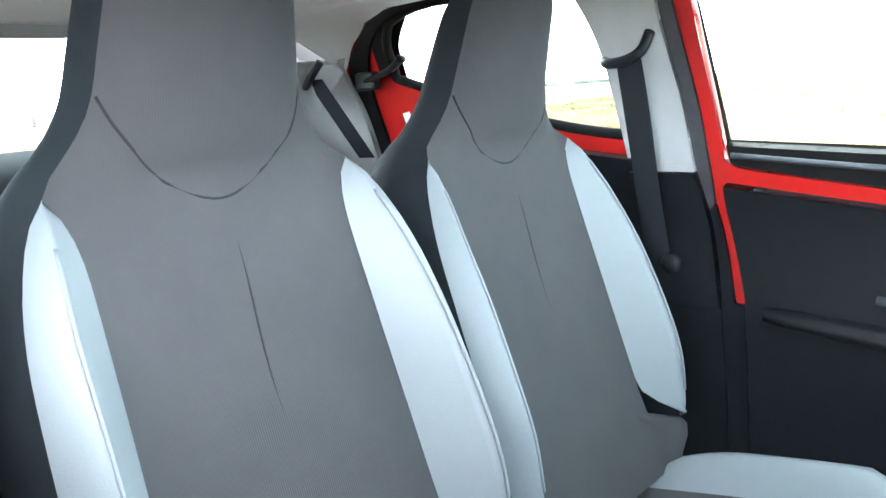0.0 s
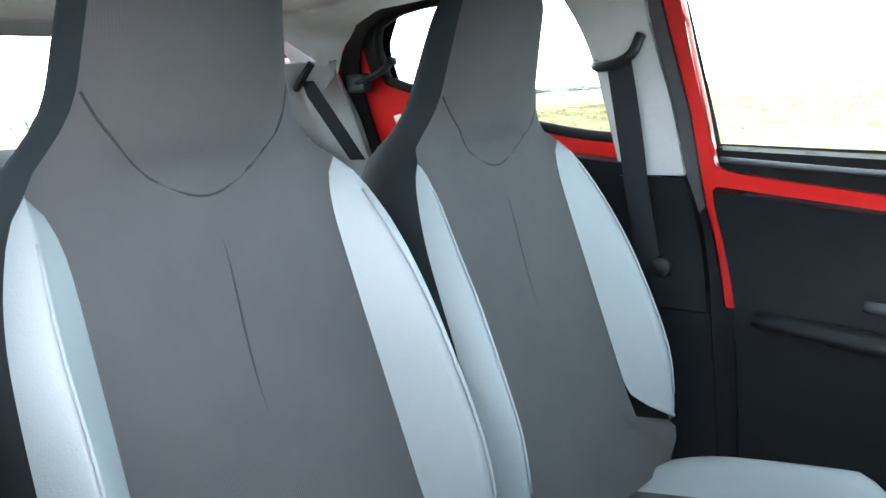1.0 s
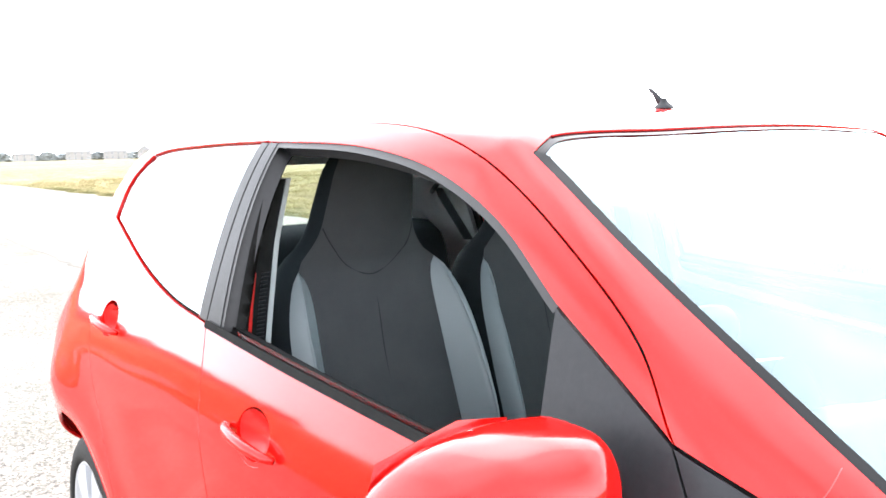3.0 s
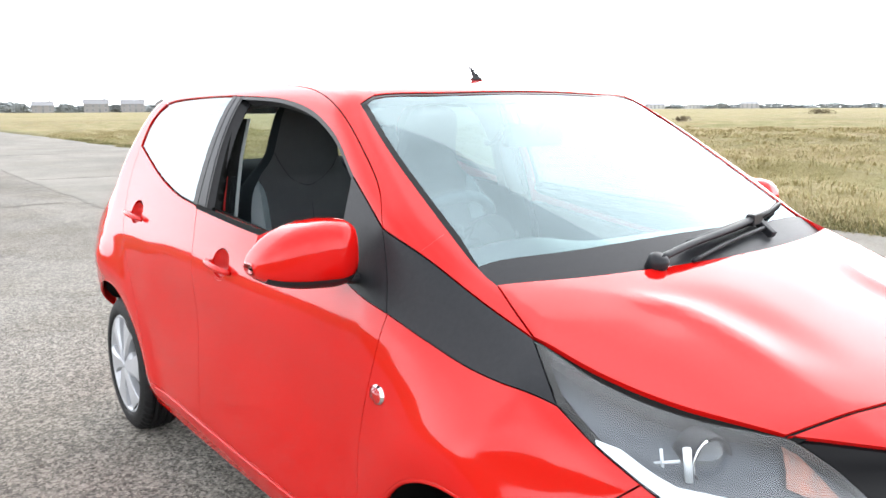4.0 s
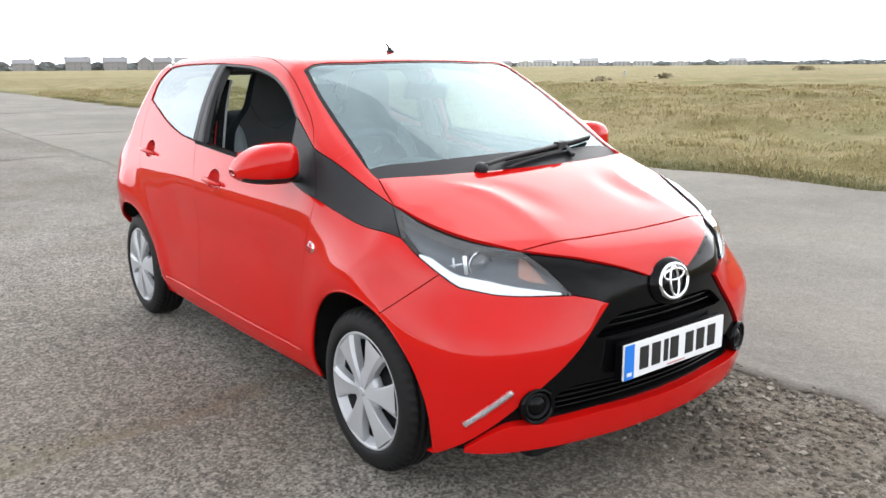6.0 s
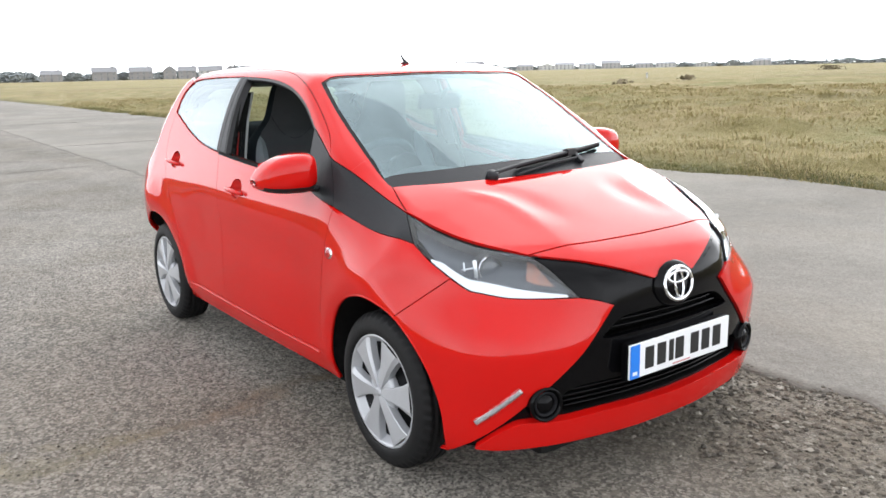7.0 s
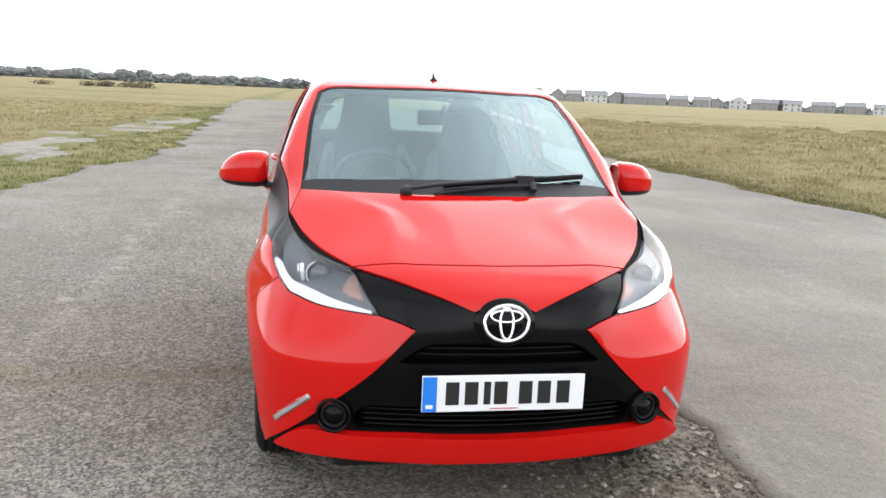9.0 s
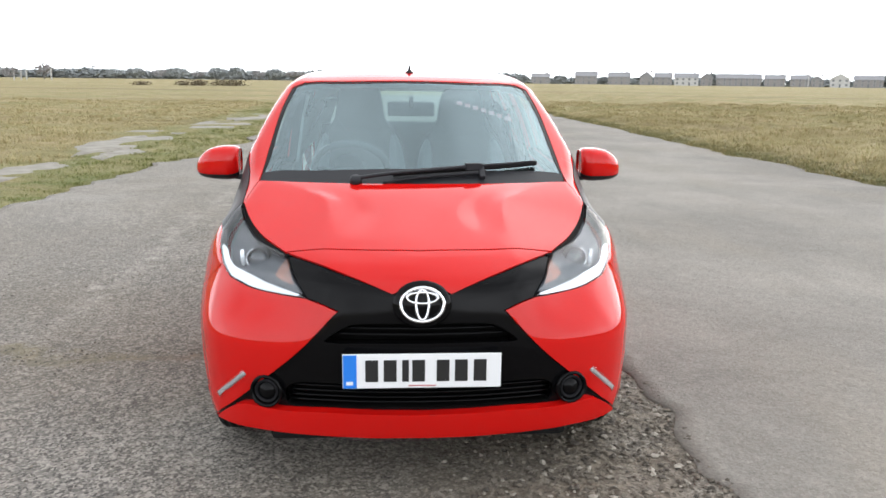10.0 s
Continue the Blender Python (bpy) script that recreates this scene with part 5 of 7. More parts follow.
card = [lining("door_card", [[(0.47, 0.845), (0.9, 0.885), (1.14, 0.912), (back, back_z)], [(back, back_z), (back - 0.001, 0.90), (low, 0.72)], [(low, 0.72), (low - 0.01, 0.33)], [(low - 0.01, 0.33), (0.50, 0.33)], [(0.50, 0.33), (0.44, 0.6), (0.47, 0.845)]], TRIM_DARK, 0.065, "dark plastic door card", sides=(side,))[0]
        for side, back, back_z, low in ((-1, 1.395, 0.949, 1.378), (1, 1.417, 0.948, 1.386))]
lining("door_frame_inner", [[(0.50, 0.872), (0.9, 0.908), (1.14, 0.945), (1.40, 0.988), (1.414, 1.0)], [(1.414, 1.0), (1.42, 1.10), (1.427, 1.20), (1.428, 1.29), (1.424, 1.34), (1.418, 1.362)], [(1.418, 1.362), (1.442, 1.362)], [(1.442, 1.362), (1.456, 1.335), (1.464, 1.29), (1.459, 1.20), (1.45, 1.10), (1.446, 0.985), (1.446, 0.914), (1.414, 0.711)], [(1.414, 0.711), (1.388, 0.711)], [(1.388, 0.711), (1.42, 0.90), (1.424, 0.951)], [(1.424, 0.951), (1.14, 0.914), (0.9, 0.887), (0.47, 0.845)], [(0.47, 0.845), (0.50, 0.872)]], RED_INNER, 0.045, "red painted inner door frame", sides=(1,))
lining("door_frame_inner", [[(1.40, 0.98), (1.43, 1.20), (1.45, 1.375)], [(1.45, 1.375), (1.475, 1.378)], [(1.475, 1.378), (1.455, 1.2), (1.425, 0.98)], [(1.425, 0.98), (1.40, 0.98)]], RUBBER, 0.045, "black inner door frame", sides=(-1,))
for side in (-1, 1):
    # dark reveal round the window opening
    line = np.vstack([e_win_arc[::2], e_win_b[::2]])
    mid = np.array([0.65, 1.05, 1.15])
    inward = (mid - line) * (0, 1, 1)
    inward /= np.linalg.norm(inward, axis=1, keepdims=True)
    a, b = snap(line - inward * 0.002, 0.006), snap(line + inward * 0.014, 0.040)
    k = len(line)
    mesh_object("window_reveal", np.vstack([a, b]) * (side, 1, 1), [(i, i + 1, k + i + 1, k + i) for i in range(k - 1)], FRAME_TRIM, doors[0 if side < 0 else 1])
lining("door_seal", [[(1.508, 1.365), (1.49, 1.25), (1.462, 1.14), (1.424, 0.998), (1.412, 0.92), (1.388, 0.735), (1.38, 0.36)], [(1.38, 0.36), (1.412, 0.36)], [(1.412, 0.36), (1.42, 0.735), (1.444, 0.92), (1.448, 1.0), (1.492, 1.14), (1.515, 1.25), (1.53, 1.365)], [(1.53, 1.365), (1.508, 1.365)]], SEAL_DAYLIT, 0.055, sides=(-1,))
lining("door_seal", [[(1.438, 1.362), (1.452, 1.335), (1.460, 1.29), (1.456, 1.20), (1.447, 1.10), (1.443, 0.985), (1.443, 0.914)], [(1.443, 0.914), (1.456, 0.90)], [(1.456, 0.90), (1.468, 0.965), (1.474, 1.12), (1.482, 1.20), (1.486, 1.285), (1.474, 1.335), (1.458, 1.362)], [(1.458, 1.362), (1.438, 1.362)]], SEAL_DAYLIT, 0.052, sides=(1,))
# lower run of the seal drawn dark: its fade into shade is painted
lining("door_seal", [[(1.443, 0.912), (1.412, 0.712)], [(1.412, 0.712), (1.378, 0.706)], [(1.378, 0.706), (1.365, 0.36)], [(1.365, 0.36), (1.43, 0.36)], [(1.43, 0.36), (1.438, 0.70), (1.456, 0.898)], [(1.456, 0.898), (1.443, 0.912)]], TRIM_DARK, 0.052, sides=(1,))
lining("belt_rubber", [[(0.52, 0.873), (0.9, 0.909), (1.14, 0.943), (1.405, 0.989)], [(1.405, 0.989), (1.41, 1.026)], [(1.41, 1.026), (1.1, 1.004), (0.9, 0.992), (0.54, 0.975)], [(0.54, 0.975), (0.52, 0.873)]], RUBBER, 0.04)
felt = project("y", spline([(0.56, 0.95), (0.9, 0.968), (1.14, 0.984), (1.40, 1.008)], 0.03), 0.05)
pipe("belt_felt", felt, 0.006, LAMP_DARK, card[1], 6, label="grey felt lip under the window glass")
lining("pillar_upper", [[(1.45, 0.977), (1.495, 1.14), (1.52, 1.27), (1.532, 1.362)], [(1.532, 1.362), (1.66, 1.362)], [(1.66, 1.362), (1.625, 1.25), (1.605, 0.98)], [(1.605, 0.98), (1.45, 0.977)]], TRIM_PALE, 0.06, "pale plastic upper pillar trim", sides=(-1,))
lining("pillar_upper", [[(1.470, 0.977), (1.475, 1.12), (1.484, 1.20), (1.488, 1.285), (1.476, 1.335), (1.460, 1.362)], [(1.460, 1.362), (1.66, 1.362)], [(1.66, 1.362), (1.625, 1.25), (1.605, 0.98)], [(1.605, 0.98), (1.470, 0.977)]], TRIM_PALE, 0.06, "pale plastic upper pillar trim", sides=(1,))
lining("pillar_lower", [[(1.418, 0.735), (1.444, 0.92), (1.45, 0.974)], [(1.45, 0.974), (1.605, 0.977)], [(1.605, 0.977), (1.61, 0.74)], [(1.61, 0.74), (1.418, 0.735)]], TRIM_DARK, 0.066, "dark plastic lower pillar trim", sides=(-1,))
lining("pillar_lower", [[(1.440, 0.70), (1.458, 0.90), (1.470, 0.974)], [(1.470, 0.974), (1.605, 0.977)], [(1.605, 0.977), (1.61, 0.705)], [(1.61, 0.705), (1.440, 0.70)]], TRIM_DARK, 0.066, "dark plastic lower pillar trim", sides=(1,))
lining("sill_cover", [[(1.405, 0.35), (1.416, 0.732)], [(1.416, 0.732), (1.61, 0.737)], [(1.61, 0.737), (1.63, 0.35)], [(1.63, 0.35), (1.405, 0.35)]], TRIM_DARK, 0.056, "dark plastic sill cover", sides=(-1,))
lining("sill_cover", [[(1.425, 0.35), (1.438, 0.697)], [(1.438, 0.697), (1.61, 0.702)], [(1.61, 0.702), (1.63, 0.35)], [(1.63, 0.35), (1.425, 0.35)]], TRIM_DARK, 0.056, "dark plastic sill cover", sides=(1,))
DR = 0.03
rw = project("y", np.vstack([flat_y(e) for e in (e_rwin_top, e_rwin_back, e_rwin_low, e_rwin_b)]), DR)
c_rw = rw.mean(0)
rw_in = flat_y(c_rw + (rw - c_rw) * np.array([1, 0.985, 0.955]))
rw_in[:, 1] = np.minimum(rw_in[:, 1], np.interp(rw_in[:, 0], [1.5, 2.0, 2.08, 2.16, 2.24], [1.358, 1.357, 1.352, 1.331, 1.27]))
rw_in = project("y", rw_in, DR)
lining("rear_frame_inner", [[(1.555, 1.05), (1.57, 1.22), (1.60, 1.370)], [(1.60, 1.370), (2.0, 1.369), (2.15, 1.353), (2.26, 1.298)], [(2.26, 1.298), (2.315, 1.12), (2.30, 0.92)], [(2.30, 0.92), (1.9, 1.0), (1.555, 1.005)], [(1.555, 1.005), (1.555, 1.05)]], RED_INNER, DR, "red painted inner frame of the rear door", holes=[rw_in])
lining("rear_door_card", [[(1.56, 1.0), (1.9, 1.025), (2.20, 0.955)], [(2.20, 0.955), (2.12, 0.70), (1.99, 0.45)], [(1.99, 0.45), (1.60, 0.40)], [(1.60, 0.40), (1.56, 1.0)]], TRIM_DARK, 0.065, "dark plastic rear door card")
lining("rear_pillar_trim", [[(2.328, 0.80), (2.338, 1.02), (2.334, 1.225), (2.31, 1.262)], [(2.31, 1.262), (2.40, 1.262)], [(2.40, 1.262), (2.47, 1.13), (2.56, 0.95), (2.60, 0.70)], [(2.60, 0.70), (2.328, 0.80)]], TRIM_PALE, 0.055, "pale plastic rear pillar trim")
lining("opening_seal", [[(2.29, 0.90), (2.30, 1.02), (2.295, 1.20), (2.245, 1.285), (2.19, 1.322), (2.10, 1.346), (1.97, 1.355), (1.66, 1.357)], [(1.66, 1.357), (1.66, 1.367)], [(1.66, 1.367), (1.97, 1.366), (2.10, 1.359), (2.21, 1.337), (2.285, 1.292), (2.338, 1.225), (2.342, 1.02), (2.33, 0.90)], [(2.33, 0.90), (2.29, 0.90)]], RUBBER, 0.04)
for side in (-1, 1):
    ring = rw_in[::2] * (side, 1, 1)
    pipe("window_rubber", ring, 0.012, RUBBER, car, 6, True)
    back = rw_in[(rw_in[:, 2] > 1.215) & (rw_in[:, 1] > 1.64)]
    back = back[np.argsort(np.arctan2(back[:, 2] - c_rw[2], back[:, 1] - c_rw[1]))]
    away = (back - c_rw) * (0, 1, 1)
    away /= np.linalg.norm(away, axis=1, keepdims=True)
    wide = project("y", flat_y(back + away * np.interp(back[:, 1], [1.7, 2.0, 2.2], [0.004, 0.008, 0.045])[:, None]), DR + 0.006)
    near = project("y", flat_y(back), DR + 0.006)
    k = len(back)
    mesh_object("window_gasket", np.vstack([near, wide]) * (side, 1, 1), [(i, i + 1, k + i + 1, k + i) for i in range(k - 1)], RUBBER, car)
    lat = project("y", np.array([(2.165, 1.225)]), 0.05)[0] * (side, 1, 1)
    lv, lf = tube([Vector(lat) + Vector((0, 0.13, -0.022)), Vector(lat) + Vector((-side * 0.02, 0.06, -0.012)), Vector(lat) + Vector((-side * 0.035, 0.0, 0.0)), Vector(lat) + Vector((-side * 0.03, -0.03, 0.02))], 0.012, 8, flat=0.6)
    catch = mesh_object("window_catch", lv, lf, TRIM_DARK, car, "dark plastic catch of the hinged rear window")
    bv, bf = lathe([(-0.012, 0.0), (-0.008, 0.010), (0.008, 0.010), (0.012, 0.0)], 12)
    mesh_object("catch_knob", [Vector(p) + Vector(lat) + Vector((-side * 0.03, -0.032, 0.022)) for p in bv], bf, TRIM_DARK, catch)
    box("catch_foot", -0.015, 0.015, -0.03, 0.03, -0.022, 0.022, TRIM_DARK, catch, 0.006, m=Matrix.Translation(Vector(lat) + Vector((0, 0.115, -0.02))))
# pale label on the inner frame behind the front passenger's seat
for y0 in (2.168, 2.200):
    q = project("y", np.array([(y0, 1.125), (y0 + 0.026, 1.12), (y0 + 0.02, 1.055), (y0 - 0.006, 1.06)]), DR + 0.003)
    mesh_object("paper_label", q, [(0, 1, 2, 3)], STICKER, car, "small white paper label")

rows = []
for y, z in ((2.30, 1.362), (2.36, 1.350), (2.42, 1.338)):
    rows.append([(x, y - 0.16 * (abs(x) / 0.7) ** 2.5, z - 0.05 * x * x) for x in np.linspace(-0.46, 0.46, 25)])
REAR_HEADER = rows
roof_line = [(0, 0.74), (0.28, 0.76), (0.49, 0.80)], [(0.49, 0.80), (0.515, 1.0), (0.52, 1.5), (0.515, 2.0), (0.48, 2.24)], [(0.48, 2.24), (0.3, 2.33), (0, 2.355)]
half = np.vstack([project("t", spline(p, 0.03)[:: 1], 0.04, "cabin") for p in roof_line])
rl = panel_shape([half[1:-1]], "t", depth=0.04, top="cabin", both=True, spacing=0.06, thick=0.0, gap=0.0)
sheet("roof_lining", (rl[0], [q[::-1] for q in rl[1]], -rl[2]), LINING, car, label="pale grey cloth roof lining")
for side in (-1, 1):
    # trim in the upper corner beside the tailgate
    top = spline([(0.34, 2.335, 1.356), (0.46, 2.333, 1.337), (0.54, 2.33, 1.292), (0.592, 2.33, 1.23)], 0.02)
    low = spline([(0.34, 2.385, 1.335), (0.44, 2.375, 1.312), (0.50, 2.375, 1.26), (0.56, 2.40, 1.14)], 0.02)
    pick = [np.stack([np.interp(np.linspace(0, 1, 16), np.linspace(0, 1, len(e)), np.asarray(e)[:, k]) for k in range(3)], -1) for e in (top, low)]
    mesh_object("corner_trim", np.vstack(pick) * (side, 1, 1), [(i, i + 1, 17 + i, 16 + i) for i in range(15)], TRIM_PALE, car)
loft("rear_header", REAR_HEADER, LINING, car, "pale cloth header over the tailgate")
for side in (-1, 1):
    # rail between roof lining and the door openings, and pillar covers
    a = project("t", np.array([(x * 1.0, y) for x, y in spline([(0.44, 0.80), (0.465, 1.0), (0.465, 1.5), (0.435, 2.0), (0.37, 2.24), (0.32, 2.34)], 0.02)]), 0.05, "cabin")
    b = snap(a + np.array([1, 0, 0]) * np.interp(a[:, 1], [1.9, 2.24], [0.08, 0.13])[:, None] - (0, 0, 0.006), 0.05)
    c = project("y", np.stack([a[:, 1], np.interp(a[:, 1], [0.8, 0.9, 1.13, 1.45, 1.97, 2.10, 2.21, 2.285, 2.34], [1.30, 1.34, 1.364, 1.367, 1.366, 1.358, 1.336, 1.291, 1.228])], -1), 0.045)
    k = len(a)
    f = [(r * k + i, r * k + i + 1, r * k + k + i + 1, r * k + k + i) for r in (0, 1) for i in range(k - 1)]
    mesh_object("roof_rail_lining", np.vstack([a, b, c]) * (side, 1, 1), f, LINING, car)
    a = snap(e_ws_side[::2], 0.02) - (0.01, 0, 0)
    b = snap(e_ws_side[::2] + (0.045, 0.045, -0.02), 0.035)
    k = len(a)
    mesh_object("pillar_cover", np.vstack([a, b]) * (side, 1, 1), [(i, i + 1, k + i + 1, k + i) for i in range(k - 1)], TRIM_PALE, car)

    # edge of the upper pillar trim beside the open window
    if side < 0:
        zs_edge = np.linspace(0.93, 1.31, 16)
        xs_edge = np.interp(zs_edge, (0.93, 1.05, 1.18, 1.235, 1.31), (0.628, 0.612, 0.592, 0.578, 0.558))
        rim_a = np.stack([xs_edge, np.full(16, 1.462), zs_edge], -1)
        outer = project("y", np.stack([np.full(16, 1.445), zs_edge], -1), 0.03)
        for name, p, q, mat in (("pillar_seal", outer, rim_a + (0.001, 0, 0), RUBBER), ("pillar_edge", rim_a, rim_a + (-0.014, 0.006, 0), TRIM_PALE), ("pillar_return", rim_a + (-0.014, 0.006, 0), rim_a + (-0.012, 0.06, 0), TRIM_PALE)):
            mesh_object(name, np.vstack([p, q]) * (side, 1, 1), [(i, i + 1, 16 + i + 1, 16 + i) for i in range(15)], mat, car)
        for z in np.linspace(0.95, 1.12, 22):
            x0 = float(np.interp(z, (0.93, 1.05, 1.18), (0.636, 0.620, 0.600)))
            box("seal_rib", -x0 - 0.018, -x0, 1.452, 1.456, z - 0.0022, z + 0.0022, STEEL, car, 0.0)
        zj = np.linspace(0.962, 1.125, 8)
        xj = np.interp(zj, (0.93, 1.05, 1.18), (0.668, 0.654, 0.634))
        strip = np.vstack([np.stack([xj + 0.011 * np.linspace(1, 0.2, 8), np.full(8, 1.444), zj], -1), np.stack([xj, np.full(8, 1.446), zj], -1)])
        mesh_object("jamb_strip", strip * (side, 1, 1), [(i, i + 1, 8 + i + 1, 8 + i) for i in range(7)], RED_INNER, car, "red strip of the door jamb")
    # front belt: webbing from a loop on the pillar to the reel below
    top = Vector(project("y", np.array([(1.55, 1.197)]), 0.075)[0]) * 1.0
    low = Vector(project("y", np.array([(1.54, 0.79)]), 0.085)[0])
    belt = holder("seat_belt", car, "black seat belt hanging from its pillar loop")
    n = 14
    rows = []
    for i in range(n):
        t = i / (n - 1)
        p = top.lerp(low, t)
        w = 0.026
        rows.append([((p.x - 0.012 + 0.003 * math.sin(t * 7)) * side, p.y - w + 0.01 * t, p.z), ((p.x - 0.018) * side, p.y + 0.01 * t, p.z), ((p.x - 0.012) * side, p.y + w + 0.01 * t, p.z)])
    loft("webbing", rows, BELT, belt)
    lp = [top + Vector((-0.012, -0.045, 0.045)), top + Vector((-0.03, -0.035, 0.012)), top + Vector((-0.03, 0.0, -0.003)), top + Vector((-0.028, 0.035, -0.005)), top + Vector((-0.012, 0.05, 0.0))]
    pv, pf = tube(spline([tuple(p) for p in lp], 0.01), 0.010, 8)
    mesh_object("belt_loop", [Vector((p.x * side, p.y, p.z)) for p in pv], pf, TRIM_DARK, belt)
    lv, lf = lathe([(-0.01, 0.0), (-0.01, 0.02), (0.0, 0.022), (0.008, 0.018), (0.008, 0.0)], 20)
    mesh_object("belt_stop", [Vector(((low.x - 0.022 - p[0]) * side, low.y + p[1] - 0.02, low.z + 0.005 + p[2])) for p in lv], lf, TRIM_DARK, belt)
    # rear belt
    rt = Vector(snap([(0.57, 2.42, 1.265)], 0.07)[0])
    rb = Vector(snap([(0.62, 2.335, 1.00)], 0.08)[0])
    rbelt = holder("rear_belt", car, "black rear seat belt on the pillar trim")
    rows = [[((rt.lerp(rb, t).x - 0.01) * side, rt.lerp(rb, t).y - 0.024, rt.lerp(rb, t).z), ((rt.lerp(rb, t).x - 0.02) * side, rt.lerp(rb, t).y + 0.024, rt.lerp(rb, t).z)] for t in np.linspace(0, 1, 6)]
    loft("webbing", rows, BELT, rbelt)
    pv, pf = tube([rt + Vector((-0.02, -0.035, 0.04)), rt + Vector((-0.03, -0.005, 0.005)), rt + Vector((-0.012, 0.04, -0.015))], 0.010, 8)
    mesh_object("belt_loop", [Vector((p.x * side, p.y, p.z)) for p in pv], pf, TRIM_DARK, rbelt)
    # door pull, armrest and grab moulding on the front door card
    arm0 = project("y", np.array([(y, 0.685 + 0.09 * (y - 1.1)) for y in np.linspace(0.62, 1.34, 16)]), 0.07)
    pv, pf = tube(arm0 - (0.012, 0, 0), 0.04, 10, taper=[0.5 + 0.5 * math.sin(math.pi * min(1, (i + 1) / 6)) ** 0.5 if i < 6 else 1.0 - 0.4 * ((i - 6) / 9) ** 2 for i in range(16)], flat=0.55)
    mesh_object("armrest", np.array([tuple(p) for p in pv]) * (side, 1, 1), pf, TRIM_DARK, card[0 if side < 0 else 1])
    hp = project("y", np.array([(1.02, 0.738), (1.06, 0.745), (1.11, 0.751), (1.15, 0.755)]), 0.092)
    pv, pf = tube(hp, 0.011, 8)
    mesh_object("door_lever", np.array([tuple(p) for p in pv]) * (side, 1, 1), pf, LAMP_DARK, card[0 if side < 0 else 1], "grey inner door lever")

# rear bench
bench = holder("rear_bench", car, "dark cloth rear bench with a high straight back")
rows = []
for z in np.linspace(0.48, 1.115, 16):
    rows.append([(x, 2.20 + 0.30 * (z - 0.5) + 0.02 * math.cos(x * 11) * (z - 0.48) + (0.08 * ((z - 1.045) / 0.07) ** 2 if z > 1.045 else 0), z - 0.02 * (abs(x) / 0.55) ** 4) for x in np.linspace(-0.56, 0.56, 29)])
rows.append([(x, y + 0.12, z - 0.02) for x, y, z in rows[-1]])
rows.append([(x, y + 0.02, z - 0.5) for x, y, z in rows[-1]])
loft("rear_backrest", rows, FABRIC_SIDE, bench)
rows = [[(x, y, 0.50 - 0.02 * math.cos(x * 11) + 0.04 * (2.2 - y) / 0.45 - (0.09 * ((1.84 - y) / 0.09) ** 2 if y < 1.84 else 0)) for x in np.linspace(-0.56, 0.56, 29)] for y in np.linspace(1.75, 2.25, 14)]
loft("rear_cushion", rows, FABRIC_SIDE, bench)
box("load_cover", -0.52, 0.52, 2.42, 2.62, 0.94, 0.955, TRIM_DARK, car, 0.005)
box("cabin_floor", -0.66, 0.66, 0.30, 2.6, 0.25, 0.30, TRIM_DARK, car, 0.02)
box("tunnel", -0.10, 0.10, 0.55, 1.7, 0.28, 0.40, TRIM_DARK, car, 0.04)

# dashboard, wheel and instruments
rows = []
for x in np.linspace(-0.63, 0.63, 33):
    hump = 0.035 * math.exp(-(((x + SEAT_X) / 0.16) ** 2))
    bow = 0.06 * (1 - (x / 0.63) ** 2)
    prof = [(0.16 - bow * 0.8, 0.975), (0.28, 0.985 + hump * 0.3), (0.40, 0.98 + hump), (0.485, 0.96 + hump), (0.515, 0.925), (0.50, 0.85), (0.47, 0.74), (0.44, 0.60), (0.36, 0.52)]
    rows.append([(x, y + 0.03 * (abs(x) / 0.63) ** 3, z - 0.015 * (abs(x) / 0.63) ** 4) for y, z in prof])
dash = loft("dashboard", rows, TRIM_DARK, car, "dark grey plastic dashboard")
bm = bmesh.new()
add_box(bm, -0.11, 0.11, 0.44, 0.52, 0.58, 0.92, 0.03)
part("centre_console", bm, GLOSS_BLACK, dash)
for s in (-1, 1):
    lv, lf = lathe([(0.0, 0.05), (0.01, 0.046), (0.012, 0.038), (0.004, 0.034), (0.004, 0.0)], 24)
    m = Matrix.Translation((s * 0.54, 0.515, 0.89)) @ Matrix.Rotation(radians(90), 4, "Z")
    mesh_object("air_vent", [m @ Vector(p) for p in lv], lf, SATIN_BLACK, dash)
m_wheel = Matrix.Translation((-SEAT_X, 0.775, 0.965)) @ Matrix.Rotation(radians(41), 4, "X")
steer = holder("steering_wheel", car, "dark leather steering wheel with pale lower spoke")
rim = [m_wheel @ Vector((0.178 * math.cos(t), 0, 0.178 * math.sin(t))) for t in np.linspace(0, 2 * math.pi, 64, endpoint=False)]
pipe("wheel_rim", rim, 0.0175, WHEEL_LEATHER, steer, 10, True)
bm = bmesh.new()
add_box(bm, -0.075, 0.075, -0.05, 0.012, -0.055, 0.055, 0.025, m_wheel)
part("wheel_hub", bm, TRIM_DARK, steer)
for a, mt in ((0, SATIN_BLACK), (180, SATIN_BLACK), (270, SILVER)):
    d = Vector((math.cos(radians(a)), 0, math.sin(radians(a))))
    pipe("spoke", [m_wheel @ (d * 0.05 + Vector((0, -0.02, 0))), m_wheel @ (d * 0.11 + Vector((0, -0.012, 0))), m_wheel @ (d * 0.175)], 0.02, mt, steer, 8, flat=0.5, up=tuple(m_wheel.to_3x3() @ Vector((0, 1, 0))))
pipe("column", [m_wheel @ Vector((0, -0.03, 0)), m_wheel @ Vector((0, -0.26, 0))], 0.05, TRIM_DARK, steer, 12)
gauge, gf = lathe([(-0.06, 0.062), (0.0, 0.068), (0.012, 0.064), (0.0, 0.056), (0.0, 0.0)], 28)
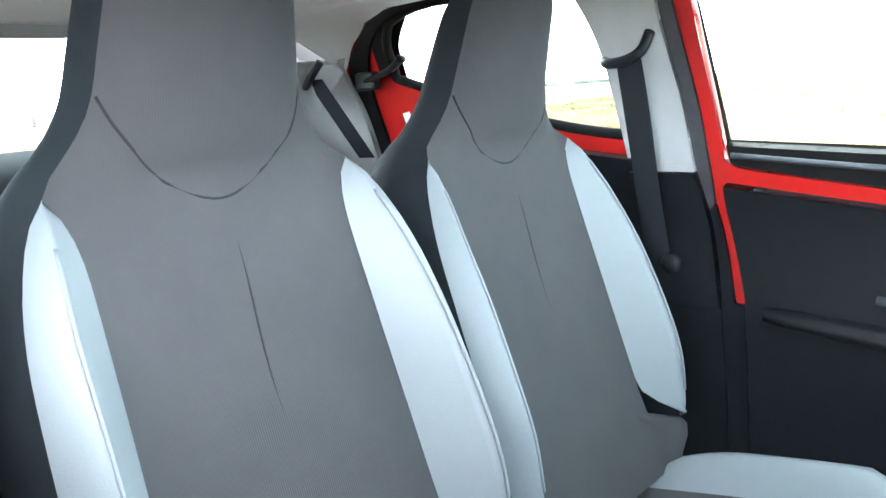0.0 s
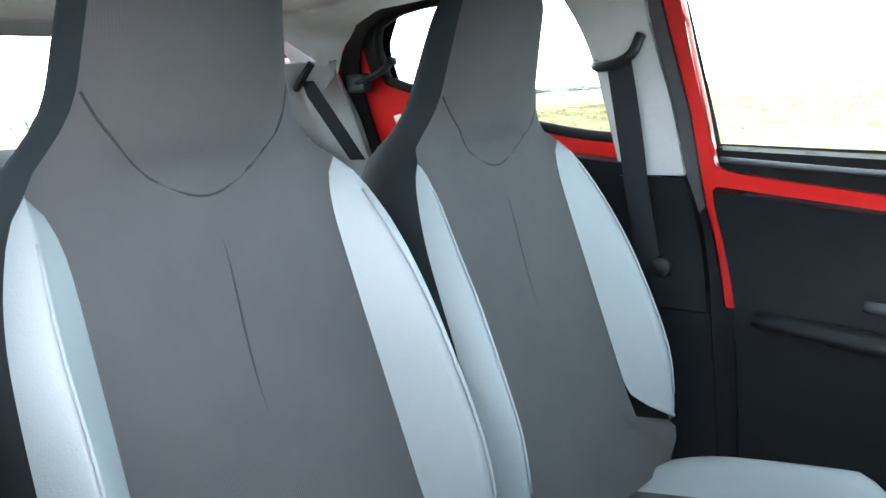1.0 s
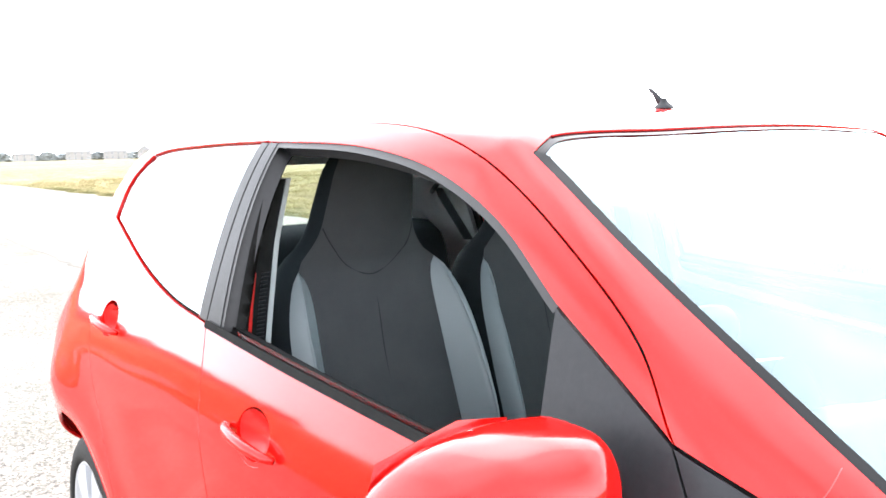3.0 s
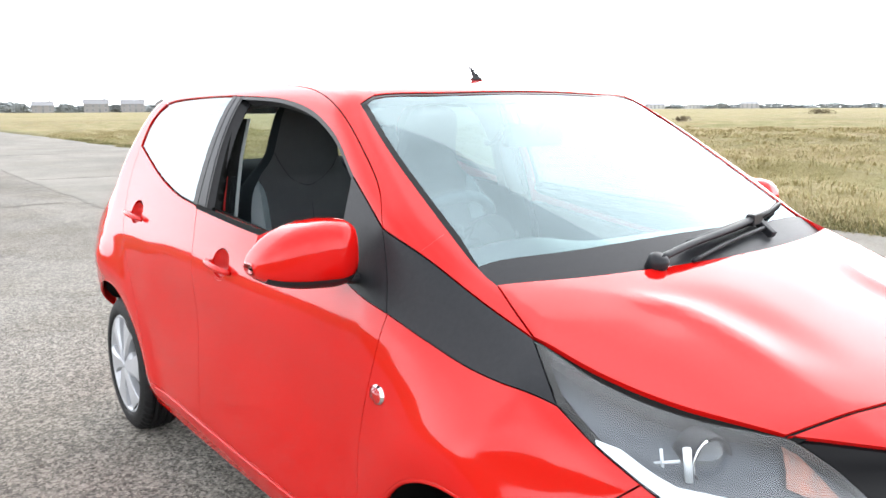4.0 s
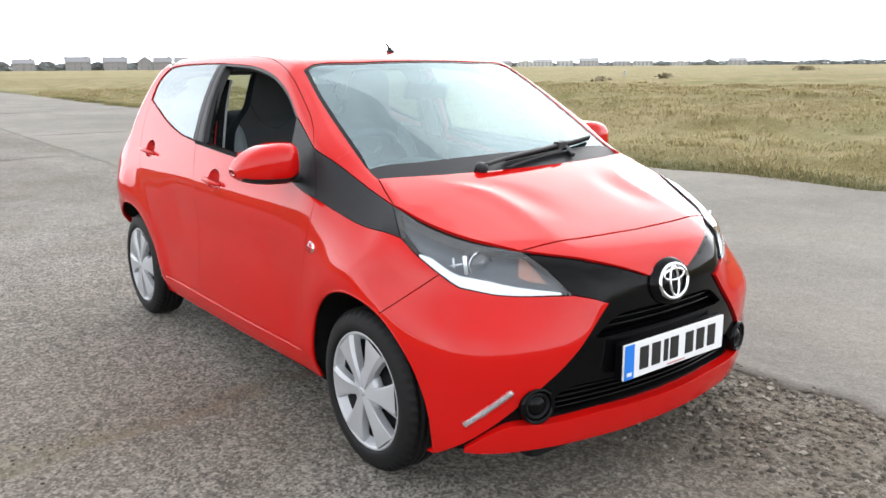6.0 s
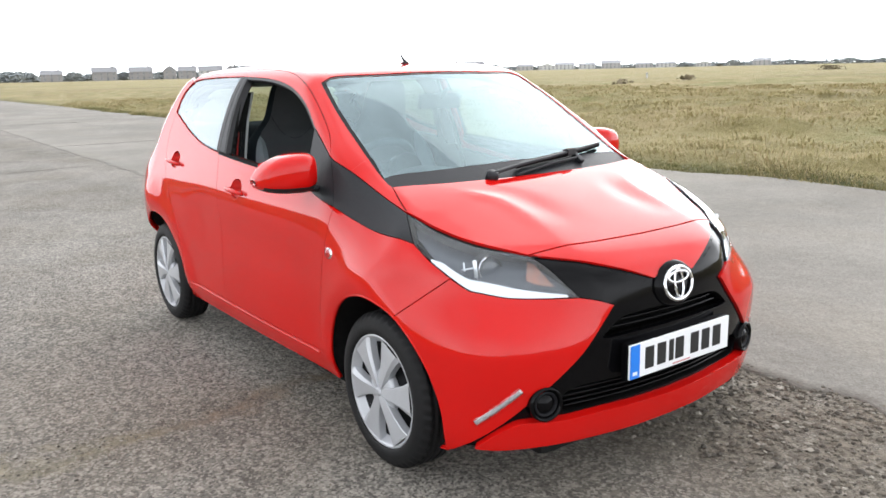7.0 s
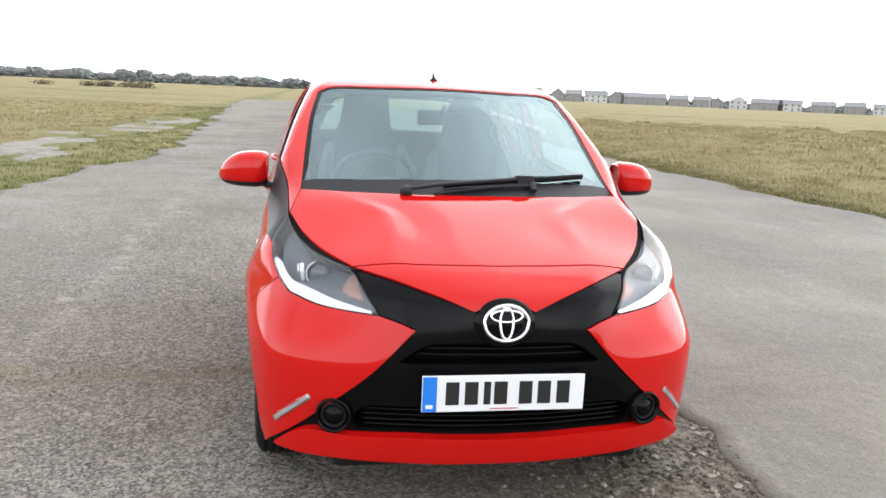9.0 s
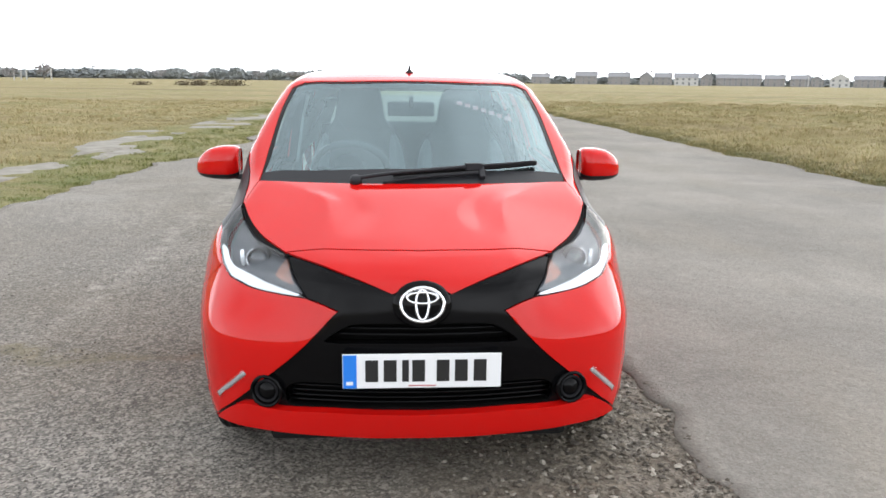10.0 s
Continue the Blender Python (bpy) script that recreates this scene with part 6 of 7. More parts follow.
m_g = Matrix.Translation((-SEAT_X, 0.56, 0.985)) @ Matrix.Rotation(radians(90), 4, "Z") @ Matrix.Rotation(radians(20), 4, "Y")
mesh_object("instrument_pod", [m_g @ Vector(p) for p in gauge], gf, GLOSS_BLACK, dash)
# mirror on the windscreen
mp = Vector(snap([(0, 0.60, 1.33)], 0.02, "cabin")[0])
im = box("cabin_mirror", -0.11, 0.11, -0.012, 0.022, -0.034, 0.034, TRIM_DARK, car, 0.012, "dark cabin mirror on the windscreen", m=Matrix.Translation(mp + Vector((0, 0.06, -0.055))) @ Matrix.Rotation(radians(8), 4, "X"))
pipe("stalk", [mp, mp + Vector((0, 0.03, -0.02)), mp + Vector((0, 0.055, -0.045))], 0.010, TRIM_DARK, im, 8)
# faded print on a sticker at the top of the windscreen
for i in range(7):
    x0 = 0.21 + i * 0.036
    z = 1.32 - 0.010 * i
    yy = 0.575 - 0.012 * i
    q = snap([(x0, yy, z), (x0 + 0.026, yy, z - 0.006), (x0 + 0.024, yy - 0.03, z - 0.022), (x0 - 0.002, yy - 0.03, z - 0.016)], 0.012, "cabin")
    mesh_object("sticker_bar", q, [(0, 1, 2, 3)], FADED_RED, windscreen)


# ---- ground, road and grass ----
def chance(ix, iy, seed):
    h = np.sin(ix * 127.1 + iy * 311.7 + seed * 74.7) * 43758.5453
    return h - np.floor(h)


def lumps(x, y, size, seed):
    """Smooth value noise, 0 to 1, with lumps of the given size."""
    x, y = np.asarray(x, float) / size, np.asarray(y, float) / size
    ix, iy = np.floor(x), np.floor(y)
    fx, fy = x - ix, y - iy
    fx, fy = fx * fx * (3 - 2 * fx), fy * fy * (3 - 2 * fy)
    a = chance(ix, iy, seed) * (1 - fx) + chance(ix + 1, iy, seed) * fx
    b = chance(ix, iy + 1, seed) * (1 - fx) + chance(ix + 1, iy + 1, seed) * fx
    return a * (1 - fy) + b * fy


def smooth_step(a, b, v):
    t = np.clip((np.asarray(v, float) - a) / (b - a), 0, 1)
    return t * t * (3 - 2 * t)


def road_left(y):
    y = np.asarray(y, float)
    base = np.interp(y, [-60, 0, 6, 9, 12, 16, 28, 53, 80], [-4.9, -4.7, -4.35, -3.95, -3.45, -3.2, -3.8, -5.1, -6.0])
    return base + (lumps(y, 0, 1.3, 3) - 0.5) * 0.5 + (lumps(y, 0, 0.35, 4) - 0.5) * 0.2


def road_right(y):
    y = np.asarray(y, float)
    base = np.interp(y, [-60, 5, 30, 60, 80], [7.0, 6.9, 6.9, 7.2, 7.4])
    return base + (lumps(y, 5, 1.6, 7) - 0.5) * 0.4 + (lumps(y, 5, 0.4, 8) - 0.5) * 0.2


ROAD_END = 78.0


def ground_height(x, y):
    x, y = np.asarray(x, float), np.asarray(y, float)
    off = np.maximum(np.maximum(road_left(y) - x, x - road_right(y)), y - ROAD_END)
    rise = smooth_step(-0.25, 0.35, off)
    right = (x > 0) * 1.0
    clump = (lumps(x, y, 0.9, 11) - 0.35) * 0.34 + (lumps(x, y, 0.45, 12) - 0.5) * 0.1 + (lumps(x, y, 5.0, 13) - 0.5) * 0.12
    near = 1 - smooth_step(60, 140, np.hypot(x, y))
    tall = smooth_step(0.1, 1.6, off) * (0.35 + 0.65 * right)
    return -0.07 + rise * (0.05 + 0.05 * right) + rise * tall * clump * near


def raw_mesh(name, co, tris, mat, smooth=False):
    me = bpy.data.meshes.new(name)
    me.vertices.add(len(co))
    me.vertices.foreach_set("co", np.asarray(co, np.float32).ravel())
    me.loops.add(tris.size)
    me.loops.foreach_set("vertex_index", np.asarray(tris, np.int32).ravel())
    me.polygons.add(len(tris))
    me.polygons.foreach_set("loop_start", np.arange(0, tris.size, tris.shape[1], dtype=np.int32))
    me.materials.append(mat)
    me.update(calc_edges=True)
    me.polygons.foreach_set("use_smooth", [smooth] * len(tris))
    return new(name, me)


def grid_mesh(name, xs, ys, place, mat):
    """A quad sheet over rows of x and y, each corner set by place(x, y)."""
    gx, gy = np.meshgrid(xs, ys)
    co = place(gx, gy).reshape(-1, 3)
    n, m = gx.shape
    i = (np.arange(n - 1)[:, None] * m + np.arange(m - 1)[None]).ravel()
    return raw_mesh(name, co, np.stack([i, i + 1, i + m + 1, i + m], 1), mat, True)


def graded(a, b, step, far, growth=1.22):
    v = list(np.arange(a, b + 1e-6, step))
    s = step
    while v[-1] < far:
        s *= growth
        v.append(v[-1] + s)
    s = step
    while v[0] > -far:
        s *= growth
        v.insert(0, v[0] - s)
    return np.array(v)


def mixer(m, a, b, factor, mode="MIX"):
    """Mix of two colours (sockets or tuples) by a factor (socket or number)."""
    n = m.node_tree.nodes.new("ShaderNodeMix")
    n.data_type, n.blend_type = "RGBA", mode
    for slot, v in ((0, factor), (6, a), (7, b)):
        if isinstance(v, bpy.types.NodeSocket):
            m.node_tree.links.new(v, n.inputs[slot])
        elif slot:
            n.inputs[slot].default_value = (*v, 1)
        else:
            n.inputs[slot].default_value = v
    return n.outputs[2]


def field(m, scale, detail=4.0, stretch=(1, 1, 1), lo=0.35, hi=0.65, rough=0.6):
    """World-space noise pushed to 0..1 between lo and hi."""
    t = m.node_tree
    co = t.nodes.new("ShaderNodeNewGeometry")
    mp = t.nodes.new("ShaderNodeMapping")
    mp.inputs["Scale"].default_value = stretch
    t.links.new(co.outputs["Position"], mp.inputs["Vector"])
    n = node(m, "ShaderNodeTexNoise", Scale=scale, Detail=detail, Roughness=rough)
    t.links.new(mp.outputs[0], n.inputs["Vector"])
    r = t.nodes.new("ShaderNodeMapRange")
    r.inputs["From Min"].default_value, r.inputs["From Max"].default_value = lo, hi
    t.links.new(n.outputs["Fac"], r.inputs["Value"])
    return r.outputs[0]


def maths(m, op, a, b=0.0):
    n = m.node_tree.nodes.new("ShaderNodeMath")
    n.operation = op
    for slot, v in ((0, a), (1, b)):
        if isinstance(v, bpy.types.NodeSocket):
            m.node_tree.links.new(v, n.inputs[slot])
        else:
            n.inputs[slot].default_value = v
    return n.outputs[0]


def axis_of(m, which):
    g = m.node_tree.nodes.new("ShaderNodeNewGeometry")
    s = m.node_tree.nodes.new("ShaderNodeSeparateXYZ")
    m.node_tree.links.new(g.outputs["Position"], s.inputs[0])
    return s.outputs[which]


def band(m, value, a, b, soft):
    """1 between a and b, fading over soft."""
    def ramp(v, lo, hi):
        r = m.node_tree.nodes.new("ShaderNodeMapRange")
        r.inputs["From Min"].default_value, r.inputs["From Max"].default_value = lo, hi
        m.node_tree.links.new(v, r.inputs["Value"])
        return r.outputs[0]
    return maths(m, "MULTIPLY", ramp(value, a - soft, a + soft), ramp(value, b + soft, b - soft))


def finish(m, colour, heights=(), rough=0.9):
    t = m.node_tree
    b = t.nodes["Principled BSDF"]
    t.links.new(colour, b.inputs["Base Color"])
    b.inputs["Roughness"].default_value = rough
    b.inputs["Specular IOR Level"].default_value = 0.25
    last = None
    for h, strength, distance in heights:
        bp = node(m, "ShaderNodeBump", Strength=strength, Distance=distance)
        t.links.new(h, bp.inputs["Height"])
        if last is not None:
            t.links.new(last, bp.inputs["Normal"])
        last = bp.outputs[0]
    if last is not None:
        t.links.new(last, b.inputs["Normal"])
    return m


def cells(m, scale, out="Color"):
    co = m.node_tree.nodes.new("ShaderNodeNewGeometry")
    v = node(m, "ShaderNodeTexVoronoi", Scale=scale)
    m.node_tree.links.new(co.outputs["Position"], v.inputs["Vector"])
    return v.outputs[out]


def pale_concrete():
    m = material("worn_pale_concrete", (0.240, 0.228, 0.204))
    c = mixer(m, (0.150, 0.138, 0.120), (0.262, 0.243, 0.213), field(m, 0.35, 5, lo=0.38, hi=0.62))
    c = mixer(m, c, (0.205, 0.178, 0.138), maths(m, "MULTIPLY", field(m, 0.8, 5, (1, 0.5, 1), 0.48, 0.66), 0.5))
    c = mixer(m, c, (0.108, 0.102, 0.091), maths(m, "MULTIPLY", field(m, 1.1, 6, (1, 0.35, 1), 0.5, 0.75), 0.55))
    c = mixer(m, c, (0.270, 0.254, 0.222), maths(m, "MULTIPLY", field(m, 6.0, 6, lo=0.52, hi=0.75), 0.45))
    grit = field(m, 95.0, 3, lo=0.3, hi=0.7)
    c = mixer(m, c, (0.120, 0.115, 0.108), maths(m, "MULTIPLY", field(m, 70.0, 3, lo=0.55, hi=0.72), 0.5))
    chip = m.node_tree.nodes.new("ShaderNodeRGBToBW")
    m.node_tree.links.new(cells(m, 85.0), chip.inputs[0])
    c = mixer(m, c, mixer(m, (0.09, 0.085, 0.077), (0.31, 0.29, 0.255), chip.outputs[0]), 0.34)
    return finish(m, c, ((field(m, 9.0, 5), 0.25, 0.02), (grit, 0.4, 0.006), (chip.outputs[0], 0.7, 0.007)))


def coarse_tarmac():
    m = material("coarse_worn_tarmac", (0.168, 0.156, 0.138))
    x, y = axis_of(m, "X"), axis_of(m, "Y")
    chip = cells(m, 100.0)
    gray = m.node_tree.nodes.new("ShaderNodeRGBToBW")
    m.node_tree.links.new(chip, gray.inputs[0])
    c = mixer(m, (0.048, 0.044, 0.040), (0.360, 0.336, 0.298), gray.outputs[0])
    c = mixer(m, c, (0.134, 0.125, 0.109), 0.12)
    # larger stones between the chippings, more of them in patches
    big = m.node_tree.nodes.new("ShaderNodeRGBToBW")
    m.node_tree.links.new(cells(m, 42.0), big.inputs[0])
    c = mixer(m, c, mixer(m, (0.052, 0.046, 0.038), (0.365, 0.335, 0.285), big.outputs[0]), maths(m, "MULTIPLY", field(m, 1.1, 4, lo=0.35, hi=0.6), 0.2))
    pale = mixer(m, (0.198, 0.187, 0.168), (0.270, 0.254, 0.228), field(m, 0.5, 5, (1, 0.5, 1)))
    # the chippings have worn off further along the strip
    worn = maths(m, "ADD", y, maths(m, "MULTIPLY", field(m, 0.3, 4), 4.0))
    r = m.node_tree.nodes.new("ShaderNodeMapRange")
    r.inputs["From Min"].default_value, r.inputs["From Max"].default_value = 4.5, 8.5
    m.node_tree.links.new(worn, r.inputs["Value"])
    c = mixer(m, c, pale, maths(m, "MULTIPLY", r.outputs[0], 0.75))
    c = mixer(m, c, (0.098, 0.088, 0.074), maths(m, "MULTIPLY", field(m, 0.9, 5, lo=0.47, hi=0.66), 0.6))
    c = mixer(m, c, (0.085, 0.078, 0.068), maths(m, "MULTIPLY", field(m, 0.33, 4, (1, 0.6, 1), 0.45, 0.62), 0.5))
    c = mixer(m, c, (0.175, 0.148, 0.108), maths(m, "MULTIPLY", field(m, 0.55, 6, (1, 0.8, 1), 0.42, 0.66), 0.45))
    c = mixer(m, c, (0.088, 0.078, 0.064), maths(m, "MULTIPLY", field(m, 3.2, 5, lo=0.55, hi=0.75), 0.45))
    # a pale worn streak along the strip
    wob = maths(m, "ADD", x, maths(m, "MULTIPLY", field(m, 1.4, 4), 0.3))
    streak = maths(m, "MULTIPLY", band(m, wob, -1.95, -1.75, 0.08), band(m, y, 1.2, 8.0, 1.0))
    c = mixer(m, c, (0.408, 0.384, 0.342), maths(m, "MULTIPLY", streak, maths(m, "MULTIPLY", field(m, 5.0, 5, lo=0.42, hi=0.7), 0.6)))
    # single pale and dark stones in the worn surface
    for tone, pale_at, dark_at, share in ((gray.outputs[0], 0.66, 0.33, 0.28), (big.outputs[0], 0.74, 0.25, 0.2)):
        c = mixer(m, c, (0.44, 0.40, 0.34), maths(m, "MULTIPLY", maths(m, "GREATER_THAN", tone, pale_at), share))
        c = mixer(m, c, (0.03, 0.027, 0.023), maths(m, "MULTIPLY", maths(m, "LESS_THAN", tone, dark_at), share))
    # paler surface towards the open side
    c = mixer(m, c, (0.33, 0.31, 0.275), maths(m, "MULTIPLY", band(m, x, -9.0, -2.2, 0.9), 0.22))
    # earth and moss washed into the joint that runs under the nose
    wob = maths(m, "ADD", y, maths(m, "MULTIPLY", field(m, 1.8, 4), 0.35))
    dirt = maths(m, "MULTIPLY", band(m, wob, 0.96, 1.11, 0.05), band(m, x, -4.0, 1.0, 0.3))
    earth = mixer(m, (0.105, 0.078, 0.055), (0.23, 0.175, 0.125), field(m, 6, 4))
    earth = mixer(m, earth, mixer(m, (0.125, 0.108, 0.066), (0.25, 0.22, 0.145), field(m, 9, 4)), band(m, x, -6.0, -1.35, 0.2))
    c = mixer(m, c, earth, maths(m, "MULTIPLY", dirt, maths(m, "MULTIPLY", field(m, 3.0, 5, lo=0.25, hi=0.55), 0.8)))
    # loose stones and soil before the car
    soil = maths(m, "MULTIPLY", band(m, x, 0.15, 1.3, 0.35), band(m, y, -9.0, 0.6, 0.3))
    c = mixer(m, c, mixer(m, (0.06, 0.046, 0.034), (0.21, 0.18, 0.14), field(m, 22, 5)), maths(m, "MULTIPLY", soil, field(m, 4.0, 5, lo=0.3, hi=0.6)))
    return finish(m, c, ((field(m, 5.0, 5), 0.3, 0.03), (gray.outputs[0], 1.0, 0.009), (big.outputs[0], 0.6, 0.01), (field(m, 40.0, 4), 0.35, 0.012)))


def grass_ground():
    m = material("rough_grass_ground", (0.2, 0.18, 0.08))
    x = axis_of(m, "X")
    c = mixer(m, (0.27, 0.21, 0.1), (0.185, 0.18, 0.066), field(m, 0.11, 5, (0.6, 1.3, 1)))
    c = mixer(m, c, (0.39, 0.32, 0.18), maths(m, "MULTIPLY", field(m, 0.5, 6, (0.7, 1.2, 1), 0.45, 0.7), 0.7))
    c = mixer(m, c, (0.14, 0.115, 0.055), maths(m, "MULTIPLY", field(m, 1.3, 6, lo=0.52, hi=0.75), 0.5))
    c = mixer(m, c, (0.13, 0.145, 0.045), maths(m, "MULTIPLY", band(m, x, -6.2, -3.4, 0.9), field(m, 1.0, 5, lo=0.3, hi=0.6)))
    c = mixer(m, c, (0.075, 0.08, 0.03), maths(m, "MULTIPLY", band(m, x, 6.4, 7.5, 0.35), field(m, 1.2, 5, lo=0.25, hi=0.55)))
    c = mixer(m, c, (0.36, 0.3, 0.17), maths(m, "MULTIPLY", field(m, 14.0, 5, lo=0.5, hi=0.75), 0.5))
    # broad bands of reed and bleached grass in the distance
    c = mixer(m, c, (0.155, 0.12, 0.06), maths(m, "MULTIPLY", field(m, 0.045, 5, (0.35, 1.6, 1), 0.52, 0.64), 0.6))
    return finish(m, c, ((field(m, 6.0, 5), 0.6, 0.08), (field(m, 45.0, 4), 0.6, 0.03)), 0.95)


def blade_material(name, straw, green, dark):
    m = material(name, straw, 0.8)
    g = m.node_tree.nodes.new("ShaderNodeNewGeometry")
    ramp = m.node_tree.nodes.new("ShaderNodeValToRGB")
    ramp.color_ramp.elements[0].color = (*dark, 1)
    ramp.color_ramp.elements[1].color = (*straw, 1)
    e = ramp.color_ramp.elements.new(0.35)
    e.color = (*green, 1)
    m.node_tree.links.new(g.outputs["Random Per Island"], ramp.inputs[0])
    c = mixer(m, ramp.outputs[0], green, maths(m, "MULTIPLY", field(m, 0.35, 4), 0.55))
    return finish(m, c, (), 0.85)


CONCRETE = pale_concrete()
TARMAC = coarse_tarmac()
GRASS = grass_ground()
STRAW = blade_material("straw_grass_blades", (0.45, 0.355, 0.21), (0.30, 0.265, 0.12), (0.29, 0.225, 0.12))
TURF = blade_material("green_grass_blades", (0.27, 0.25, 0.1), (0.15, 0.165, 0.05), (0.09, 0.10, 0.035))
VERGE = blade_material("mossy_verge_blades", (0.23, 0.2, 0.085), (0.15, 0.15, 0.055), (0.09, 0.075, 0.035))
MUD = vary(material("trodden_pale_mud", (0.2, 0.19, 0.16), 0.9), 2.5, 0.2, (0.14, 0.125, 0.1), (0.26, 0.245, 0.21), 6, (1, 1, 1), None, 0.6, 30)
CRACK = vary(material("crack_filler_dirt", (0.05, 0.045, 0.035), 0.95), 8, 0.2, (0.08, 0.072, 0.06), (0.15, 0.135, 0.105))

tagged(grid_mesh("ground", graded(-11, 24, 0.2, 1900), graded(-6, 40, 0.2, 1900),
                 lambda x, y: np.stack([x, y, ground_height(x, y)], -1), GRASS),
       "flat airfield of rough straw-coloured and green winter grass", "grass field", kind="structure")


def strip(u, y, left, right, top):
    """A sheet between two long edges, u from 0 to 1, with its rims turned down."""
    a, b = left(y), right(y)
    x = a + (b - a) * np.clip(u, 0, 1)
    z = top * (1 - 0.8 * smooth_step(3.0, 7.0, y)) + (lumps(x, y, 1.7, 21) - 0.5) * 0.012 * smooth_step(1.6, 3.0, np.abs(x)) + (lumps(x, y, 0.2, 22) - 0.5) * 0.004
    return np.stack([x, y, np.where((u < 0) | (u > 1), -0.09, z)], -1)


def slab_left(y):
    return 1.08 + (lumps(y, 2, 0.25, 31) - 0.5) * 0.09 + (lumps(y, 2, 0.08, 32) - 0.5) * 0.05 + 0.012 * np.asarray(y)


lanes = np.concatenate([[-1e-6], np.linspace(0, 1, 60), [1 + 1e-6]])
along = np.concatenate([np.arange(-40, -3, 0.5), np.arange(-3, 12, 0.06), np.arange(12, ROAD_END, 0.4)])
tagged(grid_mesh("road", lanes, along, lambda u, y: strip(u, y, road_left, lambda v: slab_left(v) + 0.06, 0.0), TARMAC),
       "old runway strip of coarse worn grey tarmac", "runway", kind="structure")
tagged(grid_mesh("pavement", lanes, along, lambda u, y: strip(u, y, slab_left, road_right, 0.009), CONCRETE),
       "pale worn concrete slab lane with a crumbled edge", "concrete slab", kind="structure")


def crack(name, pts, width, z, seed):
    """A jagged flat ribbon of dirt lying in a joint."""
    rng = random.Random(seed)
    row = []
    for (x0, y0), (x1, y1) in zip(pts, pts[1:]):
        n = max(2, int(math.hypot(x1 - x0, y1 - y0) / 0.09))
        row += [(x0 + (x1 - x0) * k / n, y0 + (y1 - y0) * k / n) for k in range(n)]
    verts, faces = [], []
    for k, (x, y) in enumerate(row):
        a = row[min(k + 1, len(row) - 1)]
        b = row[max(k - 1, 0)]
        d = Vector((a[0] - b[0], a[1] - b[1], 0)).normalized()
        side = Vector((-d.y, d.x, 0))
        w = width * rng.uniform(0.25, 1.0) * (0.1 if k in (0, len(row) - 1) else 1)
        mid = Vector((x, y, z)) + side * rng.uniform(-0.6, 0.6) * width
        verts += [mid - side * w, mid - Vector((0, 0, 0.004)), mid + side * w]
        if k:
            i = 3 * k
            faces += [(i - 3, i, i + 1, i - 2), (i - 2, i + 1, i + 2, i - 1)]
    ob = mesh_object(name, verts, faces, CRACK)
    return tagged(ob, "narrow dirt-filled joint across the old runway", "joint", "joints of the runway", kind="structure")


for k, (pts, width, z) in enumerate((
        (((-3.4, 11.3), (-1.0, 11.5), (1.1, 11.8)), 0.03, 0.006), (((-3.1, 16.4), (1.2, 16.2)), 0.04, 0.008),
        (((1.25, 16.2), (4.1, 16.1)), 0.02, 0.024), (((-3.6, 26.5), (4.0, 26.2)), 0.05, 0.026))):
    crack("joint", pts, width, z, k)

# ---- bare earth in the grass beside the strip ----
PATCHES = ((-5.5, 9.2, 0.45, 1.3), (-5.75, 14.8, 0.75, 2.6), (-5.0, 12.2, 0.35, 0.9), (-5.3, 21.5, 0.9, 3.5), (-5.2, 28.0, 0.9, 2.5), (-6.4, 18.2, 0.5, 1.2), (-5.3, 4.8, 0.4, 1.2))
for k, (px, py, rx, ry) in enumerate(PATCHES):
    def spot_at(u, a, k=k, px=px, py=py, rx=rx, ry=ry):
        r = u * (1 + (lumps(np.cos(a) * 2, np.sin(a) * 2, 0.7, 40 + k) - 0.5) * 0.7)
        x, y = px + rx * r * np.cos(a), py + ry * r * np.sin(a)
        return np.stack([x, y, ground_height(x, y) * (u > 0.9) + (-0.0 + 0.012 * lumps(x, y, 0.3, 50)) * (u <= 0.9) - 0.03 * (u > 0.9)], -1)
    tagged(grid_mesh("ground_patch", np.linspace(0.02, 1, 9), np.linspace(0, 2 * math.pi, 41), spot_at, MUD),
           "bare patch of pale trodden earth in the grass", "earth patch", "bare patches beside the strip", kind="structure")


def in_patch(x, y):
    hit = np.zeros(len(x), bool)
    for px, py, rx, ry in PATCHES:
        hit |= ((x - px) / rx) ** 2 + ((y - py) / ry) ** 2 < 1.0
    return hit


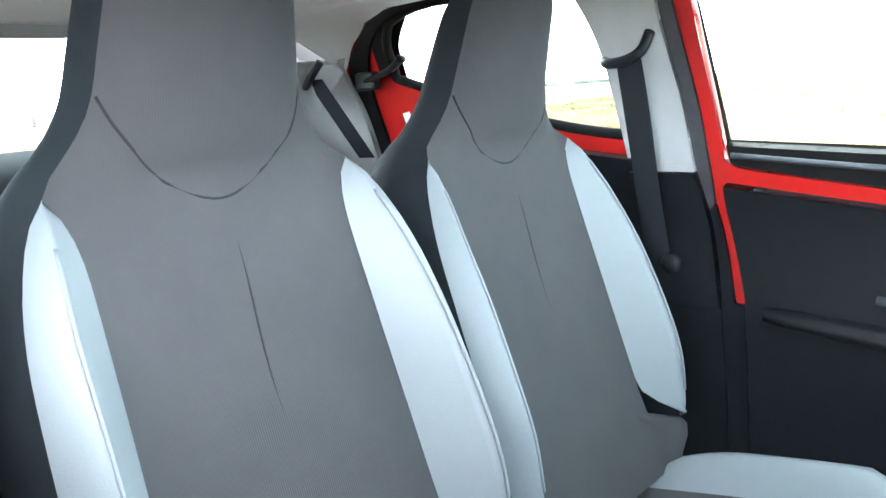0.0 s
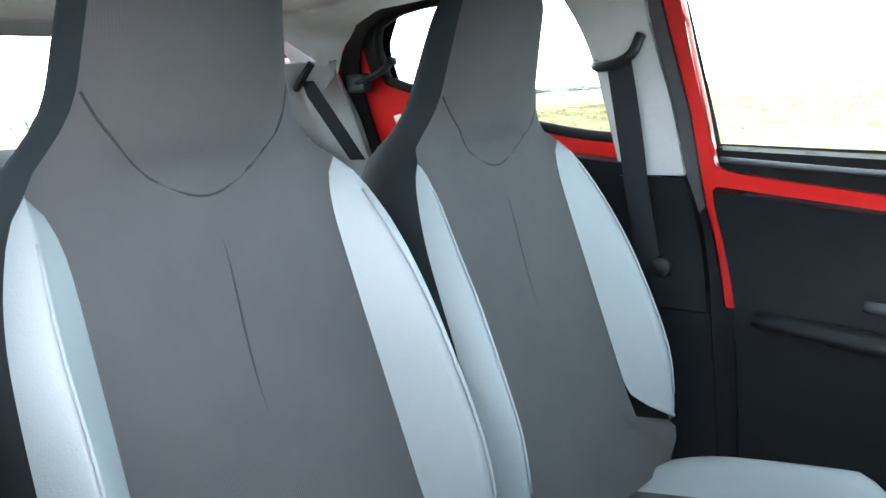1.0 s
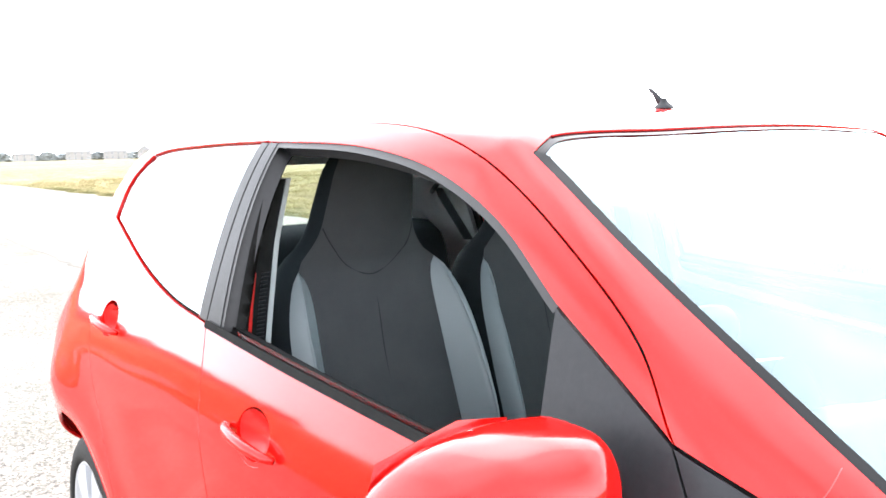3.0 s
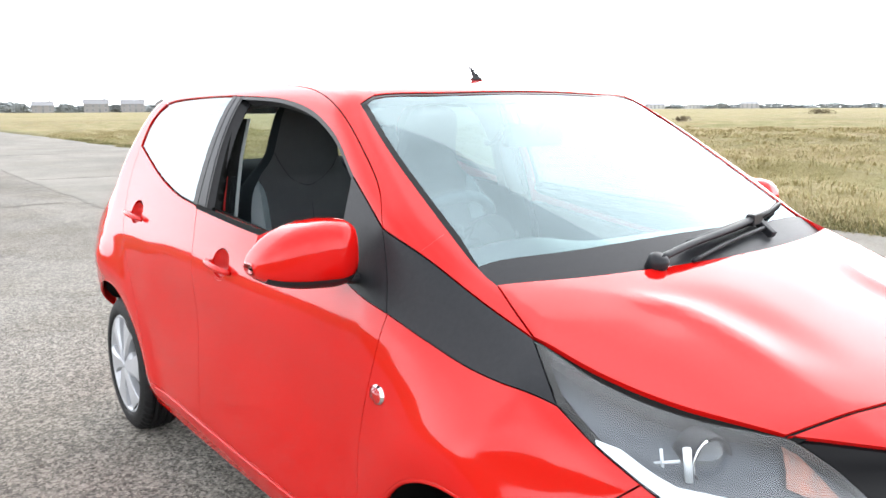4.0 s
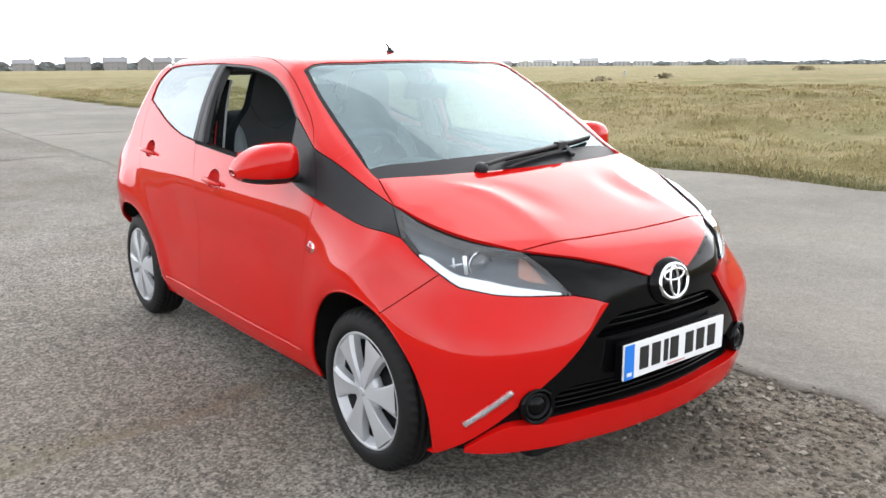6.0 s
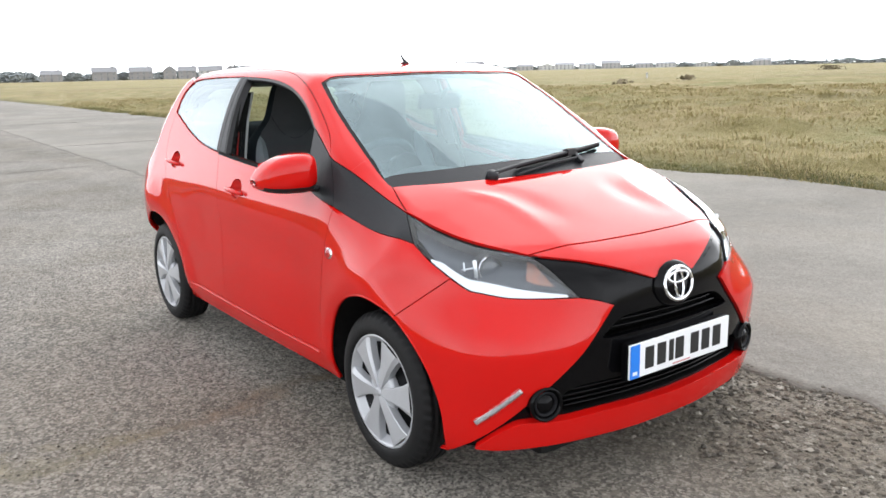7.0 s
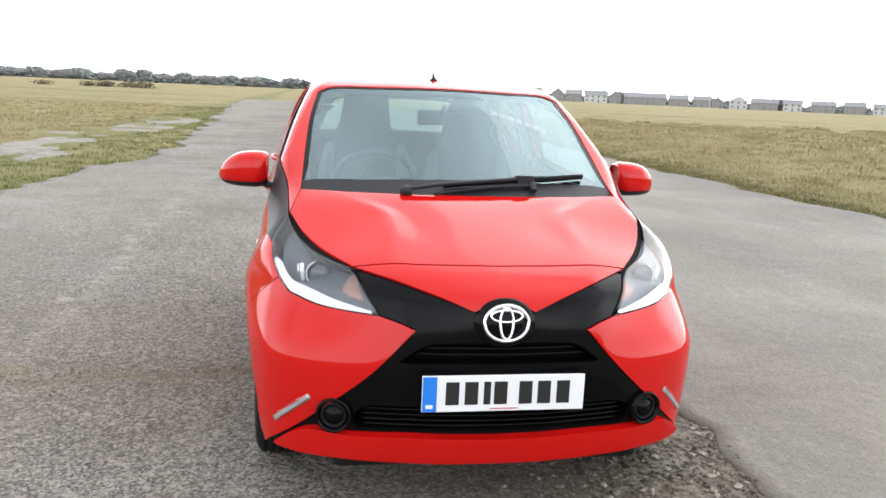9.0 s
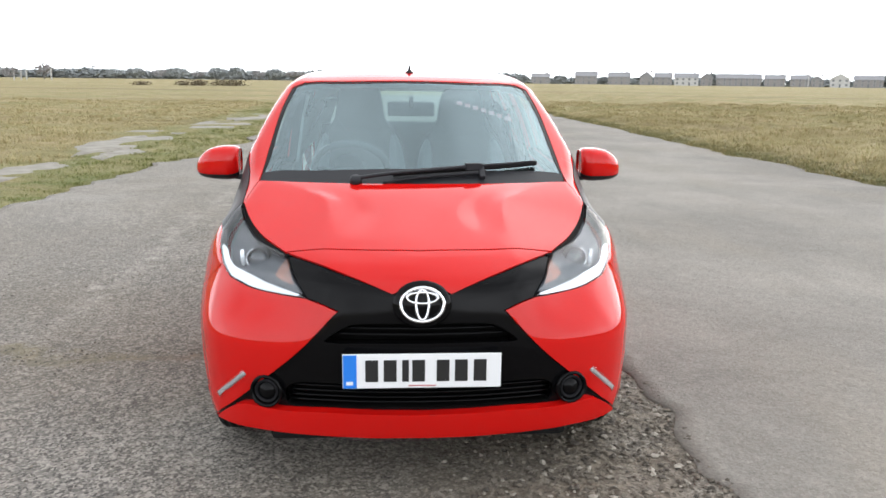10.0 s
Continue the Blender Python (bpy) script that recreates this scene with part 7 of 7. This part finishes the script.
def blades(name, x, y, height, count, spread, width, mat, seed, label, droop=0.6):
    """Tufts of bent blades, each two quads narrowing to a point."""
    rng = np.random.default_rng(seed)
    z = ground_height(x, y)
    n = len(x) * count
    bx, by, bz, bh = (np.repeat(v, count) for v in (x, y, z, height))
    ang = rng.uniform(0, 2 * math.pi, n)
    off = rng.uniform(0, 1, n) ** 0.5 * np.repeat(spread, count)
    px, py = bx + off * np.cos(ang), by + off * np.sin(ang)
    h = bh * rng.uniform(0.45, 1.15, n)
    turn = ang + rng.normal(0, 0.7, n)
    lean = np.abs(rng.normal(droop, 0.3, n))
    w = np.repeat(width, count) * rng.uniform(0.5, 1.2, n)
    sx, sy = -np.sin(turn) * w, np.cos(turn) * w
    dx, dy = np.cos(turn) * h * lean, np.sin(turn) * h * lean
    co = np.zeros((n, 5, 3))
    co[:, 0] = np.stack([px - sx, py - sy, bz - 0.02], 1)
    co[:, 1] = np.stack([px + sx, py + sy, bz - 0.02], 1)
    co[:, 2] = np.stack([px + dx * 0.35 - sx * 0.8, py + dy * 0.35 - sy * 0.8, bz + h * 0.6], 1)
    co[:, 3] = np.stack([px + dx * 0.35 + sx * 0.8, py + dy * 0.35 + sy * 0.8, bz + h * 0.6], 1)
    co[:, 4] = np.stack([px + dx, py + dy, bz + h * (1.0 - 0.25 * lean)], 1)
    i = np.arange(n)[:, None] * 5
    tris = np.concatenate([i + [0, 1, 3], i + [0, 3, 2], i + [2, 3, 4]], 0)
    return tagged(raw_mesh(name, co.reshape(-1, 3), tris, mat), label, "grass", kind="stuff")


rng = np.random.default_rng(5)
n = 30000
gx = rng.uniform(0, 1, n) ** 1.7 * 34
gy = rng.uniform(-6, 46, n)
gx = gx + road_right(gy) + 0.05
keep = lumps(gx, gy, 0.9, 11) + rng.uniform(-0.3, 0.3, n) > 0.42
gx, gy = gx[keep], gy[keep]
gh = (0.04 + 0.15 * lumps(gx, gy, 0.9, 11) ** 2) * smooth_step(-0.1, 0.9, gx - road_right(gy) + 0.25)
blades("grass", gx, gy, gh, 9, 0.14 + gh * 0.6, 0.005 + 0.0005 * (gx - 6), STRAW, 1, "tussocks of straw-coloured winter grass along the strip", 1.5)
n = 3800
gy = rng.uniform(-6, 40, n)
gx = road_right(gy) + np.abs(rng.normal(0, 0.35, n)) - 0.06
blades("grass", gx, gy, rng.uniform(0.025, 0.07, n), 12, np.full(n, 0.09), np.full(n, 0.004), VERGE, 2, "short mossy green grass on the verge", 0.8)
n = 9000
gy = rng.uniform(0, 48, n)
gx = road_left(gy) - rng.uniform(0, 1, n) ** 1.8 * 24 + 0.1
keep = ~in_patch(gx, gy)
gx, gy = gx[keep], gy[keep]
green = gx > road_left(gy) - 2.4
gh = 0.035 + 0.1 * lumps(gx, gy, 1.1, 71) ** 2
blades("grass", gx[green], gy[green], gh[green] * 0.8, 13, np.full(green.sum(), 0.11), np.full(green.sum(), 0.0045), TURF, 3, "short green turf between bare patches beside the strip", 0.8)
blades("grass", gx[~green], gy[~green], gh[~green] * 1.7, 12, np.full((~green).sum(), 0.13), np.full((~green).sum(), 0.007), STRAW, 4, "tufts of bleached grass on the open field", 1.4)


# ---- loose stones ----
def stones(name, x, y, size, z, mat, seed, label):
    rng = np.random.default_rng(seed)
    n = len(x)
    shape = np.array([(1, 0, 0), (-1, 0, 0), (0, 1, 0), (0, -1, 0), (0, 0, 1), (0, 0, -1), (0.7, 0.7, 0.5), (-0.7, 0.6, 0.4), (-0.6, -0.7, 0.5), (0.7, -0.6, 0.4)])
    hull = np.array([(4, 6, 7), (4, 7, 8), (4, 8, 9), (4, 9, 6), (0, 2, 6), (6, 2, 7), (7, 2, 1), (7, 1, 8), (8, 1, 3), (8, 3, 9), (9, 3, 0), (9, 0, 6)])
    co = shape[None] * rng.uniform(0.65, 1.2, (n, 10, 1)) * size[:, None, None] * np.stack([rng.uniform(0.7, 1.3, n), rng.uniform(0.6, 1.1, n), rng.uniform(0.45, 0.8, n)], 1)[:, None]
    a = rng.uniform(0, 2 * math.pi, n)
    c, s = np.cos(a)[:, None], np.sin(a)[:, None]
    px = co[..., 0] * c - co[..., 1] * s + x[:, None]
    py = co[..., 0] * s + co[..., 1] * c + y[:, None]
    out = np.stack([px, py, co[..., 2] + (z + size * 0.15)[:, None]], -1).reshape(-1, 3)
    tris = (np.arange(n)[:, None, None] * 10 + hull[None]).reshape(-1, 3)
    return tagged(raw_mesh(name, out, tris, mat), label, "gravel", kind="stuff")


def stone_material():
    m = material("loose_stone", (0.2, 0.19, 0.17), 0.9)
    g = m.node_tree.nodes.new("ShaderNodeNewGeometry")
    ramp = m.node_tree.nodes.new("ShaderNodeValToRGB")
    ramp.color_ramp.elements[0].color = (0.055, 0.048, 0.04, 1)
    ramp.color_ramp.elements[1].color = (0.31, 0.285, 0.24, 1)
    e = ramp.color_ramp.elements.new(0.75)
    e.color = (0.165, 0.142, 0.112, 1)
    m.node_tree.links.new(g.outputs["Random Per Island"], ramp.inputs[0])
    return finish(m, ramp.outputs[0], ((field(m, 120, 3), 0.4, 0.003),))


STONE = stone_material()
n = 11000
sx = rng.uniform(0.0, 1.12, n)
sy = 0.65 - rng.uniform(0, 1, n) ** 1.1 * 3.2
keep = rng.uniform(0, 1, n) < smooth_step(-0.1, 0.55, sx) * smooth_step(0.25, 0.6, lumps(sx, sy, 0.35, 81) + 0.25)
sx, sy = sx[keep], sy[keep]
stones("gravel", sx, sy, 0.003 + 0.015 * rng.uniform(0, 1, len(sx)) ** 3, np.zeros(len(sx)), STONE, 6, "loose dark and pale stones beside the slab edge")
n = 9000
sx = np.concatenate([rng.uniform(-3.4, 1.0, n - 2500), rng.uniform(-3.2, -0.5, 2500)])
sy = np.concatenate([rng.uniform(-1.6, 4.5, n - 2500), rng.normal(0.86, 0.11, 2500)])
stones("gravel", sx, sy, 0.002 + 0.007 * rng.uniform(0, 1, n) ** 4, np.zeros(n), STONE, 7, "fine loose chippings scattered over the worn tarmac")


# ---- the far edge of the field ----
def brickwork(name, dark, light):
    return vary(material(name, light, 0.9), 0.9, 0.2, dark, light, 5, (1, 1, 1), None, 0.2, 12)


# house colours are greyed and low in contrast to stand for haze
BRICK = brickwork("haze_greyed_brick", (0.23, 0.22, 0.215), (0.29, 0.275, 0.27))
HAZED_BRICK = brickwork("haze_paled_brick", (0.33, 0.325, 0.32), (0.42, 0.41, 0.40))
RENDER_WHITE = brickwork("white_render", (0.42, 0.42, 0.41), (0.55, 0.55, 0.54))
ROOF = brickwork("haze_greyed_roof_tiles", (0.21, 0.212, 0.22), (0.27, 0.27, 0.28))
HAZED_ROOF = brickwork("haze_paled_slate_roof", (0.3, 0.305, 0.315), (0.38, 0.38, 0.39))
FAR_GLASS = material("far_window_glass", (0.14, 0.15, 0.16), 0.3)
FRAME_WHITE = material("white_window_frame", (0.4, 0.4, 0.4), 0.5)
# foliage paled to grey-blue: distance haze put into its colour
FAR_LEAF = vary(material("far_hazed_foliage", (0.11, 0.12, 0.1), 0.95), 0.6, 0.2, (0.24, 0.262, 0.268), (0.33, 0.352, 0.352))
TWIG = vary(material("bare_grey_twigs", (0.2, 0.18, 0.17), 0.95), 0.6, 0.2, (0.2, 0.19, 0.19), (0.29, 0.275, 0.27))
RED_SHEET = vary(material("faded_red_sheet_metal", (0.5, 0.06, 0.06), 0.5), 1.5, 0.2, (0.45, 0.05, 0.05), (0.56, 0.09, 0.08))
WHITE_POST = vary(material("weathered_white_post", (0.65, 0.65, 0.62), 0.6), 3, 0.2, (0.36, 0.36, 0.35), (0.5, 0.5, 0.49))


def far_at(azimuth, distance):
    a = radians(azimuth)
    return math.sin(a) * distance, math.cos(a) * distance


def part_of(parent, name, build, mat, label="", smooth=False):
    bm = bmesh.new()
    build(bm)
    return part(name, bm, mat, parent, label, smooth)


def gable_roof(bm, w, d, z0, z1, over=0.4):
    x, y = w / 2 + over, d / 2 + over
    v = [bm.verts.new(p) for p in ((-x, -y, z0), (x, -y, z0), (x, y, z0), (-x, y, z0), (-x, 0, z1), (x, 0, z1))]
    for f in ((0, 1, 5, 4), (2, 3, 4, 5), (1, 2, 5), (3, 0, 4), (3, 2, 1, 0)):
        bm.faces.new([v[i] for i in f])


def house(azimuth, distance, width, height, walls, gable_front=False, label="", tiles=None):
    """Two storeys, facing the strip, with eaves, a chimney, windows and a door."""
    x, y = far_at(azimuth, distance)
    h = holder("house")
    z = float(ground_height(x, y))
    tiles = tiles or ROOF
    eaves, deep = height * 0.62, 8.5
    part_of(h, "wall", lambda bm: add_box(bm, -width / 2, width / 2, -deep / 2, deep / 2, -0.5, eaves), walls)
    if gable_front:
        def side_roof(bm):
            gable_roof(bm, deep, width, eaves, height)
            bmesh.ops.rotate(bm, verts=bm.verts, matrix=Matrix.Rotation(math.pi / 2, 3, "Z"))
        part_of(h, "roof", side_roof, walls if walls is RENDER_WHITE else tiles)
    else:
        part_of(h, "roof", lambda bm: gable_roof(bm, width, deep, eaves, height), tiles)
    part_of(h, "chimney", lambda bm: add_box(bm, width * 0.3, width * 0.3 + 1.0, -0.5, 0.5, height - 1.0, height + 0.7), BRICK)
    bays = max(2, int(width / 3.2))
    for storey in (0, 1):
        for k in range(bays):
            cx = (k + 0.5) / bays * width - width / 2
            base = 0.9 + storey * eaves * 0.5
            if storey == 0 and k == bays // 2:
                part_of(h, "door", lambda bm: add_box(bm, cx - 0.5, cx + 0.5, -deep / 2 - 0.06, -deep / 2 + 0.1, 0, 2.1), FAR_GLASS)
                continue
            win = part_of(h, "window", lambda bm: add_box(bm, cx - 0.75, cx + 0.75, -deep / 2 - 0.08, -deep / 2 + 0.1, base - 0.1, base + 1.3), FRAME_WHITE)
            part_of(win, "pane", lambda bm: add_box(bm, cx - 0.62, cx + 0.62, -deep / 2 - 0.11, -deep / 2 - 0.03, base + 0.02, base + 1.18), FAR_GLASS)
    h.matrix_world = pose(x, y, z, 0, 0, -azimuth)
    return tagged(h, label, "house", "houses at the edge of the field")


HOUSES = (
    (10.7, 12, 7.0, 0, 0), (13.8, 14.5, 8.4, 0, 0), (16.0, 14, 8.2, 0, 0), (17.8, 8, 8.8, 0, 1), (18.9, 11, 8.0, 0, 0),
    (20.4, 15, 8.0, 1, 0), (21.7, 7, 8.4, 0, 1), (23.7, 27, 7.8, 0, 0), (25.9, 12, 7.4, 0, 0), (27.4, 11, 7.4, 0, 0),
    (28.4, 7, 7.2, 0, 1), (29.7, 11, 8.4, 1, 1), (31.3, 16, 7.4, 0, 0), (33.0, 11, 7.4, 1, 0), (34.8, 14, 7.2, 0, 0),
    (36.6, 12, 7.4, 0, 0), (38.3, 13, 7.0, 1, 0))
for az, w, top, white, front in HOUSES:
    house(az, 560, w, top, RENDER_WHITE if white else BRICK, bool(front),
          ("white rendered house" if white else "haze-greyed brick house") + " with a tiled roof far off beyond the field")
# the furthest row gets still paler walls and roofs as painted haze
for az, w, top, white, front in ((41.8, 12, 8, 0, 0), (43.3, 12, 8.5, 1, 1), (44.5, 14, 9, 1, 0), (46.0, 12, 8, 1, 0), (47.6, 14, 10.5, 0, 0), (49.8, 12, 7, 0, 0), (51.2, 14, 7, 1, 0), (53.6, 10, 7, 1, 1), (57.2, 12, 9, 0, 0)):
    house(az, 800, w * 1.3, top * 0.75, RENDER_WHITE if white else HAZED_BRICK, bool(front),
          ("small white rendered house" if white else "small haze-paled brick house") + " in the far distance", HAZED_ROOF)


def tree(azimuth, distance, height, width, mat, seed, bare=False, label=""):
    """Tapered trunk and limbs, a crown of many small leaf clumps."""
    x, y = far_at(azimuth, distance)
    rng = np.random.default_rng(seed)
    t = holder("tree")
    trunk_top = height * 0.4
    path = [(0, 0, -0.2), (rng.normal(0, 0.1), 0, trunk_top * 0.5), (rng.normal(0, 0.2), 0, trunk_top), (rng.normal(0, 0.3), 0, height * 0.75)]
    pipe("trunk", path, height * 0.03, TWIG, t, 6, taper=[1, 0.8, 0.6, 0.2])
    for k in range(6):
        a = rng.uniform(0, 2 * math.pi)
        r = width * rng.uniform(0.3, 0.48)
        pipe("limb", [(0, 0, trunk_top * rng.uniform(0.6, 1.1)), (r * 0.5 * math.cos(a), r * 0.5 * math.sin(a), height * 0.55), (r * math.cos(a), r * math.sin(a), height * rng.uniform(0.65, 0.9))],
             height * 0.014, TWIG, t, 5, taper=[1, 0.6, 0.15])
    n = 260 if bare else 520
    d = rng.normal(0, 1, (n, 3))
    d /= np.linalg.norm(d, axis=1)[:, None]
    r = rng.uniform(0.25, 1, n) ** 0.5 * (0.75 + 0.5 * lumps(d[:, 0] * 3 + seed, d[:, 2] * 3, 1.0, seed))
    mid = d * r[:, None] * np.array([width / 2, width / 2, height * 0.36]) + np.array([0, 0, height * 0.6])
    size = (0.05 if bare else 0.085) * height * rng.uniform(0.5, 1.2, n)
    tri = rng.normal(0, 1, (n, 4, 3)) * size[:, None, None] + mid[:, None]
    tri[..., 2] = np.clip(tri[..., 2], 0.05, height * 1.02)
    i = np.arange(n)[:, None] * 4
    crown = raw_mesh("crown", tri.reshape(-1, 3), np.concatenate([i + [0, 1, 2], i + [0, 2, 3]], 0), mat)
    crown.parent = t
    t.matrix_world = pose(x, y, float(ground_height(x, y)), 0, 0, seed * 37.0)
    return tagged(t, label, "tree", "trees at the edge of the field")


TREES = ((-23.9, 300, 4.5, 6, 1), (-22.0, 320, 6.5, 6.5, 1), (-17.9, 600, 6.5, 12, 0), (-16.5, 610, 7.5, 14, 0), (-15.0, 620, 7.5, 13, 1), (-13.9, 600, 8.0, 14, 0),
         (-12.6, 620, 7.0, 12, 1), (-11.3, 610, 8.5, 13, 0), (-10.1, 600, 9.0, 11, 0), (-8.6, 620, 7.5, 12, 1), (-7.6, 600, 8.5, 13, 0), (-6.2, 620, 8, 13, 1),
         (-4.6, 600, 8, 13, 0), (-3.2, 610, 8, 12, 1), (-0.6, 600, 8, 14, 0), (2.7, 610, 9, 14, 0), (4.2, 600, 8, 13, 1), (6.0, 610, 8, 13, 0),
         (9.4, 560, 6, 9, 0), (12.0, 560, 6, 9, 0), (15.0, 565, 5, 7, 0), (22.1, 575, 8, 8, 0), (28.0, 580, 6.5, 8, 0), (32.2, 570, 7.5, 7, 0), (39.6, 700, 6, 10, 1), (55.5, 800, 6, 12, 0))
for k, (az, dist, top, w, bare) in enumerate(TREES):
    tree(az, dist, top, w, TWIG if bare else FAR_LEAF, 100 + k, bool(bare), "bare grey tree on the far skyline" if bare else "green tree greyed by painted haze on the far skyline")


def woodland(name, az0, az1, distance, height, count, seed, label):
    """A continuous low line of scrub and wood along the horizon."""
    rng = np.random.default_rng(seed)
    az = np.radians(rng.uniform(az0, az1, count))
    d = distance + rng.uniform(-15, 25, count)
    top = height * (0.55 + 0.45 * lumps(np.degrees(az), 0, 0.7, seed) + 0.2 * lumps(np.degrees(az), 0, 0.2, seed + 1))
    mid = np.stack([np.sin(az) * d, np.cos(az) * d, rng.uniform(0, 1, count) * top], 1)
    tri = rng.normal(0, 1, (count, 4, 3)) * (0.28 * height * rng.uniform(0.5, 1, count))[:, None, None] * np.array([1.5, 1.0, 0.5]) + mid[:, None]
    tri[..., 2] = np.clip(tri[..., 2], -0.2, None)
    i = np.arange(count)[:, None] * 4
    return tagged(raw_mesh(name, tri.reshape(-1, 3), np.concatenate([i + [0, 1, 2], i + [0, 2, 3]], 0), FAR_LEAF), label, "woodland", kind="stuff")


# belts use the haze-paled foliage colour
woodland("woodland", -34, 9.5, 650, 6.5, 12000, 9, "low belt of woodland greyed by painted haze along the far horizon")
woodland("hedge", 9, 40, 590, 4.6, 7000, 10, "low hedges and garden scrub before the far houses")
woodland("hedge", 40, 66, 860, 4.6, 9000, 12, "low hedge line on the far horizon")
SCRUB = vary(material("dead_brown_scrub", (0.12, 0.1, 0.06), 0.95), 2.0, 0.2, (0.12, 0.097, 0.06), (0.21, 0.17, 0.105))


def scrub(azimuth, distance, width, height, seed):
    """A low clump of tangled dead stems."""
    rng = np.random.default_rng(seed)
    n = int(90 * width)
    x0, y0 = far_at(azimuth, distance)
    mid = np.stack([rng.normal(0, width * 0.35, n), rng.normal(0, 0.6, n), rng.uniform(0, 1, n) ** 1.4 * height], 1)
    tri = rng.normal(0, 1, (n, 4, 3)) * np.array([0.16, 0.16, 0.1]) + mid[:, None]
    tri[..., 2] = np.clip(tri[..., 2], -0.05, None)
    i = np.arange(n)[:, None] * 4
    ob = raw_mesh("scrub", tri.reshape(-1, 3), np.concatenate([i + [0, 1, 2], i + [0, 2, 3]], 0), SCRUB)
    ob.matrix_world = pose(x0, y0, float(ground_height(x0, y0)), 0, 0, -azimuth)
    return tagged(ob, "clump of dead brown scrub standing in the field", "scrub", kind="stuff")


for k, (az, dist, w, h) in enumerate(((-13.9, 150, 1.6, 0.8), (-13.0, 150, 2.2, 1.0), (-12.6, 150, 1.2, 0.8), (-11.0, 150, 4.5, 1.1), (-10.2, 150, 1.4, 0.8), (-16.5, 150, 2.0, 0.6), (61.5, 170, 3.0, 0.8), (48.6, 60, 0.7, 0.4), (53.0, 75, 0.8, 0.4))):
    scrub(az, dist, w, h, 300 + k)


def container(azimuth, distance):
    x, y = far_at(azimuth, distance)
    c = holder("red_container")
    part_of(c, "body", lambda bm: add_box(bm, -3.0, 3.0, -1.2, 1.2, 0.1, 2.8), RED_SHEET)
    for k in range(12):
        part_of(c, "rib", lambda bm: add_box(bm, -2.9 + k * 0.52, -2.7 + k * 0.52, -1.25, -1.18, 0.25, 2.65), RED_SHEET)
    part_of(c, "roof", lambda bm: add_box(bm, -3.05, 3.05, -1.25, 1.25, 2.8, 2.9), RED_SHEET)
    part_of(c, "base_rail", lambda bm: add_box(bm, -3.0, 3.0, -1.22, 1.22, -0.1, 0.1), SATIN_BLACK)
    c.matrix_world = pose(x, y, float(ground_height(x, y)), 0, 0, -azimuth)
    return tagged(c, "faded red metal container at the far field edge", "container")


container(1.1, 430)


def post(azimuth, distance, height, thick=0.12):
    x, y = far_at(azimuth, distance)
    p = holder("marker_post")
    part_of(p, "shaft", lambda bm: add_box(bm, -thick, thick, -thick, thick, -0.2, height, 0.02), WHITE_POST)
    part_of(p, "cap", lambda bm: add_box(bm, -thick * 1.3, thick * 1.3, -thick * 1.3, thick * 1.3, height, height + 0.08, 0.02), WHITE_POST)
    p.matrix_world = pose(x, y, float(ground_height(x, y)), 0, 0, -azimuth)
    return tagged(p, "weathered white post standing in the grass field", "post", "posts in the field")


for az, dist, top in ((-21.6, 300, 3.8), (-23.3, 300, 3.4), (-23.0, 300, 3.4), (-23.7, 300, 3.4), (50.2, 95, 0.55), (27.9, 520, 7.0)):
    post(az, dist, top, 0.22 if dist > 200 else 0.1)


def mast(azimuth, distance, height):
    x, y = far_at(azimuth, distance)
    p = holder("lattice_mast")
    for sx, sy in ((-0.5, -0.5), (0.5, -0.5), (0, 0.5)):
        pipe("leg", [(sx, sy, 0), (sx * 0.4, sy * 0.4, height)], 0.12, TWIG, p, 5)
    for k in range(8):
        z = height * (k + 0.5) / 8
        w = 0.5 - 0.3 * z / height
        part_of(p, "brace", lambda bm: add_box(bm, -w, w, -w, w, z, z + 0.12), TWIG)
    p.matrix_world = pose(x, y, float(ground_height(x, y)), 0, 0, 20)
    return tagged(p, "thin grey lattice mast above the far trees", "mast")


for az, top in ((-10.2, 13), (-9.8, 12.5), (-8.0, 12)):
    mast(az, 620, top)
